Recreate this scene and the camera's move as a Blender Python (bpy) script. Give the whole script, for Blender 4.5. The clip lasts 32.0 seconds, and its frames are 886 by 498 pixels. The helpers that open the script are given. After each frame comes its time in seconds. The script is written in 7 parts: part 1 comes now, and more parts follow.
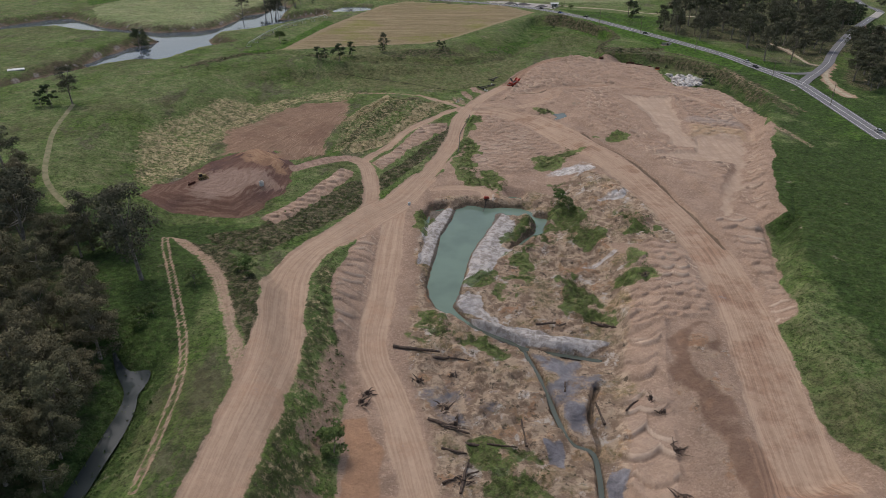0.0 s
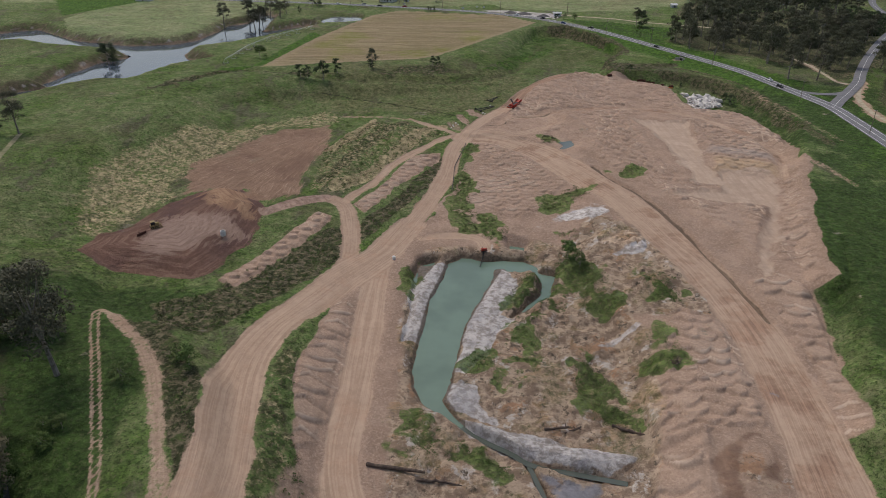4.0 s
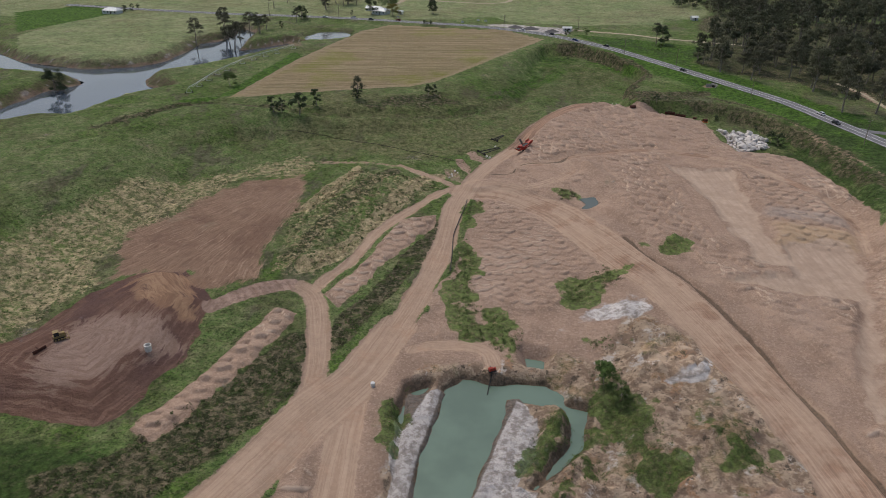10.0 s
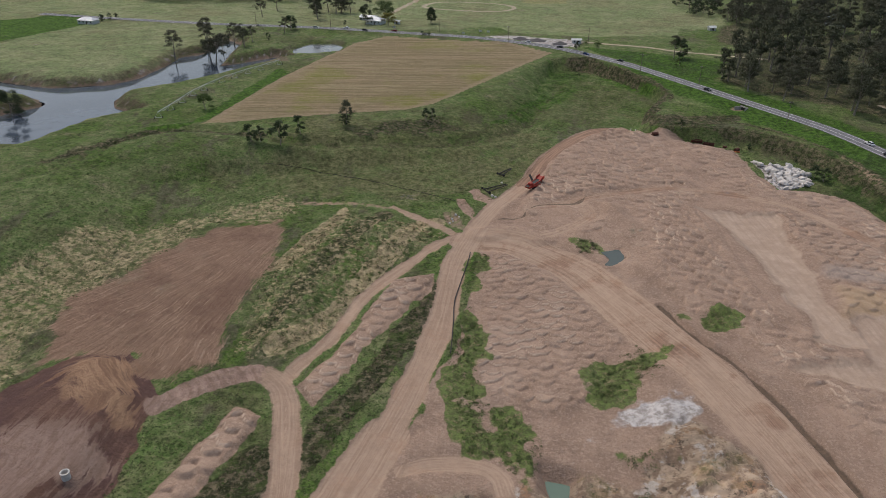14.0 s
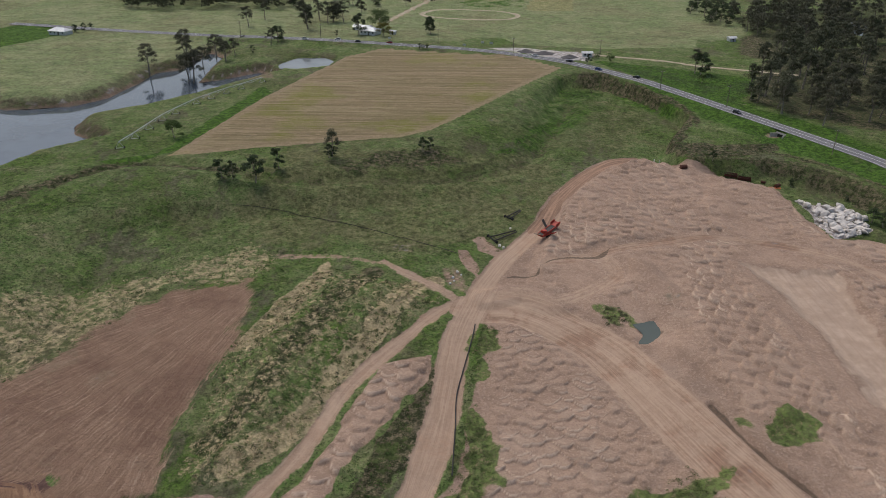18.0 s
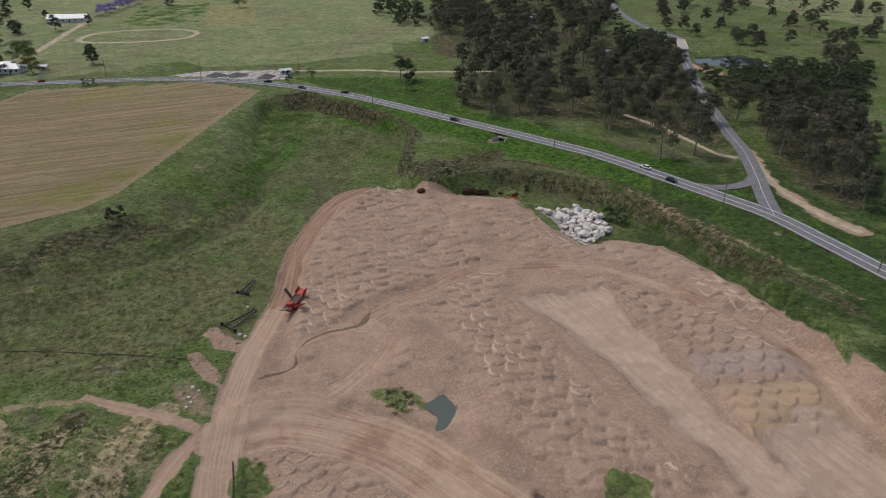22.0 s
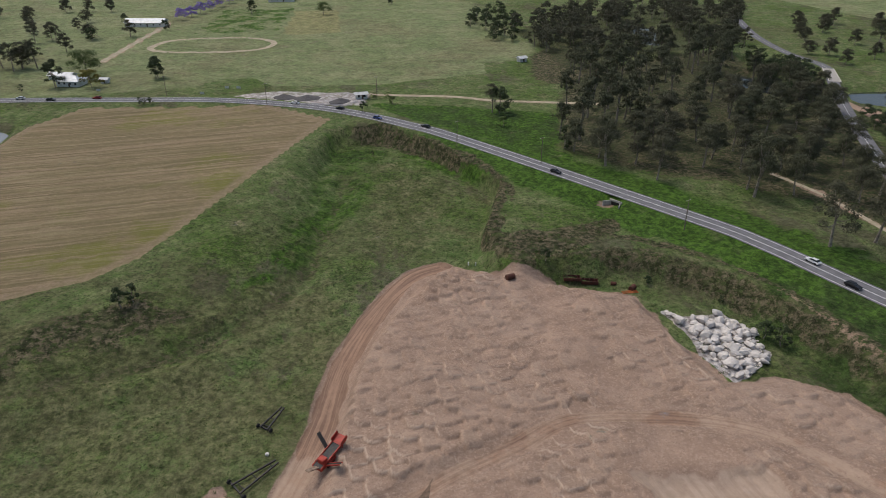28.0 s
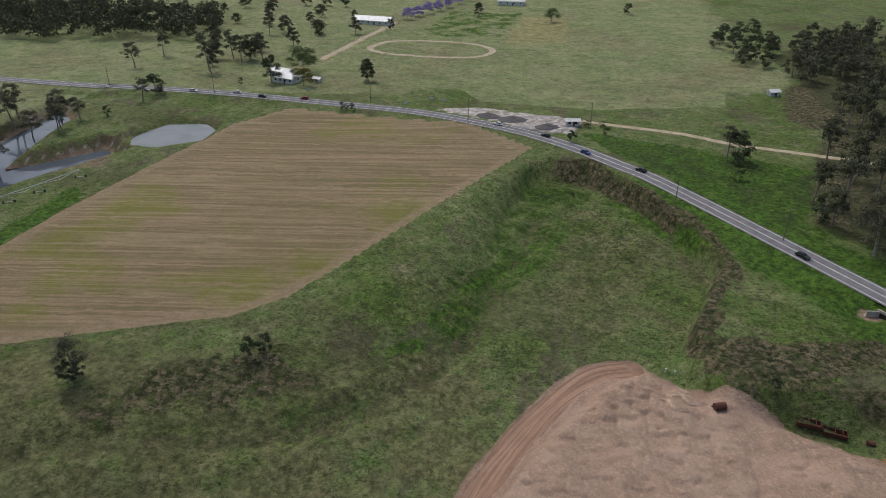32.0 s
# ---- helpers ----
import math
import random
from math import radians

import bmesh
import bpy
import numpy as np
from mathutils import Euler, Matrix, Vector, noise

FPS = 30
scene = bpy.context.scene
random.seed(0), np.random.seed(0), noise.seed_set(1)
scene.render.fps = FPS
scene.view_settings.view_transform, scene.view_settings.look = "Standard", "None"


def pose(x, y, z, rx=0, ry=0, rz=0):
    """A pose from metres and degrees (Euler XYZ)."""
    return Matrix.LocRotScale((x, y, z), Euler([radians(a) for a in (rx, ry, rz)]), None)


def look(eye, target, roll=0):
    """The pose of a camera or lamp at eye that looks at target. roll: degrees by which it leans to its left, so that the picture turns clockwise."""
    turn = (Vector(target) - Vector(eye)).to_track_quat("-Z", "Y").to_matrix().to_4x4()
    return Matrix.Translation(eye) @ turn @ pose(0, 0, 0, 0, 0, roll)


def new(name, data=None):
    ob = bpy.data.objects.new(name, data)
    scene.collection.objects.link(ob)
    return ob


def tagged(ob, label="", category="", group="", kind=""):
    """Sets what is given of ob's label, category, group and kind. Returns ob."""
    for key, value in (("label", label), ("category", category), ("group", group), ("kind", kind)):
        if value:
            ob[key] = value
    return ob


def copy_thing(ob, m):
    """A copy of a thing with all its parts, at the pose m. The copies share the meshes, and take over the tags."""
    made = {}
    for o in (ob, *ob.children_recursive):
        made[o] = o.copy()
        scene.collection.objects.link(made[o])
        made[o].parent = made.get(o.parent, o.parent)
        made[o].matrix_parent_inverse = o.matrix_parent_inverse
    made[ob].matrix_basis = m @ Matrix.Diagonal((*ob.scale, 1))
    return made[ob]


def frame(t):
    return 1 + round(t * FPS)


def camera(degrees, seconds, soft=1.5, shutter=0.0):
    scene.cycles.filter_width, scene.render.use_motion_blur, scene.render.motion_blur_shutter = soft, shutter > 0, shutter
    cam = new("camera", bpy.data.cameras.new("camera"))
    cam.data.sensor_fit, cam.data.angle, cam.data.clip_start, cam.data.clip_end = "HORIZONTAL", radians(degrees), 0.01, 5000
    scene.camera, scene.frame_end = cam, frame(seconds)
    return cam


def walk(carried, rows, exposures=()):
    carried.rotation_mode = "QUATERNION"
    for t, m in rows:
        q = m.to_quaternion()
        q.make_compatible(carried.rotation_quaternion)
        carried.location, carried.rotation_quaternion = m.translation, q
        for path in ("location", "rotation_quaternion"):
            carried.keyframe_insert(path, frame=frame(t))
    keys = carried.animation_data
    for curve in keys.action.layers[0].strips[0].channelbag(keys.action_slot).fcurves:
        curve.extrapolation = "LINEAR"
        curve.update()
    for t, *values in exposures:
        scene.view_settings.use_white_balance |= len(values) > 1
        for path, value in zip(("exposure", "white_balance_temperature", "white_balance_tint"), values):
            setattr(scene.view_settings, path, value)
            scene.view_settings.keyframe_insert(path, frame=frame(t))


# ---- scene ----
cam = camera(64.3, 32.0, 0.7)
METRES, EYE, TILT, LEAN, TURN = 355.0, 115.0, 1.6, 0.0, 0.0
ROWS = [
    (0.0, 0.0, 0.0, 0.0, 0.29, -29.25, -0.52),
    (0.5, 0.0017, 0.0153, -0.0006, 0.29, -29.23, -0.52),
    (1.0, 0.0032, 0.0307, -0.0012, 0.27, -29.2, -0.51),
    (1.5, 0.0044, 0.046, -0.0015, 0.27, -29.2, -0.5),
    (2.0, 0.0052, 0.0614, -0.0023, 0.25, -29.16, -0.5),
    (2.5, 0.0059, 0.0768, -0.0027, 0.23, -29.16, -0.5),
    (3.0, 0.0067, 0.0923, -0.0032, 0.22, -29.15, -0.5),
    (3.5, 0.0073, 0.1078, -0.0035, 0.21, -29.14, -0.49),
    (5.5, 0.0095, 0.1701, -0.0051, 0.18, -29.11, -0.44),
    (6.0, 0.0098, 0.1858, -0.0053, 0.18, -29.11, -0.44),
    (6.5, 0.0097, 0.2003, -0.0059, 0.16, -29.08, -0.47),
    (7.0, 0.0099, 0.216, -0.0061, 0.16, -29.09, -0.46),
    (7.5, 0.0097, 0.2317, -0.0065, 0.14, -29.09, -0.48),
    (8.0, 0.0099, 0.2473, -0.0065, 0.13, -29.11, -0.48),
    (8.5, 0.0101, 0.2632, -0.0069, 0.13, -29.12, -0.47),
    (9.0, 0.0101, 0.2788, -0.0071, 0.12, -29.12, -0.45),
    (9.5, 0.0105, 0.2945, -0.0074, 0.13, -29.13, -0.42),
    (10.0, 0.0105, 0.3104, -0.0077, 0.11, -29.13, -0.41),
    (10.5, 0.0106, 0.3261, -0.0082, 0.11, -29.11, -0.41),
    (11.0, 0.0106, 0.3418, -0.0086, 0.1, -29.11, -0.41),
    (11.5, 0.0107, 0.3575, -0.009, 0.11, -29.11, -0.41),
    (12.0, 0.0108, 0.3733, -0.0096, 0.11, -29.1, -0.41),
    (12.5, 0.011, 0.389, -0.0102, 0.11, -29.09, -0.38),
    (13.0, 0.011, 0.4047, -0.0108, 0.1, -29.08, -0.39),
    (13.5, 0.011, 0.4203, -0.0113, 0.09, -29.08, -0.38),
    (14.0, 0.0111, 0.4361, -0.012, 0.09, -29.07, -0.38),
    (14.5, 0.0113, 0.4517, -0.0127, 0.09, -29.06, -0.36),
    (16.5, 0.0111, 0.5144, -0.0159, 0.02, -29.02, -0.32),
    (17.0, 0.0114, 0.5299, -0.0163, 0.03, -29.03, -0.32),
    (17.5, 0.0112, 0.5455, -0.0171, 0.02, -29.01, -0.34),
    (18.0, 0.0113, 0.561, -0.0176, 0.03, -29.01, -0.33),
    (18.5, 0.012, 0.5766, -0.0179, -0.4, -29.01, -0.33),
    (19.0, 0.0127, 0.5921, -0.0184, -2.32, -28.99, -0.32),
    (19.5, 0.0137, 0.6075, -0.0186, -7.14, -28.96, -0.4),
    (20.0, 0.0142, 0.6229, -0.0193, -13.52, -28.86, -0.47),
    (20.5, 0.0142, 0.6383, -0.0194, -18.98, -28.82, -0.55),
    (21.0, 0.0156, 0.6536, -0.0195, -23.07, -28.78, -0.61),
    (21.5, 0.0167, 0.6691, -0.0195, -24.74, -28.78, -0.66),
    (22.0, 0.0201, 0.6842, -0.0197, -24.74, -28.78, -0.65),
    (22.5, 0.0238, 0.699, -0.0197, -24.73, -28.8, -0.64),
    (23.0, 0.0281, 0.7139, -0.0201, -24.72, -28.81, -0.65),
    (23.5, 0.0329, 0.7286, -0.0206, -24.7, -28.83, -0.66),
    (24.0, 0.038, 0.7432, -0.0213, -24.69, -28.84, -0.66),
    (24.5, 0.0436, 0.7578, -0.0219, -24.66, -28.84, -0.66),
    (26.5, 0.0667, 0.8157, -0.0244, -23.95, -28.83, -0.69),
    (27.0, 0.0729, 0.8304, -0.0249, -22.77, -28.86, -0.68),
    (27.5, 0.0789, 0.8451, -0.0255, -20.37, -28.88, -0.64),
    (28.0, 0.0852, 0.8598, -0.0259, -17.36, -28.92, -0.61),
    (28.5, 0.0912, 0.8746, -0.0263, -14.11, -28.97, -0.58),
    (29.0, 0.0974, 0.8893, -0.0266, -10.88, -29.01, -0.53),
    (29.5, 0.1027, 0.9044, -0.0271, -8.76, -29.03, -0.52),
    (30.0, 0.1076, 0.9194, -0.0274, -6.69, -29.06, -0.5),
    (30.5, 0.112, 0.9347, -0.0278, -4.63, -29.09, -0.48),
    (31.0, 0.1159, 0.9499, -0.0281, -2.56, -29.13, -0.44),
    (31.5, 0.1195, 0.9653, -0.0286, -0.64, -29.14, -0.4),
    (32.0, 0.1225, 0.9807, -0.0293, 1.04, -29.15, -0.34),
]
walk(cam, [(t, pose(0, 0, EYE, TILT, LEAN, TURN) @ pose(METRES * x, METRES * y, METRES * z, 90 + pitch, roll, yaw)) for t, x, y, z, yaw, pitch, roll in ROWS])

# ---- light: an overcast noon ----
SUN_ELEVATION, SUN_TURN = 60.0, 325.0
world = bpy.data.worlds.new("overcast_sky")
scene.world = world
world.use_nodes = True
wn = world.node_tree.nodes
sky = wn.new("ShaderNodeTexSky")
sky.sky_type, sky.sun_disc = "NISHITA", False
sky.sun_elevation, sky.sun_rotation = radians(SUN_ELEVATION), radians(SUN_TURN)
sky.air_density, sky.dust_density, sky.ozone_density = 1.2, 4.0, 1.0
wn["Background"].inputs["Strength"].default_value = 0.126
world.node_tree.links.new(sky.outputs["Color"], wn["Background"].inputs["Color"])
sun = new("sun", bpy.data.lights.new("sun", "SUN"))
sun.data.energy, sun.data.angle, sun.data.color = 1.25, radians(20), (1.0, 0.97, 0.93)
sun.matrix_world = look((0, 0, 300), (-300 / math.tan(radians(SUN_ELEVATION)) * math.sin(radians(SUN_TURN)),
                                      -300 / math.tan(radians(SUN_ELEVATION)) * math.cos(radians(SUN_TURN)), 0))


# ---- materials ----
def material(name, rough=0.9, metal=0.0):
    m = bpy.data.materials.new(name)
    m.use_nodes = True
    b = m.node_tree.nodes["Principled BSDF"]
    b.inputs["Roughness"].default_value, b.inputs["Metallic"].default_value = rough, metal
    b.inputs["Specular IOR Level"].default_value = 0.3
    return m, m.node_tree.nodes, m.node_tree.links, b


class Net:
    """Short ways to write node networks."""

    def __init__(self, nodes, links, space="Object"):
        self.n, self.l = nodes, links
        self.at = nodes.new("ShaderNodeTexCoord").outputs[space]

    def noise(self, size, detail=4.0, rough=0.55, stretch=None, turn=0.0):
        t = self.n.new("ShaderNodeTexNoise")
        t.inputs["Scale"].default_value = 1 / size
        t.inputs["Detail"].default_value, t.inputs["Roughness"].default_value = detail, rough
        self.l.new(self.mapped(stretch, turn), t.inputs["Vector"])
        return t.outputs["Fac"]

    def mapped(self, stretch, turn):
        if not stretch:
            return self.at
        m = self.n.new("ShaderNodeMapping")
        m.inputs["Scale"].default_value, m.inputs["Rotation"].default_value = stretch, (0, 0, turn)
        self.l.new(self.at, m.inputs["Vector"])
        return m.outputs["Vector"]

    def wave(self, size, turn=0.0, distort=2.0):
        t = self.n.new("ShaderNodeTexWave")
        t.inputs["Scale"].default_value, t.inputs["Distortion"].default_value = 0.314 / size, distort
        t.inputs["Detail"].default_value, t.inputs["Detail Scale"].default_value = 3, 1.2
        self.l.new(self.mapped((1, 1, 1), turn), t.inputs["Vector"])
        return t.outputs["Fac"]

    def attr(self, name):
        t = self.n.new("ShaderNodeAttribute")
        t.attribute_name = name
        return t.outputs["Fac"]

    def math(self, op, a, b=0.5, c=None, clamp=False):
        t = self.n.new("ShaderNodeMath")
        t.operation, t.use_clamp = op, clamp
        for i, v in enumerate((a, b, c)):
            if v is None:
                continue
            if isinstance(v, (int, float)):
                t.inputs[i].default_value = v
            else:
                self.l.new(v, t.inputs[i])
        return t.outputs[0]

    def ramp(self, fac, low, high):
        """0 below low, 1 above high."""
        t = self.n.new("ShaderNodeMapRange")
        t.interpolation_type = "SMOOTHSTEP"
        t.inputs[1].default_value, t.inputs[2].default_value = low, high
        self.l.new(fac, t.inputs[0])
        return t.outputs[0]

    def mix(self, fac, a, b):
        t = self.n.new("ShaderNodeMix")
        t.data_type = "RGBA"
        if isinstance(fac, (int, float)):
            t.inputs["Factor"].default_value = fac
        else:
            self.l.new(fac, t.inputs["Factor"])
        for i, v in ((6, a), (7, b)):
            if isinstance(v, tuple):
                t.inputs[i].default_value = (*v, 1)
            else:
                self.l.new(v, t.inputs[i])
        return t.outputs[2]

    def edge(self, mask, grain, amount=0.6):
        """A mask whose edge is broken up by grain."""
        return self.ramp(self.math("ADD", mask, self.math("MULTIPLY", self.math("SUBTRACT", grain, 0.5), amount)), 0.35, 0.65)

    def bump(self, height, bsdf, strength=0.5, distance=0.3):
        t = self.n.new("ShaderNodeBump")
        t.inputs["Strength"].default_value, t.inputs["Distance"].default_value = strength, distance
        self.l.new(height, t.inputs["Height"])
        self.l.new(t.outputs["Normal"], bsdf.inputs["Normal"])

    def random(self):
        return self.n.new("ShaderNodeObjectInfo").outputs["Random"]

    def island(self):
        return self.n.new("ShaderNodeNewGeometry").outputs["Random Per Island"]


def simple(name, a, b=None, rough=0.85, metal=0.0, size=0.5, bump=0.0, vary=0.0):
    """One surface with grain and, between copies, a little difference."""
    m, n, l, s = material(name, rough, metal)
    net = Net(n, l)
    b = b or tuple(v * 0.7 for v in a)
    g = net.noise(size, 5)
    col = net.mix(net.ramp(g, 0.35, 0.68), a, b)
    if vary:
        col = net.mix(net.math("MULTIPLY", net.random(), vary), col, tuple(v * 0.45 for v in a))
    l.new(col, s.inputs["Base Color"])
    if bump:
        net.bump(g, s, 0.6, bump)
    return m


def ground_material():
    m, n, l, s = material("ground_cover", 0.95)
    net = Net(n, l)
    s.inputs["Specular IOR Level"].default_value = 0.12
    fine, mid, broad = net.noise(0.8, 4, 0.7), net.noise(5.0, 7, 0.72), net.noise(38.0, 6, 0.62)
    tuft, blade, clod = net.noise(2.0, 6, 0.78), net.noise(0.75, 3, 0.75), net.noise(1.3, 5, 0.75)
    speck = net.noise(0.45, 3, 0.8)
    patch = net.noise(13, 6, 0.7)
    lobe = []
    for size in (3.3, 1.5):
        v = n.new("ShaderNodeTexVoronoi")
        v.feature, v.inputs["Scale"].default_value, v.inputs["Randomness"].default_value = "F1", 1 / size, 1.0
        warp = n.new("ShaderNodeVectorMath")
        warp.operation = "MULTIPLY_ADD"
        jig = n.new("ShaderNodeTexNoise")
        jig.inputs["Scale"].default_value, jig.inputs["Detail"].default_value = 0.25, 0.0
        l.new(net.at, jig.inputs["Vector"])
        warp.inputs[1].default_value = (1.2, 1.2, 0)
        l.new(jig.outputs["Color"], warp.inputs[0])
        flatten = n.new("ShaderNodeVectorMath")
        flatten.operation = "MULTIPLY"
        flatten.inputs[1].default_value = (1, 1, 0)
        l.new(net.at, flatten.inputs[0])
        l.new(flatten.outputs[0], warp.inputs[2])
        l.new(warp.outputs[0], v.inputs["Vector"])
        lobe.append(v.outputs["Distance"])
    # pasture
    col = net.mix(net.ramp(mid, 0.38, 0.62), (0.104, 0.162, 0.046), (0.182, 0.212, 0.086))
    col = net.mix(net.ramp(broad, 0.47, 0.62), col, net.mix(net.ramp(tuft, 0.4, 0.62), (0.104, 0.170, 0.034), (0.068, 0.106, 0.026)))
    col = net.mix(net.math("MULTIPLY", net.ramp(patch, 0.50, 0.64), 0.5), col, net.mix(net.ramp(tuft, 0.42, 0.6), (0.275, 0.235, 0.142), (0.130, 0.134, 0.062)))
    col = net.mix(net.math("MULTIPLY", net.ramp(tuft, 0.53, 0.68), 0.8), col, (0.036, 0.054, 0.016))
    col = net.mix(net.math("MULTIPLY", net.ramp(blade, 0.51, 0.62), 0.7), col, (0.030, 0.044, 0.014))
    col = net.mix(net.math("MULTIPLY", net.ramp(clod, 0.53, 0.62), 0.6), col, (0.190, 0.182, 0.094))
    col = net.mix(net.math("MULTIPLY", net.ramp(net.noise(19, 6, 0.72, (1, 0.5, 1), 0.4), 0.55, 0.63), 0.7), col, net.mix(net.ramp(tuft, 0.42, 0.58), (0.070, 0.064, 0.042), (0.150, 0.130, 0.088)))
    col = net.mix(net.math("MULTIPLY", net.ramp(net.noise(52, 6, 0.68, (1, 1, 1), 1.1), 0.49, 0.62), 0.45), col, net.mix(net.ramp(tuft, 0.40, 0.60), (0.138, 0.120, 0.064), (0.072, 0.074, 0.034)))
    meadow = net.mix(net.ramp(net.noise(24, 6, 0.65), 0.40, 0.62), (0.196, 0.232, 0.104), (0.250, 0.262, 0.136))
    meadow = net.mix(net.math("MULTIPLY", net.ramp(net.noise(9, 6, 0.7, (0.4, 1, 1), 0.3), 0.50, 0.66), 0.65), meadow, (0.138, 0.174, 0.066))
    meadow = net.mix(net.math("MULTIPLY", net.ramp(net.noise(60, 5, 0.65), 0.50, 0.64), 0.5), meadow, (0.190, 0.172, 0.090))
    meadow = net.mix(net.math("MULTIPLY", net.ramp(clod, 0.54, 0.66), 0.4), meadow, (0.100, 0.122, 0.048))
    meadow = net.mix(net.math("MULTIPLY", net.ramp(patch, 0.56, 0.68), 0.6), meadow, (0.240, 0.225, 0.130))
    col = net.mix(net.edge(net.attr("meadow"), patch, 0.8), col, meadow)
    lush = net.mix(net.ramp(tuft, 0.40, 0.60), (0.088, 0.165, 0.024), (0.036, 0.072, 0.013))
    col = net.mix(net.edge(net.attr("lush"), patch, 1.6), col, lush)
    col = net.mix(net.math("MULTIPLY", net.edge(net.attr("olive"), patch, 1.6), 0.8), col, net.mix(net.ramp(tuft, 0.40, 0.62), (0.190, 0.182, 0.088), (0.092, 0.098, 0.040)))
    rank = net.mix(net.ramp(tuft, 0.40, 0.60), (0.062, 0.104, 0.026), (0.032, 0.054, 0.015))
    rank = net.mix(net.math("MULTIPLY", net.ramp(clod, 0.52, 0.64), 0.5), rank, (0.110, 0.112, 0.052))
    col = net.mix(net.math("MULTIPLY", net.edge(net.attr("rank"), patch, 1.6), 0.95), col, rank)
    scrub = net.mix(net.ramp(tuft, 0.44, 0.58), (0.042, 0.048, 0.020), (0.165, 0.135, 0.085))
    scrub = net.mix(net.ramp(mid, 0.52, 0.64), scrub, (0.075, 0.095, 0.032))
    col = net.mix(net.edge(net.attr("scrub"), mid, 1.4), col, scrub)
    dry = net.mix(net.ramp(net.noise(2.6, 6, 0.75), 0.44, 0.64), (0.430, 0.345, 0.205), (0.130, 0.146, 0.056))
    col = net.mix(net.edge(net.attr("dry"), tuft, 1.8), col, dry)
    col = net.mix(net.edge(net.attr("stubble"), fine, 0.3), col, net.mix(net.ramp(mid, 0.4, 0.6), (0.290, 0.270, 0.130), (0.215, 0.215, 0.095)))
    # darker floor colour inside the wood and bush outlines
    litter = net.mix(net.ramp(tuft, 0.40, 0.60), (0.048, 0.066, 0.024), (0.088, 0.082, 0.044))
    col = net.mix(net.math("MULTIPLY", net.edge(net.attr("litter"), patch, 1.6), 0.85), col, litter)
    # the cropped field: straw in drilled rows, greener in patches
    row = net.noise(1.0, 4, 0.7, (0.012, 0.62, 1), radians(17.3))
    row2 = net.noise(1.0, 3, 0.6, (0.006, 0.16, 1), radians(17.3))
    crop = net.mix(net.ramp(row, 0.40, 0.60), (0.340, 0.254, 0.160), (0.208, 0.166, 0.086))
    crop = net.mix(net.math("MULTIPLY", net.ramp(row2, 0.42, 0.62), 0.5), crop, (0.220, 0.185, 0.092))
    crop = net.mix(net.math("MULTIPLY", net.ramp(net.noise(9, 5, 0.7, (0.18, 1, 1), radians(17.3)), 0.52, 0.64), 0.5), crop, (0.370, 0.300, 0.180))
    crop = net.mix(net.math("MULTIPLY", net.math("MULTIPLY", net.ramp(net.noise(42, 4, 0.6), 0.52, 0.64), net.ramp(row, 0.36, 0.54)), 0.6), crop, (0.190, 0.205, 0.035))
    crop = net.mix(net.math("MULTIPLY", net.ramp(net.attr("fieldedge"), 0.2, 0.8), 0.75), crop, net.mix(net.ramp(tuft, 0.4, 0.6), (0.360, 0.265, 0.180), (0.270, 0.215, 0.125)))
    col = net.mix(net.edge(net.attr("field"), fine, 0.5), col, crop)
    # sand and gravel
    sand = net.mix(net.ramp(net.noise(9, 6, 0.65), 0.38, 0.62), (0.328, 0.227, 0.166), (0.260, 0.178, 0.130))
    sand = net.mix(net.math("MULTIPLY", net.ramp(fine, 0.48, 0.62), 0.75), sand, (0.372, 0.268, 0.200))
    sand = net.mix(net.math("MULTIPLY", net.ramp(speck, 0.52, 0.64), 0.45), sand, (0.176, 0.118, 0.086))
    sand = net.mix(net.math("MULTIPLY", net.ramp(broad, 0.52, 0.66), 0.3), sand, (0.350, 0.262, 0.205))
    load = net.math("MULTIPLY", net.attr("load"), net.attr("lumpy"))
    sand = net.mix(net.math("MULTIPLY", net.ramp(load, 0.55, 1.0), 0.22), sand, (0.405, 0.303, 0.228))
    sand = net.mix(net.math("MULTIPLY", net.math("MULTIPLY", net.ramp(net.math("SUBTRACT", 1.0, net.attr("load")), 0.6, 1.0), net.attr("lumpy")), 0.14), sand, (0.300, 0.205, 0.150))
    sand = net.mix(net.math("MULTIPLY", net.attr("slate"), 0.5), sand, (0.300, 0.255, 0.225))
    sand = net.mix(net.math("MULTIPLY", net.attr("ochre"), 0.55), sand, (0.400, 0.285, 0.170))
    # paler gravel at load lips, also painting light onto their front faces
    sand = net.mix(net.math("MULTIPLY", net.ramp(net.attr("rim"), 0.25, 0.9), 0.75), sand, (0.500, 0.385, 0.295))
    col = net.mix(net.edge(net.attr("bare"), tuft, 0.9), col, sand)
    rubble = net.mix(net.ramp(net.noise(3.2, 6, 0.75), 0.42, 0.58), (0.455, 0.345, 0.245), (0.215, 0.150, 0.105))
    rubble = net.mix(net.ramp(net.noise(6.5, 6, 0.7), 0.54, 0.62), rubble, (0.345, 0.200, 0.118))
    rubble = net.mix(net.ramp(net.noise(7.5, 6, 0.75, (1, 1, 1), 2.0), 0.56, 0.63), rubble, (0.500, 0.445, 0.390))
    rubble = net.mix(net.ramp(net.noise(2.2, 5, 0.75, (1, 1, 1), 1.0), 0.56, 0.64), rubble, (0.085, 0.070, 0.050))
    col = net.mix(net.math("MULTIPLY", net.edge(net.attr("dug"), patch, 1.6), 0.85), col, rubble)
    weedy = net.mix(net.ramp(tuft, 0.43, 0.58), (0.360, 0.265, 0.170), (0.100, 0.105, 0.045))
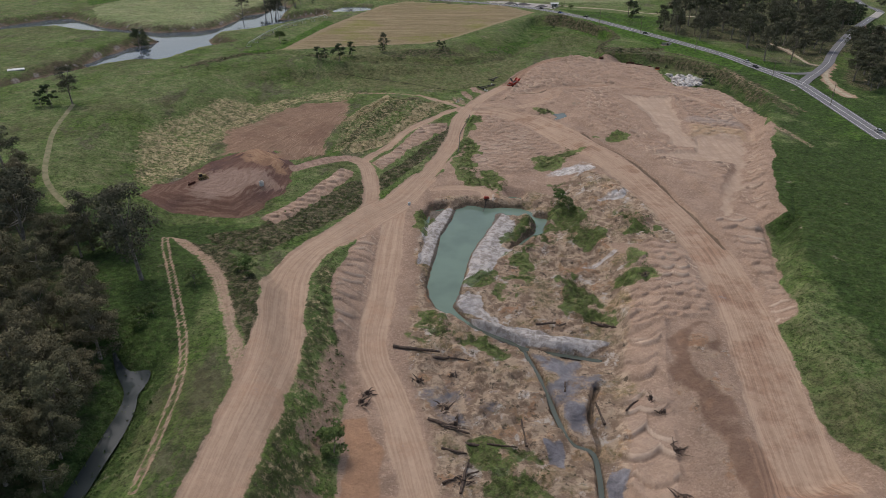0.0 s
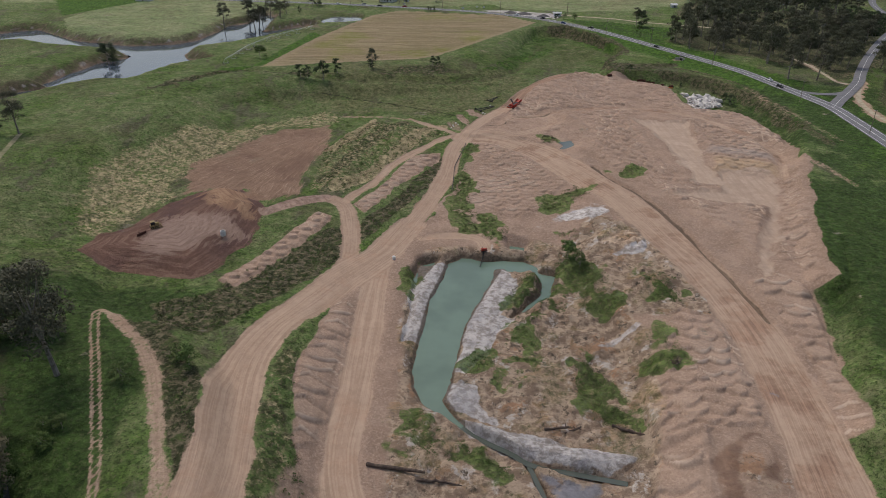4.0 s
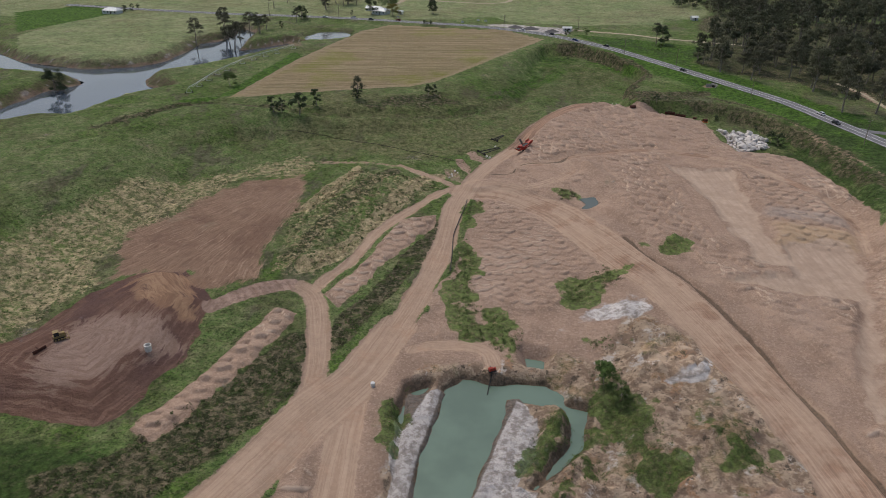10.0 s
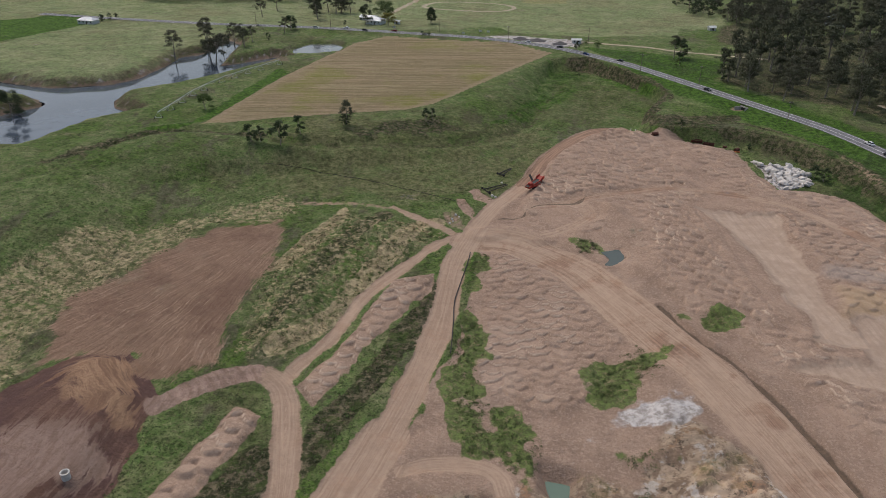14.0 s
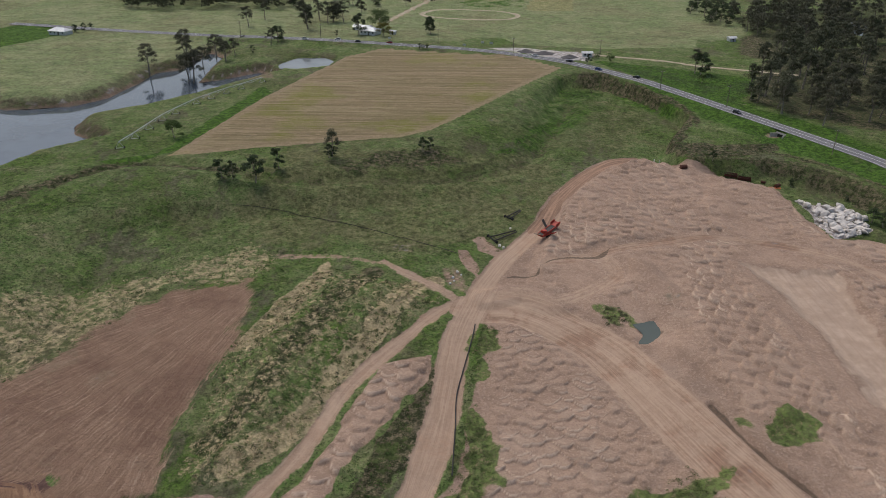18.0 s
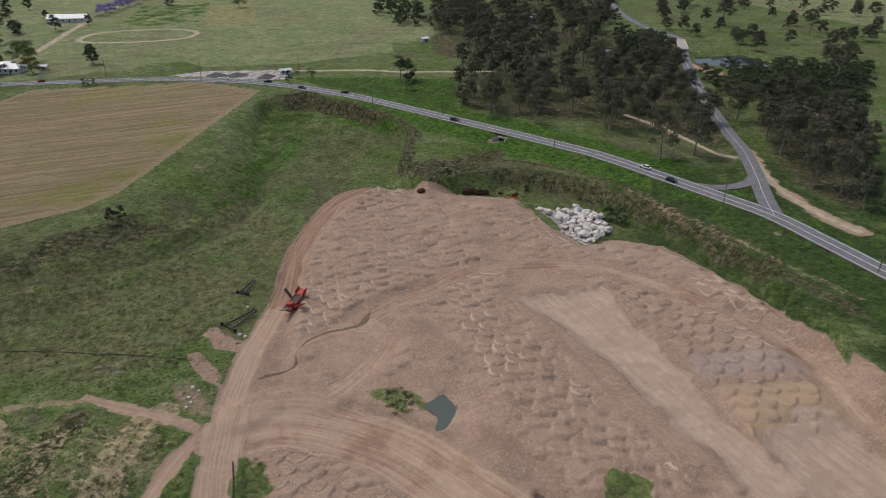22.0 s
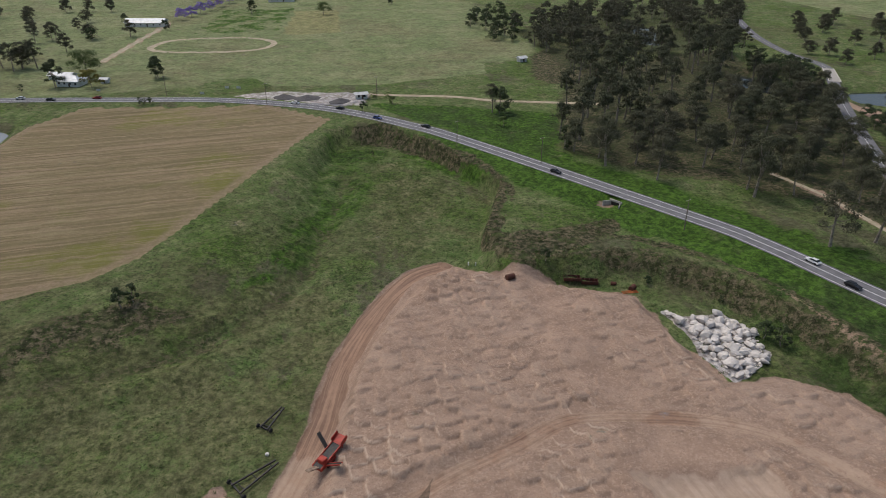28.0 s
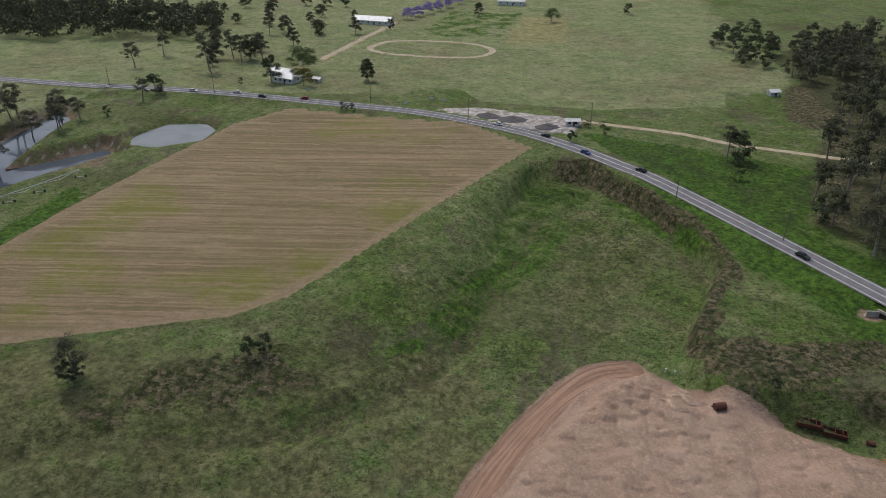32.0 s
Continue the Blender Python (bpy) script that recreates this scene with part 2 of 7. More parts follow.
    col = net.mix(net.math("MULTIPLY", net.edge(net.attr("weedy"), patch, 2.6), 0.75), col, weedy)
    pale = net.mix(net.ramp(mid, 0.38, 0.62), (0.425, 0.318, 0.240), (0.365, 0.268, 0.200))
    pale = net.mix(net.math("MULTIPLY", net.ramp(net.noise(1.0, 4, 0.7, (0.75, 0.035, 1), 0.02), 0.44, 0.60), 0.6), pale, (0.330, 0.238, 0.176))
    col = net.mix(net.edge(net.attr("pale"), patch, 0.9), col, pale)
    mix_at = n.new("ShaderNodeCombineXYZ")
    for k, v in (("X", net.math("MULTIPLY_ADD", net.attr("contour"), 0.7, net.math("MULTIPLY", patch, 2.2))), ("Y", net.math("MULTIPLY", net.attr("round"), 2.0))):
        l.new(v, mix_at.inputs[k])
    ring = n.new("ShaderNodeTexNoise")
    ring.inputs["Scale"].default_value, ring.inputs["Detail"].default_value, ring.inputs["Roughness"].default_value = 1.0, 5, 0.65
    l.new(mix_at.outputs[0], ring.inputs["Vector"])
    swirl = ring.outputs["Fac"]
    clay = net.mix(net.math("MULTIPLY", net.ramp(swirl, 0.44, 0.62), 0.7), (0.160, 0.090, 0.066), (0.270, 0.168, 0.122))
    clay = net.mix(net.ramp(net.noise(26, 3), 0.4, 0.62), clay, (0.125, 0.072, 0.062))
    clay = net.mix(net.math("MULTIPLY", net.ramp(mid, 0.52, 0.66), 0.5), clay, (0.190, 0.112, 0.078))
    col = net.mix(net.edge(net.attr("clay"), mid, 0.5), col, clay)
    top = net.mix(net.ramp(swirl, 0.38, 0.66), (0.345, 0.240, 0.190), (0.250, 0.165, 0.126))
    col = net.mix(net.edge(net.attr("clayflat"), swirl, 1.6), col, top)
    drag_at = n.new("ShaderNodeCombineXYZ")
    for k, v in (("X", net.math("MULTIPLY_ADD", net.attr("fan"), 120.0, net.math("MULTIPLY", patch, 7.0))), ("Y", net.math("MULTIPLY", net.attr("reach"), 0.085))):
        l.new(v, drag_at.inputs[k])
    pull = n.new("ShaderNodeTexNoise")
    pull.inputs["Scale"].default_value, pull.inputs["Detail"].default_value, pull.inputs["Roughness"].default_value = 1.0, 6, 0.78
    l.new(drag_at.outputs[0], pull.inputs["Vector"])
    drag = pull.outputs["Fac"]
    brown = net.mix(net.ramp(drag, 0.36, 0.62), (0.222, 0.138, 0.092), (0.345, 0.228, 0.158))
    brown = net.mix(net.math("MULTIPLY", net.ramp(net.noise(17, 5, 0.65), 0.46, 0.64), 0.55), brown, (0.180, 0.104, 0.072))
    brown = net.mix(net.math("MULTIPLY", net.math("MULTIPLY", net.ramp(drag, 0.56, 0.64), net.ramp(broad, 0.36, 0.54)), 0.85), brown, (0.440, 0.315, 0.225))
    brown = net.mix(net.math("MULTIPLY", net.ramp(patch, 0.54, 0.66), 0.55), brown, net.mix(net.ramp(tuft, 0.42, 0.6), (0.330, 0.240, 0.170), (0.230, 0.185, 0.115)))
    col = net.mix(net.edge(net.attr("brown"), drag, 1.8), col, brown)
    tan = net.mix(net.ramp(swirl, 0.38, 0.64), (0.420, 0.265, 0.165), (0.260, 0.152, 0.098))
    col = net.mix(net.edge(net.attr("tan"), swirl, 1.8), col, tan)
    # driven sand, streaked along the way
    drive_at = n.new("ShaderNodeCombineXYZ")
    for k, v in (("X", net.math("MULTIPLY_ADD", net.attr("across"), 1.15, net.math("MULTIPLY", broad, 3.0))), ("Y", net.math("MULTIPLY", net.attr("along"), 0.022))):
        l.new(v, drive_at.inputs[k])
    drive = n.new("ShaderNodeTexNoise")
    drive.inputs["Scale"].default_value, drive.inputs["Detail"].default_value, drive.inputs["Roughness"].default_value = 1.0, 5, 0.7
    l.new(drive_at.outputs[0], drive.inputs["Vector"])
    rut = drive.outputs["Fac"]
    road = net.mix(net.ramp(rut, 0.36, 0.62), (0.392, 0.282, 0.204), (0.312, 0.216, 0.154))
    road = net.mix(net.math("MULTIPLY", net.ramp(patch, 0.52, 0.66), 0.45), road, (0.340, 0.215, 0.145))
    road = net.mix(net.math("MULTIPLY", net.ramp(speck, 0.54, 0.74), 0.3), road, (0.250, 0.165, 0.115))
    col = net.mix(net.edge(net.attr("road"), tuft, 1.5), col, road)
    wheel = net.mix(net.ramp(rut, 0.40, 0.60), (0.300, 0.185, 0.125), (0.165, 0.100, 0.070))
    col = net.mix(net.math("MULTIPLY", net.edge(net.attr("churned"), patch, 1.5), 0.8), col, wheel)
    grey = net.mix(net.ramp(mid, 0.36, 0.64), (0.260, 0.250, 0.265), (0.160, 0.150, 0.162))
    col = net.mix(net.edge(net.attr("grey"), patch, 2.2), col, grey)
    chalk = net.mix(net.ramp(net.noise(2.0, 6, 0.7), 0.40, 0.62), (0.560, 0.520, 0.490), (0.300, 0.260, 0.232))
    chalk = net.mix(net.math("MULTIPLY", net.ramp(patch, 0.5, 0.66), 0.6), chalk, (0.330, 0.315, 0.325))
    col = net.mix(net.edge(net.attr("chalk"), mid, 1.1), col, chalk)
    # damp earth; the same dark colour paints shade along the cut bank
    wet = net.mix(net.ramp(fine, 0.4, 0.6), (0.135, 0.095, 0.066), (0.080, 0.062, 0.045))
    col = net.mix(net.math("MULTIPLY", net.edge(net.attr("wet"), mid, 0.7), 0.8), col, wet)
    weed = net.mix(net.ramp(clod, 0.42, 0.58), (0.102, 0.162, 0.036), (0.052, 0.086, 0.020))
    weed = net.mix(net.ramp(tuft, 0.52, 0.64), weed, (0.190, 0.165, 0.085))
    col = net.mix(net.math("MULTIPLY", net.edge(net.attr("weed"), tuft, 1.6), 0.85), col, weed)
    speckle = net.math("MULTIPLY_ADD", net.ramp(net.noise(1.9, 5, 0.8, (1, 1, 1), 0.7), 0.34, 0.66), 0.6, net.math("MULTIPLY", net.ramp(net.noise(5.5, 4, 0.7, (1, 1, 1), 1.3), 0.34, 0.66), 0.4))
    depth_ = net.math("MULTIPLY_ADD", net.math("MAXIMUM", net.math("MAXIMUM", net.attr("bare"), net.attr("field")), net.math("MAXIMUM", net.math("MAXIMUM", net.attr("clay"), net.attr("brown")), net.attr("road"))), -0.6, 0.8)
    tone_ = net.math("MULTIPLY_ADD", net.math("SUBTRACT", speckle, 0.46), depth_, 1.0)
    toned = n.new("ShaderNodeVectorMath")
    toned.operation = "SCALE"
    l.new(col, toned.inputs[0])
    l.new(tone_, toned.inputs["Scale"])
    l.new(toned.outputs[0], s.inputs["Base Color"])
    firm = net.math("MAXIMUM", net.math("MAXIMUM", net.attr("lumpy"), net.attr("pale")), net.math("MULTIPLY", net.math("MULTIPLY", net.attr("bare"), net.math("SUBTRACT", 1.0, net.attr("dug"))), 0.75))
    rough = net.math("MULTIPLY", net.math("MULTIPLY_ADD", blade, 0.75, net.math("MULTIPLY", clod, 1.2)), net.math("SUBTRACT", 1.0, net.math("MULTIPLY", firm, 0.8)))
    dumps = net.math("ADD", net.math("MULTIPLY", lobe[0], -0.05), net.math("MULTIPLY", lobe[1], -0.12))
    rough = net.math("MULTIPLY_ADD", net.math("MULTIPLY", dumps, net.attr("lumpy")), net.ramp(broad, 0.36, 0.56), rough)
    rough = net.math("MULTIPLY_ADD", net.math("MULTIPLY", net.attr("rim"), net.attr("lumpy")), 0.12, rough)
    rough = net.math("MULTIPLY_ADD", rough, net.math("SUBTRACT", 1.0, net.math("MULTIPLY", net.attr("road"), 0.75)), net.math("MULTIPLY", rut, 0.12))
    net.bump(rough, s, 1.0, 1.0)
    return m


def water_material(name, tint, rough=0.06, size=2.5):
    m, n, l, s = material(name, rough)
    net = Net(n, l)
    s.inputs["Specular IOR Level"].default_value = 0.5
    s.inputs["IOR"].default_value = 1.33
    g = net.noise(18, 4)
    l.new(net.mix(net.ramp(g, 0.38, 0.66), tint, tuple(v * 0.82 for v in tint)), s.inputs["Base Color"])
    net.bump(net.noise(size, 4, 0.6), s, 0.12, 0.12)
    return m


def leaf_material(name, a, b, c):
    m, n, l, s = material(name, 0.75)
    net = Net(n, l)
    s.inputs["Specular IOR Level"].default_value = 0.2
    col = net.mix(net.island(), a, b)
    col = net.mix(net.math("MULTIPLY", net.random(), 0.6), col, c)
    l.new(col, s.inputs["Base Color"])
    return m


GROUND = ground_material()
POND = water_material("pond_water", (0.130, 0.184, 0.142), 0.08)
RIVER = water_material("river_water", (0.075, 0.092, 0.112), 0.05)
DAM = water_material("dam_water", (0.145, 0.155, 0.158), 0.08)
DITCH = water_material("ditch_water", (0.085, 0.098, 0.082), 0.1)
CREEK = water_material("creek_water", (0.035, 0.042, 0.042), 0.05)
ASPHALT = simple("asphalt", (0.165, 0.162, 0.168), (0.125, 0.123, 0.128), 0.9, size=2.5)
TRACK = simple("sandy_track", (0.42, 0.35, 0.255), (0.29, 0.245, 0.16), 0.95, size=3.0)
GRASS_TRACK = simple("worn_grass", (0.215, 0.190, 0.112), (0.125, 0.130, 0.058), 0.95, size=2.5)
PAINT = simple("road_paint", (0.72, 0.72, 0.70), (0.55, 0.55, 0.54), 0.7, size=0.8)
BARK = simple("gum_bark", (0.30, 0.26, 0.215), (0.14, 0.115, 0.09), 0.9, size=0.8, bump=0.05)
LEAF_GUM = leaf_material("gum_leaves", (0.100, 0.106, 0.056), (0.048, 0.053, 0.029), (0.078, 0.070, 0.047))
LEAF_DARK = leaf_material("dark_leaves", (0.055, 0.080, 0.030), (0.030, 0.046, 0.018), (0.05, 0.058, 0.026))
LEAF_GREEN = leaf_material("green_leaves", (0.098, 0.156, 0.036), (0.050, 0.086, 0.020), (0.092, 0.104, 0.038))
LEAF_OLIVE_DARK = leaf_material("creek_leaves", (0.140, 0.134, 0.070), (0.080, 0.080, 0.040), (0.135, 0.108, 0.066))
LEAF_OLIVE = leaf_material("olive_leaves", (0.170, 0.160, 0.085), (0.095, 0.095, 0.048), (0.14, 0.115, 0.07))
LEAF_STRAW = leaf_material("straw", (0.56, 0.46, 0.29), (0.40, 0.32, 0.19), (0.44, 0.35, 0.21))
LEAF_PURPLE = leaf_material("jacaranda_blossom", (0.33, 0.24, 0.58), (0.23, 0.16, 0.44), (0.28, 0.21, 0.46))
LEAF_GOLD = leaf_material("golden_leaves", (0.20, 0.165, 0.030), (0.12, 0.10, 0.025), (0.15, 0.14, 0.03))


# ---- the plan, in metres ----
PLAN = {
    "low": [(-47, 55), (-44.3, 110.6), (-43.2, 125), (-46.1, 144.9), (-52.9, 173.3), (-68.7, 197.3), (-88.3, 202.5), (-103.4, 195.3), (-143.5, 241.6), (-162.1, 289.8), (-160.1, 331.3), (-138.4, 373.5), (-146.1, 427.6), (-118.3, 454.3), (-72.8, 460.1), (-35.2, 473), (1.1, 493.1), (24.9, 531.1), (49, 581.5), (74.6, 619.5), (102.6, 615.6), (117.8, 577.1), (127, 537.7), (106.6, 500.6), (108.6, 477.3), (139.7, 474.7), (157.5, 462.3), (168.9, 442.5), (173.1, 417.2), (175.7, 372.7), (158.8, 331.7), (130.6, 262.5), (119.9, 223.7), (138.4, 264.3), (121.7, 212.4), (97.9, 156.9), (93.1, 113.6), (84.5, 97)],
    "pit": [(-10.3, 233.6), (-3.4, 258.9), (17.1, 262.2), (33.4, 265.5), (48.8, 260.9), (56.3, 219.9), (59.2, 198.4), (53.3, 171.3), (49.1, 151.6), (43.8, 127.6), (40.4, 107), (-2.3, 106.5), (-1.4, 123.4), (-9.2, 150.5), (-8.8, 174.3), (-8, 200.3)],
    "pond": [(4.9, 253.9), (9.4, 258.4), (19.2, 256.9), (30.7, 256), (33.7, 251), (32.5, 248.4), (22.2, 249.9), (17.3, 238.4), (14.4, 229.8), (9.3, 216.8), (6.2, 199), (4.8, 189.3), (3.3, 183.1), (6, 176.5), (7.8, 173.9), (2.9, 178), (-1.4, 182), (-3.5, 185.6), (-4.9, 194.9), (-3.1, 209.6), (-0.7, 229.6), (3.2, 244.2)],
    "pool_w": [(-4.8, 253.8), (1.3, 255.6), (-0.9, 250.5), (-5.4, 239.5), (-7.2, 242.5)],
    "pool_e": [(33.5, 249.4), (40.8, 246.3), (37.2, 232.9), (28, 223.3), (23.9, 220.7), (33.3, 234.3), (34.2, 241.6)],
    "pool_n": [(26.2, 268.7), (32.2, 266.7), (31.2, 261.9), (27, 263.2)],
    "chan_a": [(2.1, 179.9), (11.1, 170.1), (18.8, 164.6), (23.3, 161.1), (33.9, 158.2), (43.5, 155.8)],
    "chan_b": [(22.5, 161.3), (26.2, 145.9), (28.1, 132.9), (30.4, 124.2), (34.6, 121.2), (34.9, 114.6), (34.2, 107.9)],
    "chan_c": [(39.7, 143.8), (36.3, 133.1), (36.5, 123.4), (34.8, 119.8)],
    "haul_west": [(-44.6, 55), (-42.7, 105.7), (-41.5, 123.1), (-41.6, 146.5), (-46.9, 182.6), (-44.2, 203.6), (-36.4, 220.3), (-28.4, 239), (-17.8, 255.5), (-14.8, 262.1), (-9.2, 278)],
    "haul_north": [(-13.2, 266.1), (-5.4, 289), (3.3, 321.2), (8.7, 359.6), (16.1, 384)],
    "pile_edge": [(16.1, 384), (24.5, 402), (31, 412.6), (40.4, 429.1), (50, 452.2), (65, 473.7), (78, 487), (88, 490)],
    "haul_mid": [(-3.4, 103.8), (-7.8, 121.4), (-12.9, 139), (-18, 152.8), (-19.6, 165.4), (-18.9, 180), (-18.7, 199.9), (-18.5, 224), (-17.5, 250.4)],
    "haul_east": [(72.5, 96.7), (76, 120.3), (80.5, 145), (86, 178.4), (87.3, 208), (85, 235), (79, 260), (76, 275), (70, 296), (63, 312), (56, 331), (46, 355), (28.7, 371.7), (12.9, 373.9)],
    "loop": [(-29.5, 242.2), (-28.7, 256.1), (-30.2, 269.8), (-33.5, 288.3), (-37.7, 296.8), (-44.4, 300.1), (-56, 295.4), (-64.4, 287.4)],
    "bankroad": [(-35.9, 295.7), (-33.6, 302.5), (-27, 314.1), (-18.9, 338), (-8.5, 354.8), (3.4, 372.1), (14.2, 379.9)],
    "spur": [(7.7, 379.7), (-1.2, 388.9), (-10.5, 397), (-14.7, 401.5)],
    "track_a": [(-58.3, 96.8), (-59.4, 114.3), (-60.8, 129.4), (-64.8, 145.1), (-72.1, 162.7), (-82, 184.7), (-88.6, 199.5), (-91.5, 210.3)],
    "track_b": [(-44.5, 125.2), (-50.6, 140.7), (-58.7, 162.1), (-65.6, 178), (-73.5, 190.2), (-84.3, 201.4), (-91.5, 210.3)],
    "track_far": [(-130, 223.7), (-142.4, 237), (-152.6, 251.5), (-163.5, 275.5), (-175.3, 305.1), (-185.6, 345.1)],
    "piletrack": [(142.4, 313.0), (150.0, 335.2), (151.4, 350.6), (149.3, 363.1), (140.0, 383.2), (131.8, 397.4), (115.1, 407.0), (94.3, 412.9), (79.0, 408.6), (55.4, 402.7), (38.6, 399.6)],
    "pileroad": [(17.8, 378.5), (28.5, 381.5), (35.1, 376.6), (43.8, 378.9), (57.5, 388.6), (56.9, 399.6)],
    "edge_track": [(152.3, 359.3), (152.7, 345.2), (153.4, 335.4), (151.9, 329.8), (156.5, 313.7), (159, 292)],
    "fieldtrack": [(170.9, 438.6), (172.5, 416.6), (177.1, 373.9), (180.1, 346.1)],
    "pondbank": [(-4.4, 267.3), (1.1, 269.3), (10.8, 269.5), (16.2, 266.4), (17.8, 260.6)],
    "yardtrack": [(104.1, 673.3), (144.6, 655.9), (165, 641.6), (185.6, 632.9), (216.2, 619.3)],
    "housetrack": [(-40.5, 798.1), (-23.1, 861.6), (-4.3, 931.6)],
    "mainroad": [(-332.9, 769.3), (-234.7, 741.4), (-146.5, 722), (-140.7, 723), (-75.9, 710.8), (-14.1, 693.2), (28.9, 679.4), (68.2, 656.4), (90.9, 635.6), (109.7, 610.8), (125.1, 586.1), (173.5, 486.8), (183.5, 461.8), (189.7, 436.5), (195.1, 414.2), (199.3, 393.9), (198.7, 372.6), (198.1, 359.7), (194.8, 298.6)],
    "sideroad": [(200.1, 393.6), (209.5, 406.6), (221, 420.8), (231.7, 434.8), (241.1, 448), (254, 470), (280.7, 511.4), (322.5, 570.9), (357.1, 615.5), (384.1, 651.2), (389.6, 689.8), (409.3, 745.7), (444.9, 812.1)],
    "slip": [(192.7, 428), (199.3, 421), (207.4, 418.4), (215.2, 419.4), (223.7, 423.8)],
    "verge": [(243, 448), (227.1, 422.1), (220.6, 405.1), (217.1, 386.7), (217.4, 373.3)],
    "forestpath": [(229.6, 513.2), (233, 493.1), (232.1, 473.8), (229.9, 451.8), (232.4, 442.2)],
    "bare": [(-21.2, 106.3), (-23.8, 126.2), (-25.4, 151.4), (-31.1, 167.3), (-33.2, 197), (-29.2, 226.1), (-10.2, 261.5), (7, 311.5), (14.1, 346.7), (19.1, 391.9), (31, 417), (42, 434), (57, 462), (74, 482), (88.4, 493), (103.2, 478.4), (119.6, 468.4), (137.3, 457.1), (136.2, 434.4), (137.4, 414.7), (150.2, 413.9), (161.2, 402.2), (164, 383.2), (164, 361.2), (159.9, 345.9), (158.2, 336.9), (153.7, 327.7), (158.8, 331.7), (130.6, 262.5), (121.8, 235.6), (119.9, 223.7), (113.3, 223.1), (109.9, 212.4), (100.9, 181.2), (96.1, 159.1), (89.7, 159.8), (85.9, 140.4), (84, 121.7), (86.4, 100.7), (83.4, 55)],
    "mounds": [(21.8, 361.9), (17, 346.7), (15.7, 317.8), (12.6, 302.6), (13.1, 294.4), (19.1, 290.5), (29.2, 284.5), (37.3, 288.1), (42.9, 294.6), (43.5, 302.8), (50.5, 310.2), (64.1, 319.1), (58.6, 334.1), (47.4, 355.5), (32.5, 367.2)],
    "bigpile": [(46, 438), (60, 461), (76, 478), (88.5, 489.4), (102.7, 477.1), (119.1, 467.4), (136.1, 455), (135, 432.5), (136.5, 413.5), (149, 412.3), (159.9, 400.7), (162.9, 382.1), (163.3, 360.5), (159.3, 345.2), (157.7, 337.9), (154.4, 326.9), (129.2, 263), (120.8, 236.5), (118.2, 224.4), (112.8, 223.5), (106.6, 217.3), (106.5, 233.4), (98, 266.7), (86.4, 304), (68.3, 340.2), (48.4, 367.7), (29.2, 386.8)],
    "eastheap": [(111.9, 223), (108.2, 208.2), (100.9, 181.2), (95.9, 159.2), (89.9, 160.4), (96.6, 185.7), (97, 208.2), (96.7, 230), (106.6, 235)],
    "innerheap": [(70.8, 216.2), (81.8, 207.8), (80.6, 181.9), (75.5, 164.8), (65, 163.5), (51.1, 161.1), (51.7, 178.4), (59.2, 198.4)],
    "pale": [(99.0, 394.9), (125.3, 386.9), (117.6, 346.2), (114.8, 317.7), (116.2, 304.5), (103.9, 308.8), (104.8, 334.6), (104.1, 366.7)],
    "pale2": [(118.5, 323.1), (139.8, 320.9), (138.2, 305.5), (118.4, 259.5), (103.3, 233.3), (103.9, 245.9), (123.5, 283.3), (97.3, 292.5), (82.5, 297.4), (112.1, 299.8)],
    "strip_mid": [(-28.9, 223.9), (-23.3, 223.7), (-21.1, 186.3), (-22.1, 166.8), (-28.7, 161.2), (-32.1, 172.5), (-33.5, 193)],
    "strip_a": [(-67, 232.7), (-63.2, 241.5), (-57, 256.1), (-51.3, 270.8), (-44.7, 286.8), (-38.7, 283.8), (-40.1, 276.7), (-47.2, 259.9), (-53.8, 243.6), (-61, 229)],
    "strip_b": [(-31.6, 294.9), (-23.3, 311), (-12, 346.4), (1.5, 350.7), (-0.3, 340.7), (-13.7, 317.7), (-20.3, 299.3), (-26.7, 288.5)],
    "clay": [(-117.5, 247.7), (-116.6, 263.7), (-108, 277), (-103, 294.3), (-96.1, 303.8), (-87.5, 310.4), (-78.6, 309.2), (-68.9, 296.3), (-63.5, 290.7), (-64.8, 280), (-65.4, 261.1), (-71.5, 241.4), (-75.1, 233.1), (-91.5, 237.7), (-106.7, 240.3)],
    "claytop": [(-99.8, 253.1), (-98.8, 267.9), (-88.7, 278.3), (-73.1, 277.3), (-68.2, 266.5), (-78.9, 250), (-90.8, 245.8)],
    "tan": [(-94.2, 293.6), (-89.2, 303.4), (-79.1, 304.7), (-63.7, 278.6), (-69.6, 277.6), (-81.3, 284.7)],
    "brown": [(-101.3, 303.7), (-105.8, 332.8), (-91.9, 357.9), (-77.7, 383.9), (-54.7, 390.1), (-49.6, 374.3), (-53.9, 346.3), (-55.5, 322.9), (-54.1, 304.6), (-62.5, 295.2), (-71.8, 299.4), (-77.9, 306.7), (-92.6, 306.3)],
    "dry": [(-121, 255.9), (-135.7, 285.2), (-144.4, 320.6), (-120.7, 372.5), (-60.9, 412.2), (-48.1, 401.7), (-56.4, 384.4), (-77.7, 383.9), (-91.9, 357.9), (-106.2, 327.2), (-103.8, 296.6), (-112.6, 278.8)],
    "rim": [(-51.4, 352.8), (-44.7, 376.7), (-32.7, 401.4), (-30.5, 393.3), (-37.9, 363.1), (-46.5, 353.1)],
    "terrace": [(-51.7, 310.5), (-52.2, 354.5), (-33.4, 397), (-5.6, 388.8), (5.5, 378.6), (-12.5, 354.8), (-27.9, 320.8), (-35.9, 306.2), (-47.3, 305.9)],
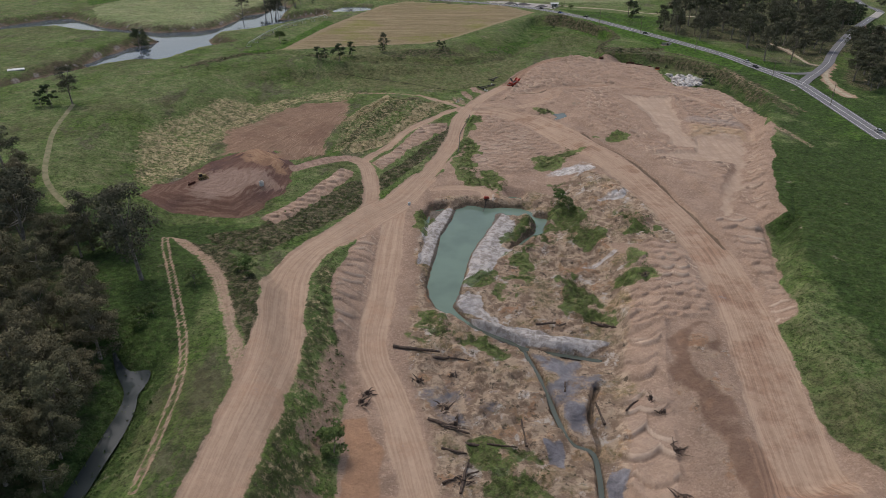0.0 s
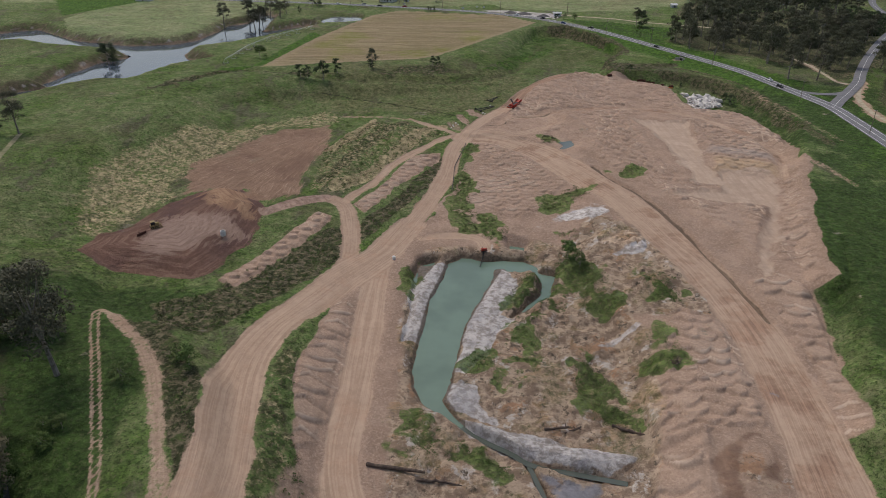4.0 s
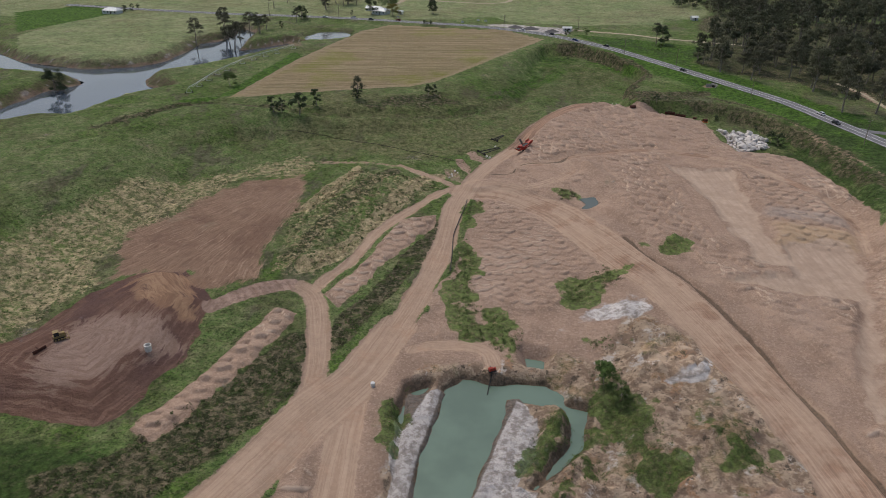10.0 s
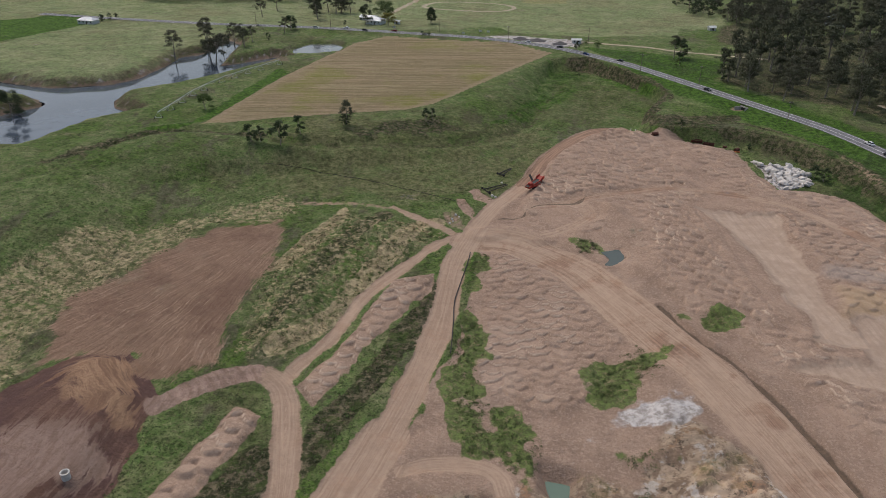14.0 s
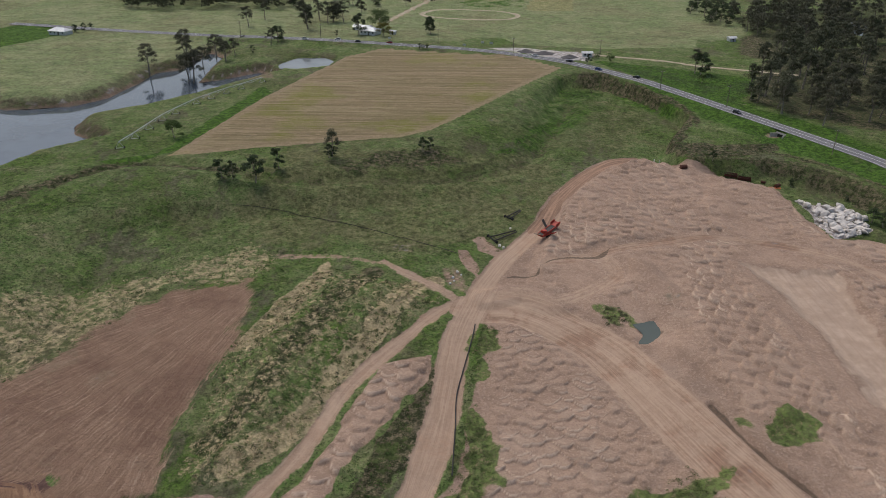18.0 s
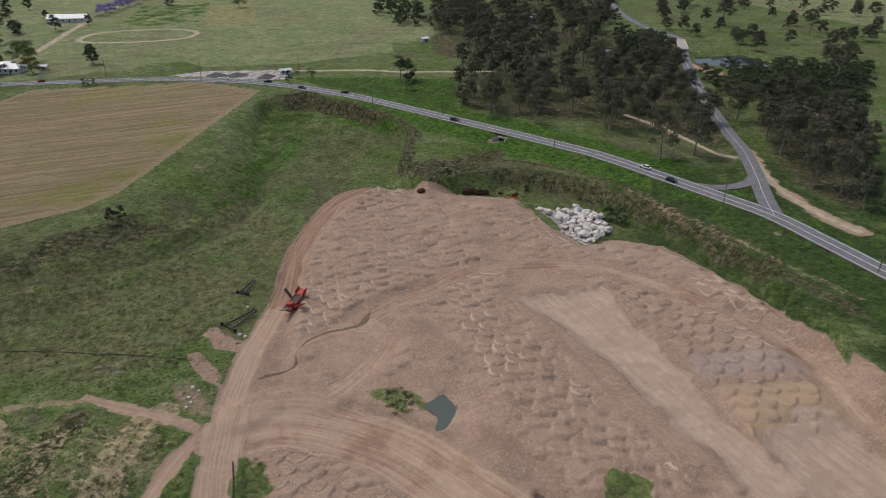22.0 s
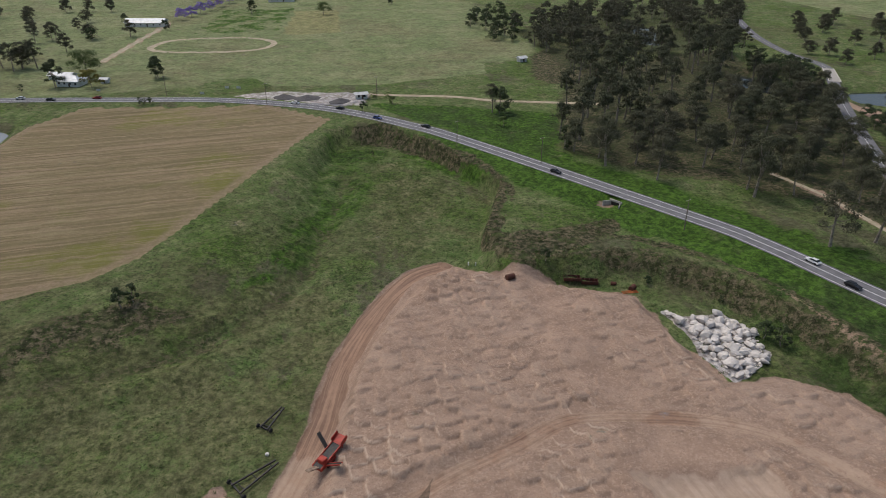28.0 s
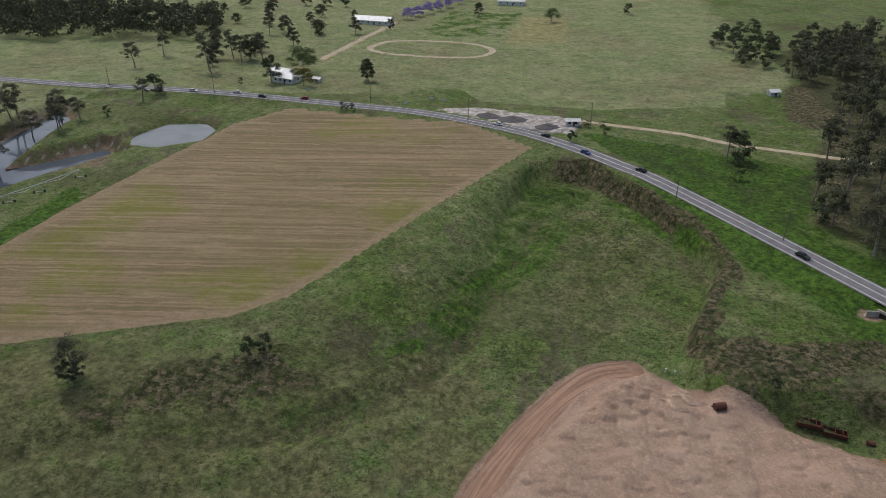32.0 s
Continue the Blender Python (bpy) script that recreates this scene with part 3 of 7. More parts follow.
    "scrub_a": [(-66.5, 226.5), (-58.9, 237.9), (-50.5, 251), (-38.8, 274.7), (-33.1, 274.6), (-30.7, 251.3), (-37.5, 236.8), (-48.1, 221.1), (-53.9, 210.3), (-61.7, 200.8), (-67.9, 191.5), (-81.3, 217.7)],
    "scrub_b": [(-28.5, 271.9), (-26, 283.5), (-18.4, 296.6), (-10.2, 317.8), (-0.2, 338.9), (7.5, 359.5), (6.3, 335.2), (-6.2, 305.3), (-19.2, 276.5), (-25.8, 263.7)],
    "scrub_c": [(-40, 195.1), (-34.5, 206.8), (-34.3, 192.4), (-31.5, 166.9), (-28.2, 159.1), (-25.4, 149), (-25, 125.5), (-22.4, 106.3), (-39.6, 55), (-35.3, 111.1), (-35.8, 137.6), (-39.1, 162.2)],
    "scrub_d": [(-82.1, 200.4), (-68.7, 197.3), (-52.1, 173.4), (-46.1, 144.9), (-44.8, 131.3), (-54, 156), (-63.1, 177.8), (-76.4, 193.9)],
    "weed_a": [(43.3, 259.3), (49.5, 259.9), (49.2, 247.7), (54.1, 233.6), (55.0, 222.1), (52.6, 217.0), (44.7, 220.1), (43.5, 239.5), (40.8, 248.6)],
    "weed_b": [(38.6, 196.5), (43.4, 200.7), (45.6, 191.8), (50.3, 179.5), (47.3, 172.8), (39, 172.7), (36.7, 182.7)],
    "weed_c": [(56.3, 201.4), (62.1, 204.7), (64.4, 190.6), (58.3, 183.3), (52.9, 188.6)],
    "weed_d": [(63.8, 235.4), (73.9, 229.3), (73.6, 218.2), (68.7, 214.9), (63.2, 224.5)],
    "weed_e": [(42.6, 301.9), (58.3, 309.6), (67.5, 308.6), (58.4, 298.8), (47, 289.9), (41.5, 290.6)],
    "weed_f": [(75.7, 321.2), (82.2, 324.9), (85.2, 319.3), (78.2, 313)],
    "weed_g": [(27.9, 240.3), (34.1, 242.9), (35.0, 238.2), (26.3, 224.9), (20.7, 223.6), (22.5, 228.9)],
    "weed_h": [(8.9, 196.8), (11.8, 204.1), (18.7, 202), (15.6, 195.9), (10.1, 193.4)],
    "weed_i": [(15.1, 187.7), (19.6, 195.3), (29.2, 208.1), (29.3, 198.4), (18.7, 185.1)],
    "weed_j": [(37.9, 238.5), (42.4, 233.5), (39.8, 220.9), (31.8, 218.9), (25.4, 207.9), (20.5, 206.8), (25.0, 215.4)],
    "weed_k": [(11.8, 331.7), (15.7, 317.8), (12.6, 302.6), (13, 291.7), (21.7, 284.4), (27.2, 273), (24.2, 264.5), (19, 267.5), (9.5, 272.6), (6.1, 291.7), (7.1, 317.8)],
    "weed_l": [(14.7, 364.3), (21.5, 364.3), (17.2, 350.9), (12, 338.9)],
    "weed_m": [(-7.6, 166), (-3.8, 176.3), (2.9, 171.9), (10.8, 166.3), (19.2, 160.4), (16.5, 155.7), (7.5, 162.1), (-1.9, 160.6)],
    "weed_n": [(7.8, 125.4), (15.6, 123.6), (23, 120.1), (24, 108.5), (17.8, 106.6), (8.3, 106.4)],
    "weed_p": [(-8.4, 251.2), (-4.1, 254.2), (-5.9, 244.7), (-7.5, 236), (-9.5, 231.1), (-9.8, 239.6), (-10.3, 246.3)],
    "weed_q": [(43, 270.7), (50.6, 273.7), (53.4, 268.5), (46.4, 267.2)],
    "scrape": [(28.8, 267.1), (36.8, 280.1), (46.5, 287.1), (59, 290), (64.3, 284.8), (55.1, 279.6), (41.2, 277.2), (32.5, 267.2)],
    "berm_w": [(-5.3, 252.6), (4.4, 252.5), (2.9, 243.4), (-1.0, 229.1), (-2.0, 218.2), (-3.4, 207.9), (-8.8, 204.8), (-7.4, 214.7), (-6.6, 233.5)],
    "berm_e": [(20.4, 250.5), (23.6, 250.7), (26.6, 242.2), (27.9, 237.8), (25.3, 230.0), (19.8, 220.3), (24.1, 218.4), (18.4, 210.9), (14.9, 200.0), (8.9, 193), (6.3, 194), (8.0, 208.0), (10.8, 220.5), (17, 238.3)],
    "berm_s": [(4.8, 189.7), (12.5, 187.9), (12.5, 180.9), (17.8, 173), (14.2, 172.6), (6, 177.6), (3.3, 182.5)],
    "ridge": [(3.7, 177.9), (11.2, 174.3), (19.1, 170), (28.5, 166.5), (38, 165.5), (50, 162.2), (42.8, 157.5), (30.8, 159.9), (18.6, 163), (9.3, 169.8)],
    "grey": [(25.1, 157.4), (36.9, 153.8), (41.1, 144.3), (38.7, 135.5), (33.8, 127.4), (29, 126.3), (27.4, 139.6)],
    "grey2": [(22.8, 123.6), (28.8, 124.7), (29.4, 120.1), (27.3, 114.9), (23.8, 116.5)],
    "grey3": [(36.7, 115), (40, 113.4), (37.9, 106.7), (35, 106.7)],
    "mudflat": [(-6.3, 150.8), (8.8, 153.6), (16.8, 139.6), (13.1, 125.4), (1.2, 127.1), (-5.8, 137.1)],
    "orange": [(-23.7, 130.1), (-17.8, 131.6), (-14, 119.4), (-12.9, 106.4), (-20, 106.3), (-21, 119.4)],
    "graded": [(63, 156.7), (74.2, 158.7), (71.6, 143.1), (66.8, 125.8), (64.2, 105.7), (56.1, 110.5), (55.8, 130.3)],
    "field": [(-109.1, 473.7), (-76.5, 484.2), (-13.9, 501.6), (-0.4, 511.8), (42.9, 581.6), (76.8, 633.9), (50.4, 664.5), (-39, 688.6), (-58.6, 662.5), (-89.9, 563)],
    "river": [(-219.2, 440.4), (-234.1, 431), (-245.1, 382.9), (-215, 436.5), (-198.3, 453.4), (-183.7, 452.4), (-180.7, 462.9), (-171.8, 486.7), (-152.8, 506.1), (-169.2, 516.9), (-175.6, 537.3), (-151.3, 557.9), (-133.5, 580.1), (-120.6, 600.9), (-100.2, 631), (-109.9, 639.9), (-129.2, 621), (-140.8, 613.6), (-144.6, 658.1), (-143.5, 679), (-156.6, 696.3), (-160.1, 647.6), (-173.1, 637.6), (-174.1, 610.7), (-179.4, 578.6), (-191.1, 563.6), (-221.9, 555.7), (-271, 573.8), (-315.8, 613), (-328.9, 605.9), (-352.3, 573.9), (-334.8, 542.7), (-297.3, 563.4), (-269, 546.5), (-215.2, 531.8), (-206.4, 519.3), (-219.2, 503.8), (-225.1, 473.3), (-228.5, 448.8)],
    "dam": [(-98.1, 646.9), (-89.9, 666.1), (-74.1, 666.7), (-67.6, 658.5), (-69.4, 644.1), (-83.9, 636.1), (-95.1, 639.4)],
    "mud_river": [(-130.1, 619.2), (-105.1, 638.5), (-98.8, 632.3), (-91, 603.4), (-106.3, 602)],
    "basin": [(84.8, 594.1), (114.4, 576.1), (124.4, 538.2), (103.7, 496.6), (89.4, 496.7), (74.1, 506.7), (69.2, 552.2)],
    "lush_b": [(70.2, 615.3), (88.1, 612.1), (103.8, 598.1), (75.1, 572.3), (54.1, 540.3), (29.4, 496.9), (22.9, 478), (19.5, 484.5), (37.3, 517.7), (50.7, 553.4)],
    "yard": [(28.5, 689.7), (56.5, 692.8), (96.7, 678.1), (106, 669.5), (95.6, 651.6), (80.8, 654.2), (63.6, 666.1), (42.5, 677.8)],
    "pad2": [(77.6, 863.1), (103.3, 975.3), (138.9, 971.6), (121.3, 859.4)],
    "leftfield": [(-362.6, 737.3), (-309.7, 775.1), (-270.6, 740.4), (-313.2, 648.8)],
    "wood_main": [(163.1, 565), (195.8, 636), (228.4, 681.7), (265.3, 697), (324.9, 715.6), (365.5, 724.7), (341.2, 661.4), (340.9, 603.5), (297.6, 520.6), (284.9, 493), (235.2, 447.9), (228.1, 466.1), (225, 483.7), (211.7, 498.5), (204.7, 510.4), (185.6, 523.7), (172.9, 544.5)],
    "wood_east": [(263.2, 457.7), (299.8, 496.5), (323.3, 496.6), (318.9, 467.1), (320, 448.2), (232.7, 384.4), (229.7, 401.1), (236.2, 421)],
    "wood_north": [(233.7, 886.4), (266.4, 893.3), (259.5, 828), (239.1, 779.6), (215.3, 795.2), (215.7, 827.1)],
    "wood_far": [(-344.6, 967.7), (-280.5, 986.1), (-206.2, 960.4), (-150.6, 949.8), (-120.1, 847.9), (-158.3, 854.9), (-231.9, 841.5), (-276, 849.6)],
    "wood_west": [(-164.5, 241.5), (-154.3, 246.4), (-128.3, 202.5), (-103.8, 187.9), (-87.4, 156.9), (-83.8, 140.6), (-76.5, 115.7), (-77, 96), (-82.5, 55)],
    "creek": [(-82.5, 143.7), (-76.4, 137.4), (-71.6, 138.2), (-71, 130.7), (-70.6, 120.9), (-68.6, 112.1), (-68.5, 101.1), (-70.9, 99.9), (-71.4, 111.2), (-71.6, 121.8), (-73.6, 129.6), (-79.4, 138)],
    "sandbed": [(337, 591.4), (342.1, 561.3), (327.3, 546.4), (328.9, 575.2)],
    "sandbed2": [(324.2, 490.6), (325.3, 472.1), (320, 448.2), (302.5, 435.4), (307.8, 458.3)],
    "whiterock": [(140, 447.8), (145.4, 443), (155.6, 442), (158, 431.8), (154.7, 421.2), (144.1, 414.7), (138.7, 415), (137.9, 426.6), (139.7, 437.9)],
    "bushpool": [(57.4, 363.5), (60.5, 364.2), (63.5, 365), (63.8, 360), (61, 355.5), (57, 354.5), (59.2, 358.5)],
    "oval": [(-14, 833.6), (-2.4, 855.1), (26.2, 858.5), (57.2, 850.3), (68.8, 828.7), (56.3, 809.2), (27.9, 807.9), (-2.8, 816.5)],
    "band_dry": [(-40.2, 311.1), (-25.6, 329), (-16.7, 355.8), (-4.8, 383.7), (2, 388.1)],
    "band_scrub": [(-46.5, 317.9), (-41.7, 328.7), (-34.3, 351.7), (-24.7, 379.1), (-17.6, 393.7)],
    "meadow_a": [(-305.8, 635.6), (-291.3, 734.3), (-202.3, 717.9), (-145.6, 708.2), (-176.6, 636.9), (-176.7, 601.8), (-188.9, 567.1), (-226.8, 559.1), (-276.6, 580.9)],
    "paddock_a": [(42.1, 738.8), (73, 852.3), (119.9, 849.3), (163.5, 833.8), (203.7, 772.5), (181.2, 700.5), (112.7, 692.1), (56.9, 704.5)],
    "paddock_b": [(12.4, 874.8), (40.5, 988.5), (101, 977.3), (76.1, 872.5)],
    "darkflat": [(225.4, 735.4), (261.8, 775.1), (294.8, 762.7), (242.6, 665.3), (209, 664.1), (200, 676.8)],
    "gravelyard": [(74.3, 668.3), (98.1, 669.2), (98.6, 654.9), (83.1, 652.7), (70.9, 658.8)],
    "creek_b": [(327.8, 662.5), (341, 636.1), (349.4, 609.7), (336.2, 594.9), (319, 614.9), (311.3, 640.3)],
    "creek_c": [(357.4, 609.6), (397, 600.6), (394.7, 566.2), (363.2, 572.5), (346.4, 593.5)],
    "creek_d": [(358.7, 832.9), (364.6, 809.5), (331.8, 751.7), (319.4, 757.5)],
    "park": [(466.6, 814.6), (683.3, 713.1), (436.9, 533.4), (390.4, 563.1), (362.5, 611.6)],
    "bushes_e": [(352.9, 572.1), (430.3, 528.5), (339.7, 462.5), (326, 479), (327.7, 500.5), (326.4, 533.1)],
    "upland": [(-186.4, 1029.3), (-5.3, 1018.3), (-21.1, 882.7), (-76.4, 798.9), (-115.2, 764.1)],
    "verge_b": [(101.5, 656.5), (156.9, 631.9), (192.3, 607.1), (155.5, 552), (139, 578.3), (111.8, 619.9)],
    "bank_scrub": [(89.1, 619.1), (118.2, 574.4), (127.5, 543.6), (121.6, 516.5), (105.9, 495.3), (112.5, 479), (126.4, 475.5), (146.9, 486.3), (151.9, 495.7), (118.8, 492.5), (110.6, 497.1), (129.3, 529.4), (120.4, 568.3), (100.3, 617.2)],
    "purple": [(4.8, 944.4), (28.2, 988), (56.1, 1048.7)],
    "hose_a": [(13.6, 365.3), (12.6, 358.8), (9.8, 344.6), (7.9, 334.5), (7.4, 323.5), (6.5, 309.1)],
    "hose_b": [(-72.1, 438.4), (-51.5, 436.5), (-30.2, 428.4), (-5.8, 415.8), (9.3, 407.1)],
    "irrigator": [(-132.2, 483.7), (-122.4, 544.9), (-97.1, 594.4)],
    "dirtpatch": [(3.8, 397.6), (8.4, 398.8), (15.9, 381.3), (13.3, 380.5), (5.5, 384)],
    "dirtpatch2": [(9, 410.2), (13, 409.6), (16.9, 390.7), (14.6, 388.7), (11.1, 399.8)],
    "sandheap": [(14.7, 416.9), (18.6, 419.2), (24, 408.4), (22, 404.8), (16.4, 408.9)],
    "wetcrack": [(26.5, 392.0), (33.6, 391.5), (35.6, 396.4), (39.8, 400.5), (45.8, 402.2), (55.0, 400.5), (60.3, 406.0), (65.4, 405.9)],
    "wetcrack2": [(24.8, 391.4), (30.9, 391.5)],
    "scar": [(46, 203.7), (51.9, 208.5), (57.9, 210.7), (59.5, 209), (55.4, 206.1), (49.5, 203.9)],
    "track_ew": [(-15.2, 399.9), (-29.6, 404.5), (-48.4, 404.8)],
    "slope_e": [(34.5, 284.4), (35, 273), (34.8, 262.7), (30.2, 258.7), (27.9, 273)],
    "creek_up": [(-116, 190.7), (-108.3, 189.1), (-105.9, 185.6), (-114.4, 187.2)],
    "lush_west": [(-126.3, 198.6), (-100.3, 187.9), (-85.8, 181.1), (-72.4, 157.2), (-66.7, 139.9), (-75.5, 140.6), (-85.7, 148.8), (-117.2, 174.1)],
    "lush_tip": [(-134, 466), (-114.4, 478.9), (-95, 585.1), (-87.6, 579.4), (-106.3, 482.2), (-121.8, 463.1)],
    "bank_line": [(108.2, 479), (128.1, 476), (147.9, 467.1), (161.1, 448.7), (168, 425.3), (170.9, 401.3), (172.4, 369.6), (174, 341.7)],
    "gully": [(80.6, 623), (100.7, 608.4), (117.6, 576.5), (126.1, 535.5), (107.9, 499.7), (106.9, 478.9)],
    "scrub_p": [(-43.6, 470.6), (-22.6, 481.8), (-1, 491.9), (12.6, 477.7), (-5.1, 466.1), (-32.6, 459.9)],
    "ditch_line": [(9.4, 467.2), (20.4, 477.5), (32.5, 493.5), (43.7, 512.8), (61.3, 543.2), (76.6, 567.8)],
    "dark_bank": [(-156.6, 420.4), (-140.4, 446.9), (-120.5, 465.6), (-78.1, 459.9)],
    "wood_back": [(247.7, 819.8), (300.7, 865), (374.3, 890.1), (471.6, 937.4), (475.1, 842.8), (387.2, 727.9), (366.4, 729.7), (270.2, 705.7), (231, 691.1)],
    "bushes_b": [(360.7, 700.2), (373.6, 646.1), (342.6, 602.7), (327.3, 546.4), (332.2, 504.3), (309.8, 491.7), (306, 529.1), (330.2, 591.3), (314.8, 633.3)],
    "lush_c": [(39.6, 518.5), (84.8, 594.1), (86.9, 560.5), (46.7, 502.3), (38, 488)],
    "green_e": [(131.7, 271.7), (142.8, 262.7), (113.4, 208), (113.5, 220.1), (119.3, 238.9)],
    "east_grass": [(141.1, 270.6), (177.2, 265.9), (91.3, 110.3), (91.5, 136.4), (96, 157.3), (116.1, 219.6)],
    "pit_e": [(40.6, 257.6), (58.4, 285.4), (72, 266.6), (83, 224.5), (79.3, 211.7), (31.1, 216.1), (21.9, 244.5)],
    "lobes_mid": [(78.2, 391.2), (93.0, 389.1), (94.4, 363.7), (93.2, 337.9), (97.6, 311.3), (72.4, 324.4), (70.6, 346.1), (74.5, 370.2)],
    "lobes_band": [(125.3, 372.1), (150.7, 362.4), (149.4, 339.9), (139.2, 314.5), (116.1, 320.6), (122.3, 347.8)],
    "band_grey": [(123.4, 347.9), (148.4, 339.9), (146.0, 331.8), (121.1, 339.7)],
    "band_tan": [(121.1, 335.3), (146.1, 325.7), (139.9, 313.7), (115.8, 320.1)],
    "strip_axis": [(110.8, 388.6), (110.5, 350), (110.1, 319.5), (109, 305)],
    "dumprow": [(52.2, 175.4), (62.3, 164.0), (57.7, 146.5), (55.4, 133.6), (52.3, 116.5), (50, 96), (37.5, 96), (39.5, 118.5), (43.2, 136.4), (47.8, 151.7)],
    "wetarc": [(61.0, 144.7), (62.3, 153.2), (66.4, 158.2), (71.8, 161.4), (72.9, 154.2), (69.5, 149)],
    "wetroad": [(61.5, 146), (61.0, 140), (62.5, 131.8), (64.1, 119.5), (64.6, 110), (64.5, 95)],
    "creek_pool": [(-83.3, 145.9), (-80.3, 141.6), (-75.7, 137.1), (-71.3, 137.6), (-70.2, 132.8), (-70.6, 128.5), (-69.2, 123.0), (-68.7, 115.1), (-69.1, 105.6), (-69.5, 97), (-72.4, 97), (-72.3, 107), (-72.3, 115.7), (-72.2, 122.4), (-73.5, 129.4), (-78.3, 136.7)],
    "eroded": [(-32.3, 141.8), (-27.2, 160.4), (-24.0, 151.8), (-21.4, 132.1), (-24.8, 117.9), (-26, 100), (-30.1, 111.6)],
    "scarp_w": [(-26.6, 156.3), (-21.9, 150.0), (-16.2, 137.7), (-16.1, 130.4), (-21.8, 130.4), (-25.1, 140.2)],
    "steep_ne": [(29.2, 273.1), (41.7, 285.3), (41.5, 272.9), (47.8, 263.2), (39.5, 259.9), (36.6, 249.7), (31.9, 252.6), (31.3, 267.4)],
    "white_n": [(46.9, 285.1), (57.5, 287.5), (63.2, 282.7), (59.1, 279.2), (47.8, 280.3)],
    "pan": [(59.1, 250.2), (66.8, 254.7), (72.1, 254.7), (69.3, 248.2), (64.7, 246.9)],
    "low_heaps": [(56.3, 266.5), (69.6, 264.1), (74, 252), (80, 235), (76, 231), (68.9, 250.3), (53.6, 255.5)],
    "smoothdome": [(42.2, 400.8), (49.8, 399.6), (53.3, 391.1), (50.3, 382.6), (43.0, 382.9), (38.8, 391.3)],
    "dome": [(61.6, 400.3), (71.0, 398.2), (76.3, 377.1), (78.4, 368.6), (64.9, 376.6), (58.4, 387.7)],
    "cutbank": [(66.9, 327.5), (73, 311.5), (79.8, 297.5), (86, 272.5), (88.5, 256), (92.2, 228), (94.2, 208.5)],
    "bank_top": [(107.8, 489.2), (123.2, 492.9), (145.6, 481.4), (163.2, 461.7), (172.0, 436.0), (174.9, 407.2), (177, 370)],
    "basin_bank": [(85.5, 617.9), (104.2, 601.9), (118.1, 574.1), (127.1, 547.8), (123.7, 529.6), (110.3, 505.0), (105.9, 495.1), (108.0, 485.1), (111.3, 475.5)],
    "ledge": [(-166.5, 397.5), (-149.5, 416.9), (-132.6, 456.3), (-107.0, 466.6), (-64.6, 453.1), (-24.0, 457.3), (19.0, 469.0), (45.0, 496.4), (60, 535), (72.3, 571.9)],
    "reedbed": [(49.0, 371.7), (56.6, 371.1), (57.7, 364.4), (54.5, 361.8), (49.6, 363.6)],
    "creek_line": [(-84.7, 150.9), (-80.4, 143.6), (-72.2, 132.6), (-70.8, 122.6), (-70.1, 112), (-71.2, 104), (-71, 97.9)],
}

ROAD_Z = 15.4
ROADS = {"haul_west": 12.5, "haul_north": 8.0, "pile_edge": 6.5, "track_ew": 3.0, "haul_mid": 8.5, "haul_east": 14.5, "loop": 6.5, "bankroad": 4.5, "spur": 4.0, "track_a": 3.4, "track_b": 3.8,
         "track_far": 2.6, "piletrack": 5.0, "pileroad": 6.0, "edge_track": 4.0, "fieldtrack": 4.0, "pondbank": 5.0, "yardtrack": 4.0,
         "housetrack": 5.0, "verge": 6.0, "forestpath": 3.5}
ON_PILE = ("piletrack", "pileroad")


def smooth(v):
    v = np.clip(v, 0, 1)
    return v * v * (3 - 2 * v)


def hash2(i, j, k=0):
    v = np.sin(i * 127.1 + j * 311.7 + k * 74.7) * 43758.5453
    return v - np.floor(v)


def vnoise(x, y, k=0):
    """Smooth noise, 0 to 1, of cell size 1."""
    i, j = np.floor(x), np.floor(y)
    u, v = smooth(x - i), smooth(y - j)
    a, b = hash2(i, j, k), hash2(i + 1, j, k)
    c, d = hash2(i, j + 1, k), hash2(i + 1, j + 1, k)
    return (a * (1 - u) + b * u) * (1 - v) + (c * (1 - u) + d * u) * v


KEPT = {}


def fbm(x, y, size, octaves=3, k=0):
    """Noise in octaves, about -1 to 1; that of the large grid is kept, as many outlines share it."""
    key = (size, octaves, k) if len(x) > 100000 else None
    if key in KEPT and KEPT[key][0] is x:
        return KEPT[key][1]
    total, amp = 0.0, 0.5
    for o in range(octaves):
        total = total + amp * (vnoise(x / size, y / size, k + o) - 0.5) * 2
        size, amp = size / 2.1, amp / 2
    if key:
        KEPT[key] = (x, total)
    return total


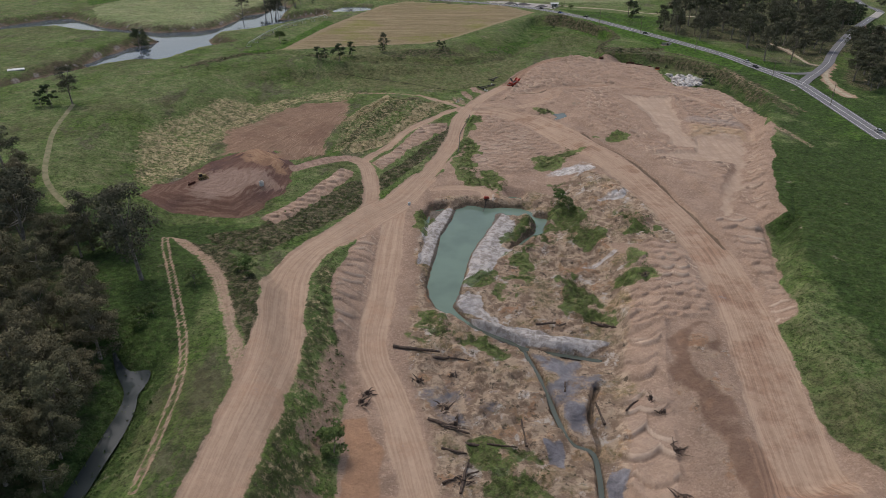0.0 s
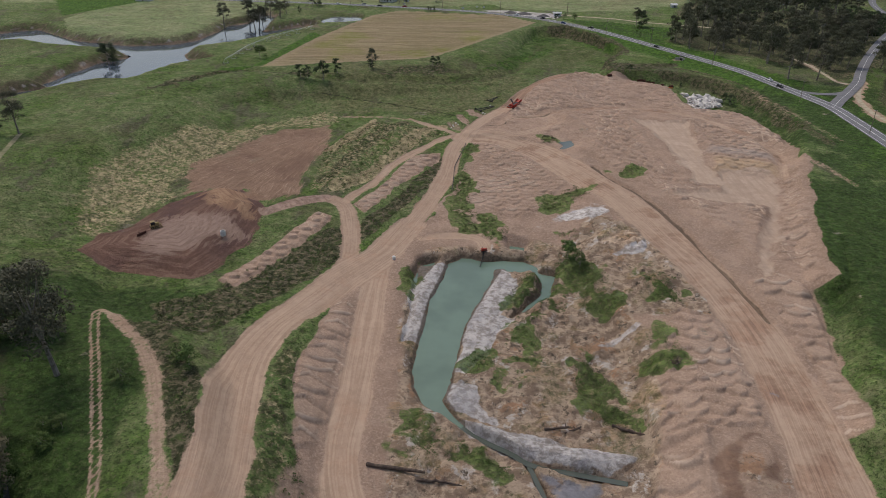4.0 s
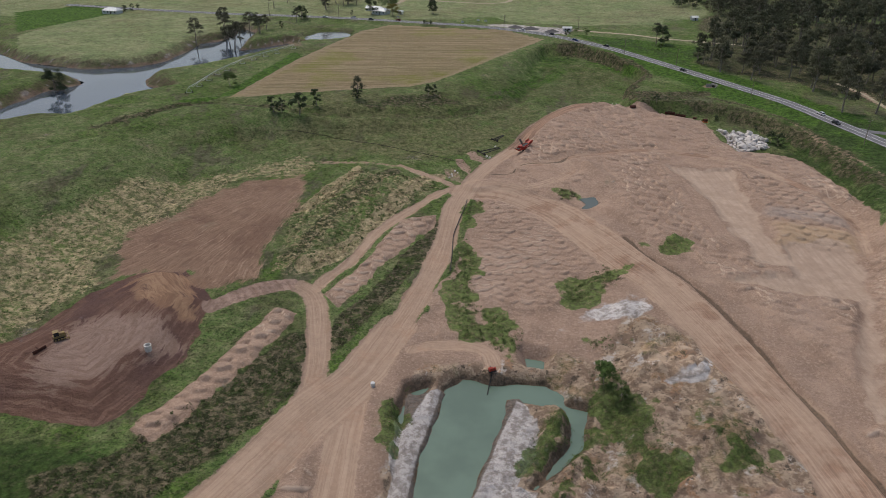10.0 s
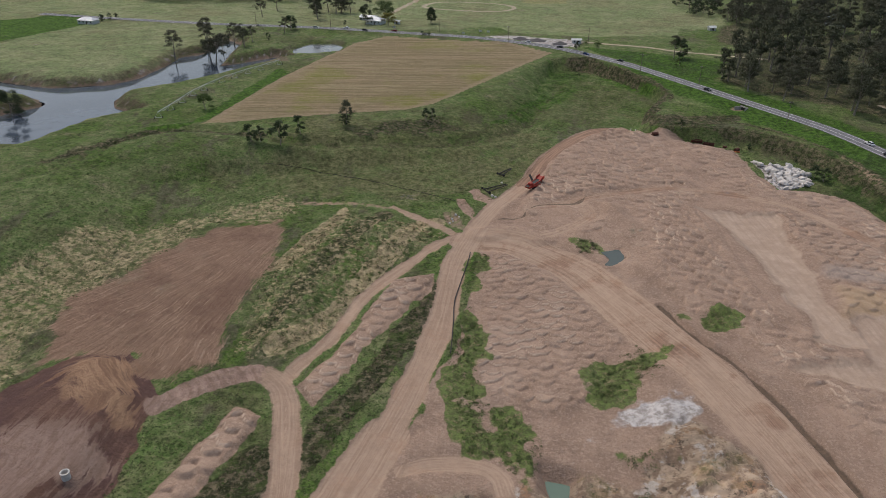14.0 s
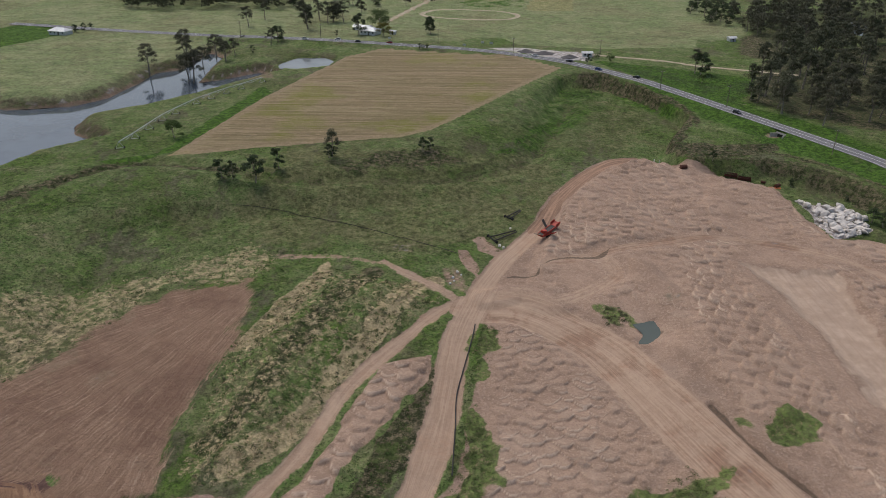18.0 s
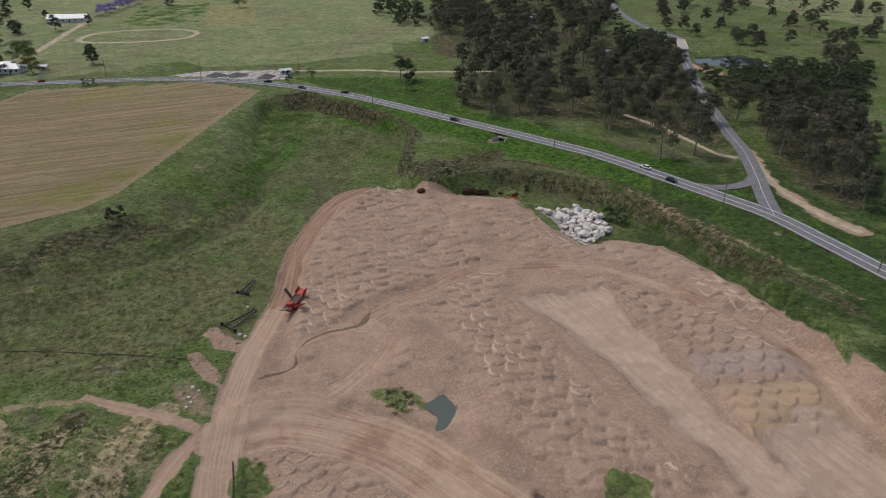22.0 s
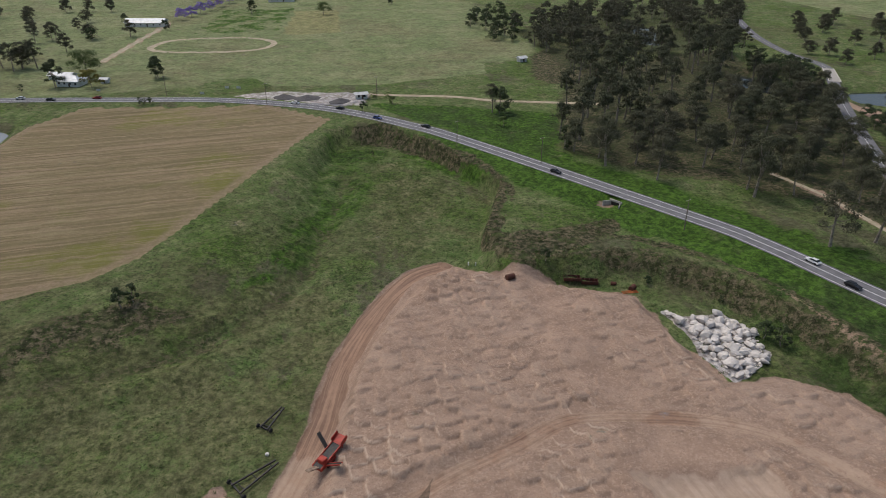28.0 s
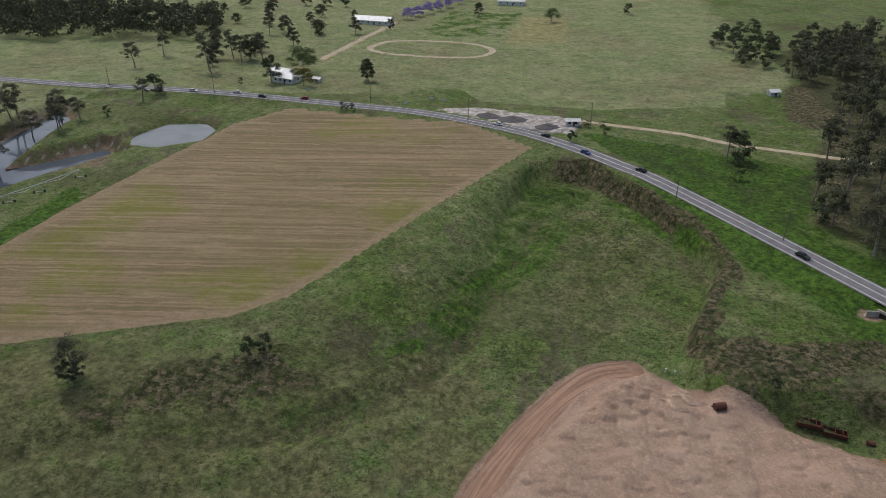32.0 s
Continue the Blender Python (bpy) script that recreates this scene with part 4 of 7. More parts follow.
def loads(x, y, wide, deep, k=0, turn=0.0, ragged=0.5):
    """Truckloads tipped in rows: fans whose steep lips lap over the row before. Height, lip and tone of each load, 0 to 1."""
    c, s = math.cos(radians(turn)), math.sin(radians(turn))
    p, q = (x * c + y * s) / wide, (-x * s + y * c) / deep
    p, q = p + 0.3 * fbm(x, y, 25, 2, k + 3), q + 0.6 * fbm(x, y, 30, 2, k + 4)
    i, j = np.floor(p), np.floor(q)
    high, lip, tone, done = np.zeros_like(p), np.zeros_like(p), np.zeros_like(p), np.zeros(p.shape, bool)
    ahead = np.ones_like(p)
    for b in (2, 1, 0, -1, -2):
        row = j + b
        front, own, off = np.full(p.shape, 9e9), np.zeros_like(p), np.zeros_like(p)
        for a in (-1, 0, 1):
            mid = i + a + 0.5 + 0.5 * (row % 2) - 0.25 + ragged * (hash2(i + a, row, k) - 0.5)
            edge = row + ragged * 1.1 * (hash2(i + a, row, k + 5) - 0.5) + 1.9 * (p - mid) ** 2
            own, off = np.where(edge < front, hash2(i + a, row, k + 9), own), np.where(edge < front, p - mid, off)
            front = np.minimum(front, edge)
        u = q - front
        hit = ~done & (u >= 0)
        ahead = np.where(~done & (u < 0), np.minimum(ahead, -u), ahead)
        body = np.sqrt(np.clip(u / 0.26, 0, 1)) * (1 - 0.55 * np.clip(u, 0, 1.6)) * (0.7 + 0.5 * own) - 0.6 * off ** 2
        high, tone = np.where(hit, body, high), np.where(hit, own, tone)
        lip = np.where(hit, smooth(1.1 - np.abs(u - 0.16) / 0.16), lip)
        done |= hit
    return np.clip(high, 0, 1) - 0.16 * smooth(1 - ahead / 0.16), lip, tone


def clods(x, y, size, k=0):
    """Rounded lumps of dug earth, each of its own height, 0 to 1."""
    p, q = x / size, y / size
    i, j = np.floor(p), np.floor(q)
    out = np.zeros_like(p)
    for a in (-1, 0, 1):
        for b in (-1, 0, 1):
            cx, cy = i + a + hash2(i + a, j + b, k), j + b + hash2(i + a, j + b, k + 4)
            r = 0.35 + 0.4 * hash2(i + a, j + b, k + 8)
            out = np.maximum(out, r * (1 - ((p - cx) ** 2 + (q - cy) ** 2) / (r * r)))
    return out


# outline, width and depth of a load, turn, height, how even they lie
TIPPED = (("lobes_mid", 4.8, 3.6, -68, 1.45, 0.5), ("lobes_band", 5.2, 4.2, -19, 1.1, 0.3), ("mounds", 4.0, 3.0, -6, 0.95, 0.65), ("strip_mid", 9.0, 4.6, 6, 1.6, 0.35),
          ("strip_a", 4.6, 4.0, -22, 1.6, 0.4), ("strip_b", 4.6, 4.0, -22, 1.4, 0.4), ("eastheap", 8.5, 5.2, -15, 1.4, 0.45), ("dumprow", 9.0, 6.5, -14, 1.7, 0.7), ("innerheap", 5.0, 4.2, -10, 1.5, 0.5),
          ("low_heaps", 4.5, 3.4, -20, 1.1, 0.5))


def tipped(x, y):
    """Height, lip and tone of all tipped loads, and how far each place is covered by them."""
    high, lip, tone, cover = (np.zeros(x.shape) for _ in range(4))
    rest = smooth(depth_in(x, y, PLAN["bigpile"], 20) / 5 + 0.2)
    for name in ("lobes_mid", "lobes_band", "pale", "pale2", "dome", "smoothdome"):
        rest = rest * (1 - smooth(depth_in(x, y, PLAN[name], 20) / 4 + 0.5))
    rest = rest * smooth((np.abs(x - 109) - 8) / 10 + smooth((330 - y) / 20) + smooth((y - 395) / 8))
    areas = [(smooth(depth_in(x, y, PLAN[n], 20) / (4 if n in ("lobes_mid", "lobes_band", "mounds") else 2.5) + 0.4), *v) for n, *v in TIPPED]
    areas.append((rest * (0.5 + 0.5 * smooth(0.6 + 2.2 * fbm(x, y, 30, 2, 50))), 4.6, 3.6, -45, 1.45, 0.7))
    for k, (w, wide, deep, turn, tall, ragged) in enumerate(areas):
        at = np.flatnonzero(w > 0.01)
        h, e, t = loads(x[at], y[at], wide, deep, 7 * k + 1, turn, ragged)
        high[at] += w[at] * tall * h
        lip[at], tone[at] = np.maximum(lip[at], w[at] * e), np.where(w[at] > 0.4, t, tone[at])
        cover[at] = np.maximum(cover[at], w[at])
    return high, lip, tone, cover


def curve(pts, n=6):
    """A smooth line through the points."""
    p = [np.array(v, float) for v in pts]
    p = [2 * p[0] - p[1]] + p + [2 * p[-1] - p[-2]]
    out = []
    for a, b, c, d in zip(p, p[1:], p[2:], p[3:]):
        for u in np.linspace(0, 1, n, endpoint=False):
            out.append(0.5 * (2 * b + (c - a) * u + (2 * a - 5 * b + 4 * c - d) * u * u + (3 * b - a - 3 * c + d) * u ** 3))
    return np.array(out + [p[-2]])


def line_distance(x, y, pts, reach):
    """Distance to an open line, and how far along it; reach beyond it."""
    pts = np.array(pts, float)
    d, along = np.full(x.shape, reach, float), np.zeros(x.shape)
    near = (x > pts[:, 0].min() - reach) & (x < pts[:, 0].max() + reach) & (y > pts[:, 1].min() - reach) & (y < pts[:, 1].max() + reach)
    px, py = x[near], y[near]
    dd, aa, run = d[near], along[near], 0.0
    for a, b in zip(pts, pts[1:]):
        e = b - a
        length = max(float(np.hypot(*e)), 1e-6)
        u = np.clip(((px - a[0]) * e[0] + (py - a[1]) * e[1]) / length ** 2, 0, 1)
        w = np.hypot(px - a[0] - u * e[0], py - a[1] - u * e[1])
        closer = w < dd
        dd, aa = np.where(closer, w, dd), np.where(closer, run + u * length, aa)
        run += length
    d[near], along[near] = dd, aa
    return d, along


def depth_in(x, y, pts, reach=60.0):
    """Metres inside an outline: positive inside, negative outside."""
    ring = np.array(list(pts) + [pts[0]], float)
    lo, hi = ring.min(0) - reach, ring.max(0) + reach
    near = np.flatnonzero((x > lo[0]) & (x < hi[0]) & (y > lo[1]) & (y < hi[1]))
    out = np.full(x.shape, -reach, float)
    px, py = x[near], y[near]
    d, _ = line_distance(px, py, ring, reach)
    inside = np.zeros(px.shape, bool)
    for a, b in zip(ring, ring[1:]):
        if a[1] != b[1]:
            inside ^= ((a[1] > py) != (b[1] > py)) & (px < (b[0] - a[0]) * (py - a[1]) / (b[1] - a[1]) + a[0])
    out[near] = np.where(inside, d, -d)
    return out


def area(x, y, name, soft=2.0, rag=1.5, out=0.0):
    """1 inside a named outline of the plan, 0 outside, with a ragged edge."""
    d = depth_in(x, y, PLAN[name], 30.0)
    if rag:
        d = d + rag * fbm(x, y, 7.0, 3, 11)
    return smooth((d + out) / soft + 0.5)


def strip(x, y, name, width, soft=1.5, rag=0.8):
    d, _ = line_distance(x, y, curve(PLAN[name]), width + 25)
    if rag:
        d = d + rag * fbm(x, y, 9.0, 3, 23)
    return smooth((width / 2 - d) / soft + 0.5)


def lift(z, w, level):
    return z * (1 - w) + level * w


def land(x, y):
    """The broad shape of the ground, in metres."""
    z = 14.0 + 0.5 * fbm(x, y, 60, 2, 3) - 2.3 * smooth((-35 - x) / 35) * smooth((270 - y) / 60)
    # the low ground of the quarry: the western floor rises gently to the north, the eastern one stands higher
    wide = 9 + 38 * smooth((y - 400) / 60) * smooth((75 - x) / 40) - 6 * smooth((y - 488) / 14) * smooth((x - 70) / 20) + 34 * smooth((-85 - x) / 25)
    low = smooth(depth_in(x, y, PLAN["low"], 60.0) / wide)
    floor = lift(1.2 + 0.0155 * (y - 170), smooth((x - 42) / 26), 7.3 + 2.0 * smooth((190 - y) / 45))
    # the western haul road climbs out to the south
    floor = lift(floor, smooth((-22 - x) / 16) * smooth((262 - y) / 30), 3.0 + 0.064 * np.maximum(250 - y, 0))
    z = lift(z, low, floor + 0.4 * fbm(x, y, 25, 3, 1))
    foot, _ = line_distance(x, y, curve(PLAN["ledge"]), 20)
    z = z - 0.9 * smooth(1 - foot / 5.5) + 0.5 * smooth(1 - np.abs(foot - 7) / 5)
    z = lift(z, smooth((depth_in(x, y, PLAN["river"]) + 9) / 11), 7.4)
    z = lift(z, smooth((depth_in(x, y, PLAN["dam"]) + 7) / 9), 10.8)
    z = lift(z, smooth((depth_in(x, y, PLAN["creek"]) + 14) / 18), 8.0)
    return z


def ground(x, y, heaps):
    """The land with all that was dug, heaped and driven on it."""
    z = land(x, y)
    flat = z.copy()
    heaped = smooth(depth_in(x, y, PLAN["bigpile"]) / 4 + 0.5)
    for name in ("mounds", "strip_mid", "strip_a", "strip_b", "eastheap"):
        heaped = np.maximum(heaped, smooth(depth_in(x, y, PLAN[name]) / 3 + 0.5))
    z = z + (0.45 - 0.37 * heaped) * fbm(x, y, 4, 4, 2)
    pit = smooth(depth_in(x, y, PLAN["pit"]) / 10)
    z = lift(z, pit, 0.1 + 0.006 * (y - 170) + 1.7 * fbm(x, y, 9, 5, 4) + 2.4 * np.abs(fbm(x, y, 24, 4, 40)))
    east = smooth(depth_in(x, y, PLAN["pit_e"]) / 6 + 0.3)
    z = z + east * (0.9 * fbm(x, y, 7, 4, 77) + 2.6 * np.abs(fbm(x, y, 17, 4, 78)))
    rough = smooth(depth_in(x, y, PLAN["graded"]) / 8)
    z = z + rough * (0.5 * fbm(x, y, 6, 4, 91) + 1.3 * np.abs(fbm(x, y, 14, 4, 92)))
    dug = np.maximum(pit, smooth(depth_in(x, y, PLAN["pit_e"]) / 6 + 0.3))
    at = np.flatnonzero(dug > 0.01)
    z[at] += dug[at] * (1.9 * clods(x[at], y[at], 6.0, 3) * smooth(0.6 + 2 * fbm(x[at], y[at], 18, 2, 66)) + 1.1 * clods(x[at], y[at], 2.6, 9) * smooth(0.5 + 2.5 * fbm(x[at], y[at], 11, 2, 67)) - 0.4)
    for name in ("pool_w", "pool_e"):
        z = lift(z, smooth((depth_in(x, y, PLAN[name], 20) + 2.4 + 0.8 * fbm(x, y, 4, 3, 44)) / 4.2), -1.5)
    for name in ("pond", "pool_n"):
        bed = -2.2
        z = lift(z, smooth((depth_in(x, y, PLAN[name]) + 3.4 + 0.8 * fbm(x, y, 4, 3, 44)) / 6.0), bed)
    for name, tall in (("berm_w", 1.1), ("berm_e", 1.0), ("berm_s", 1.0), ("ridge", 2.3)):
        crest = depth_in(x, y, PLAN[name], 12) + 0.9 * fbm(x, y, 5, 3, 6)
        z = lift(z, 0.8 * smooth(crest / 1.5 + 0.5), tall * smooth(crest / 3.0 + 0.25) - 0.4 + 0.5 * np.abs(fbm(x, y, 3.2, 4, 62)) + (0.4 * vnoise(x / 1.6, y / 5, 9) if name == "ridge" else 0))
    for name in ("chan_a", "chan_b", "chan_c"):
        z = lift(z, strip(x, y, name, 1.9, 1.0, 0.6), -1.4)
    # tipped loads of sand and gravel
    calm = np.maximum(area(x, y, "pale", 5), area(x, y, "pale2", 5))
    pile = smooth(depth_in(x, y, PLAN["bigpile"]) / 5 + 0.2)
    z = z + pile * (0.7 + (1 - 0.9 * calm) * (0.9 + 1.1 * fbm(x, y, 30, 3, 8)))
    z = z + smooth(depth_in(x, y, PLAN["dome"]) / 9) * 2.0
    axis, run = line_distance(x, y, PLAN["strip_axis"], 30)
    beside = pile * smooth((axis - 5.5) / 3) * smooth((19 - axis) / 5) * smooth((y - 300) / 20) * smooth((398 - y) / 10)
    z = z + beside * (0.55 * (vnoise(axis / 1.3 + 0.6 * vnoise(run / 25, run * 0, 5), run / 30, 3) - 0.5) + 0.5 * smooth((axis - 6) / 8))
    ridge_n = smooth((y - 412) / 30) * pile
    z = z + ridge_n * (0.5 + 2.6 * np.abs(fbm(x, y, 15, 4, 31)))
    for name, _, _, _, tall, _ in TIPPED[2:]:
        z = z + smooth(depth_in(x, y, PLAN[name], 20) / 3 + 0.3) * 0.25 * tall
    z = z + heaps
    z = lift(z, smooth((20 - np.hypot(x - 57, y - 363)) / 16), 5.9 + 0.3 * fbm(x, y, 6, 3, 46))
    z = lift(z, smooth((depth_in(x, y, PLAN["bushpool"], 20) + 2.2 + 1.2 * fbm(x, y, 4, 3, 45)) / 3.0), 5.45)
    clay = smooth(depth_in(x, y, PLAN["clay"]) / 11)
    z = lift(z, clay, 6.9 + 0.25 * fbm(x, y, 6, 3, 9))
    z = z + smooth(depth_in(x, y, PLAN["tan"]) / 6) * 0.8
    bank = smooth(depth_in(x, y, PLAN["terrace"]) / 13)
    z = z + bank * (2.2 + 1.6 * np.abs(fbm(x * 0.92 + y * 0.39, (y * 0.92 - x * 0.39) / 3.5, 5.0, 3, 12)) + 0.9 * np.abs(fbm(x, y, 5, 3, 15)))
    z = lift(z, smooth((depth_in(x, y, PLAN["creek_pool"]) + 2.5) / 3.5), 7.6)
    for name in ("creek_b", "creek_c", "creek_d"):
        z = lift(z, smooth((depth_in(x, y, PLAN[name]) + 8) / 10), 10.2)
    # driven tracks lie smooth in all this
    for name, width in ROADS.items():
        w = strip(x, y, name, width + 3, 4.0, 0.4)
        if w.max() > 0:
            base = flat if name not in ON_PILE else flat + 1.3
            if name == "loop":
                base = lift(base, clay, 6.6)
            if name == "pondbank":
                base = flat * 0 + 2.4
            z = lift(z, 0.92 * w, base + 0.06 * fbm(x, y, 3, 2, 14))
    cut, _ = line_distance(x, y, curve(PLAN["cutbank"]), 20)
    z = z - 1.3 * smooth(1.2 - cut / 1.5) * (0.6 + 0.6 * vnoise(x / 6, y / 6, 8))
    for name, width in (("mainroad", 17), ("sideroad", 11), ("slip", 9)):
        z = lift(z, strip(x, y, name, width, 9.0, 0), ROAD_Z - 0.12)
    z = lift(z, smooth((7.0 - np.hypot(x - 153.5, y - 507)) / 4), ROAD_Z - 2.1)
    z = lift(z, area(x, y, "yard", 8, 0.5), ROAD_Z - 0.3)
    return z


# ---- the ground ----
def spread(inner_lo, inner_hi, step, lo, hi, grow=1.09):
    """Coordinates that are close together inside and run out to the horizon."""
    mid = list(np.arange(inner_lo, inner_hi + step / 2, step))
    up, down, d = [mid[-1]], [mid[0]], step
    while up[-1] < hi:
        d = min(d * grow, 4.0 if up[-1] < 700 else 500.0)
        up.append(up[-1] + d)
    d = step
    while down[-1] > lo:
        d = min(d * grow, 4.0 if down[-1] > -330 and lo < -1000 and inner_lo < 0 else 500.0)
        down.append(down[-1] - d)
    return np.array(down[:0:-1] + mid + up[1:])


GX = spread(-122, 160, 0.7, -4200, 4200)
GX = np.concatenate([GX[GX < -15], np.arange(-15, 160, 0.46), GX[GX > 160]])
GY = spread(92, 492, 0.5, -4200, 4600)
X, Y = np.meshgrid(GX, GY)
X, Y = X.ravel(), Y.ravel()
inner = (X > -420) & (X < 560) & (Y > 40) & (Y < 1150)
xi, yi = X[inner], Y[inner]
Z = 14.0 + 3.0 * fbm(X, Y, 420, 2, 3) * smooth((np.hypot(X, Y - 450) - 700) / 600)
HEAPS, LIP, TONE, COVER = tipped(xi, yi)
Z[inner] = ground(xi, yi, HEAPS)


def most(*masks):
    out = masks[0]
    for v in masks[1:]:
        out = np.maximum(out, v)
    return out


def A(name, soft=2.0, rag=2.5):
    return area(xi, yi, name, soft, rag)


def D(name):
    return depth_in(xi, yi, PLAN[name])


MASK = {}
roads, ACROSS, ALONG = {}, np.zeros(xi.shape), np.zeros(xi.shape)
for k, (n, w) in enumerate(ROADS.items()):
    d, run = line_distance(xi, yi, curve(PLAN[n]), w + 12)
    roads[n] = smooth((w / 2 - d - 1.3 * fbm(xi, yi, 7.0, 4, 23)) / 2.4 + 0.5)
    free = (d < w / 2 + 2) & (ACROSS == 0) & (run > 0.01) & (run < run.max() - 0.01)
    if n == "track_a":
        roads[n] = smooth(1.3 - np.abs(d - 0.85 + 0.3 * fbm(xi, yi, 9.0, 3, 23)) / 0.7)
    ACROSS = np.where(free, d + 17 * k + 1, ACROSS)
    ALONG = np.where(free, run, ALONG)
for n in ("track_a", "track_b"):
    roads[n] = roads[n] * 0.66
roads["track_far"] = roads["track_far"] * 0
for n, f in (("edge_track", 0.5), ("fieldtrack", 0.44), ("yardtrack", 0.6), ("forestpath", 0.6), ("piletrack", 0.6), ("pileroad", 0.55), ("track_ew", 0.55), ("spur", 0.75)):
    roads[n] = roads[n] * f
loop_west = roads["loop"] * smooth((-37 - xi) / 7)
roads["loop"] = roads["loop"] * (1 - 0.7 * smooth((-37 - xi) / 7))
MASK["bare"] = most(A("bare", 3), A("strip_a"), A("strip_b"), A("strip_mid"), A("mounds"), A("eastheap"), 0.8 * A("orange"), A("steep_ne"), A("sandbed"), A("sandbed2"),
                    0.55 * A("dirtpatch", 4), 0.8 * A("dirtpatch2"), A("sandheap"), strip(xi, yi, "pile_edge", 8, 3), 0.7 * smooth((5.5 - np.hypot(xi - 154, yi - 507)) / 4), A("dumprow"), 0.62 * A("eroded", 5, 6), 0.5 * A("mud_river", 4), 0.6 * strip(xi, yi, "forestpath", 4.5), 0.62 * smooth((D("river") + 5 + 3 * fbm(xi, yi, 12, 3, 71)) / 3))
MASK["road"] = most(*roads.values(), 0.4 * A("yard", 4), 0.6 * A("sandbed", 4))
MASK["churned"] = most(0.35 * A("graded", 8, 6), 0.95 * roads["pile_edge"] * smooth((yi - 415) / 15), 0.42 * roads["haul_east"], 0.7 * strip(xi, yi, "wetarc", 5, 4, 2.5), 0.75 * strip(xi, yi, "wetroad", 7, 5, 3), 0.7 * roads["piletrack"], 0.5 * roads["pileroad"])
MASK["pale"] = most(A("pale", 6, 4), 0.9 * A("pale2", 8, 4))
MASK["clay"] = A("clay", 3)
MASK["clayflat"] = most(0.92 * A("claytop", 16, 5), 1.2 * loop_west)
MASK["contour"], MASK["round"] = D("clay"), np.arctan2(yi - 270, xi + 90)
MASK["brown"] = A("brown", 9, 6)
tip = max(PLAN["brown"], key=lambda p: p[0] + p[1])
MASK["fan"], MASK["reach"] = np.arctan2(yi - tip[1] - 7, xi - tip[0] - 7), np.hypot(xi - tip[0] - 7, yi - tip[1] - 7)
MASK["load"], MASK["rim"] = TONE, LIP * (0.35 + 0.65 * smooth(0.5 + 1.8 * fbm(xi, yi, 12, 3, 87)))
MASK["lumpy"] = most(COVER, A("bigpile", 4)) * (1 - most(A("pale", 5), A("pale2", 5), *(roads[n] for n in ROADS)))
MASK["tan"] = most(0.85 * A("tan", 12, 5), 0.9 * A("orange", 4), A("scar", 3) * 0.6)
MASK["grey"] = most(0.62 * A("grey", 5, 6), 0.8 * A("grey2"), 0.8 * A("grey3"), 0.4 * A("mudflat", 10, 8), 0.9 * A("gravelyard", 4))
MASK["chalk"] = most(0.75 * smooth(1.0 - np.abs(D("river") + 3.6 + 1.6 * fbm(xi, yi, 9, 3, 72)) / 1.3), 0.6 * A("yard", 5), 0.55 * A("scrape", 9, 4), A("white_n", 4, 4), 0.7 * A("pan", 3, 4), 0.95 * A("berm_w"), 0.95 * A("berm_e"), 0.95 * A("berm_s"), 0.95 * A("ridge"), A("whiterock", 2), 0.6 * A("scar"))
MASK["scrub"] = most(A("scrub_a", 6), A("scrub_b", 3), 0.5 * A("scrub_c", 5, 4) * (1 - 0.7 * A("eroded", 6, 5)), 0.5 * strip(xi, yi, "ledge", 5, 4, 3), 0.75 * strip(xi, yi, "basin_bank", 6, 4, 3), 0.7 * strip(xi, yi, "bank_top", 4, 3, 3), A("scrub_d", 4), 0.62 * strip(xi, yi, "band_scrub", 9, 4), 0.24 * A("terrace", 5), 0.5 * A("wood_west", 20),
                     0.8 * A("wood_main", 20), 0.9 * A("wood_east", 20), 0.9 * A("bank_scrub", 5), 0.62 * strip(xi, yi, "bank_line", 8, 5, 3), 0.6 * strip(xi, yi, "gully", 5, 4, 3), 0.66 * A("scrub_p", 14, 10), 0.3 * A("east_grass", 14, 12), 0.45 * strip(xi, yi, "ditch_line", 2.5, 2, 2), 0.65 * strip(xi, yi, "dark_bank", 6, 4, 3), 0.8 * A("darkflat", 12), 0.5 * A("bushes_e", 10))
MASK["weed"] = most(*(A(n, 4, 8) for n in PLAN if n.startswith("weed_")), 0.8 * A("reedbed", 4, 5)) * np.clip(1.0 + 1.6 * fbm(xi, yi, 5.0, 3, 61), 0, 1)
MASK["dry"] = most(0.54 * A("dry", 10, 5), 1.3 * strip(xi, yi, "band_dry", 7, 3), 1.35 * A("rim", 3), 0.42 * A("terrace", 5), 0.36 * A("scrub_c", 4))
MASK["lush"] = most(0.55 * A("lush_b", 14, 4), A("lush_tip", 4), 0.25 * A("basin", 14, 4), 0.6 * strip(xi, yi, "ditch_line", 9, 7, 4), 0.34 * smooth((xi - 108 + 8 * fbm(xi, yi, 20, 3, 81)) / 22) * smooth((470 - yi) / 60), A("leftfield", 4, 0), 0.75 * A("creek", 26, 6), 0.85 * A("lush_west", 8, 4), 0.9 * A("verge_b", 10, 4), 0.62 * A("wood_main", 20, 8), 0.6 * A("wood_east", 20, 8), 0.75 * strip(xi, yi, "mainroad", 44, 16, 6) * smooth((620 - yi) / 40), 0.3 * A("east_grass", 14, 10), 0.5 * A("paddock_b", 3, 0), 0.6 * A("lush_c", 10, 5), 0.6 * A("green_e", 8, 5))
MASK["olive"] = 0.5 * A("basin", 20, 10) + 0.5 * A("lush_c", 16, 8) * smooth((540 - yi) / 40) + 0.62 * smooth((yi - 400) / 20) * smooth((505 - yi) / 25) * smooth((62 - xi) / 12) * smooth((xi + 100) / 50)
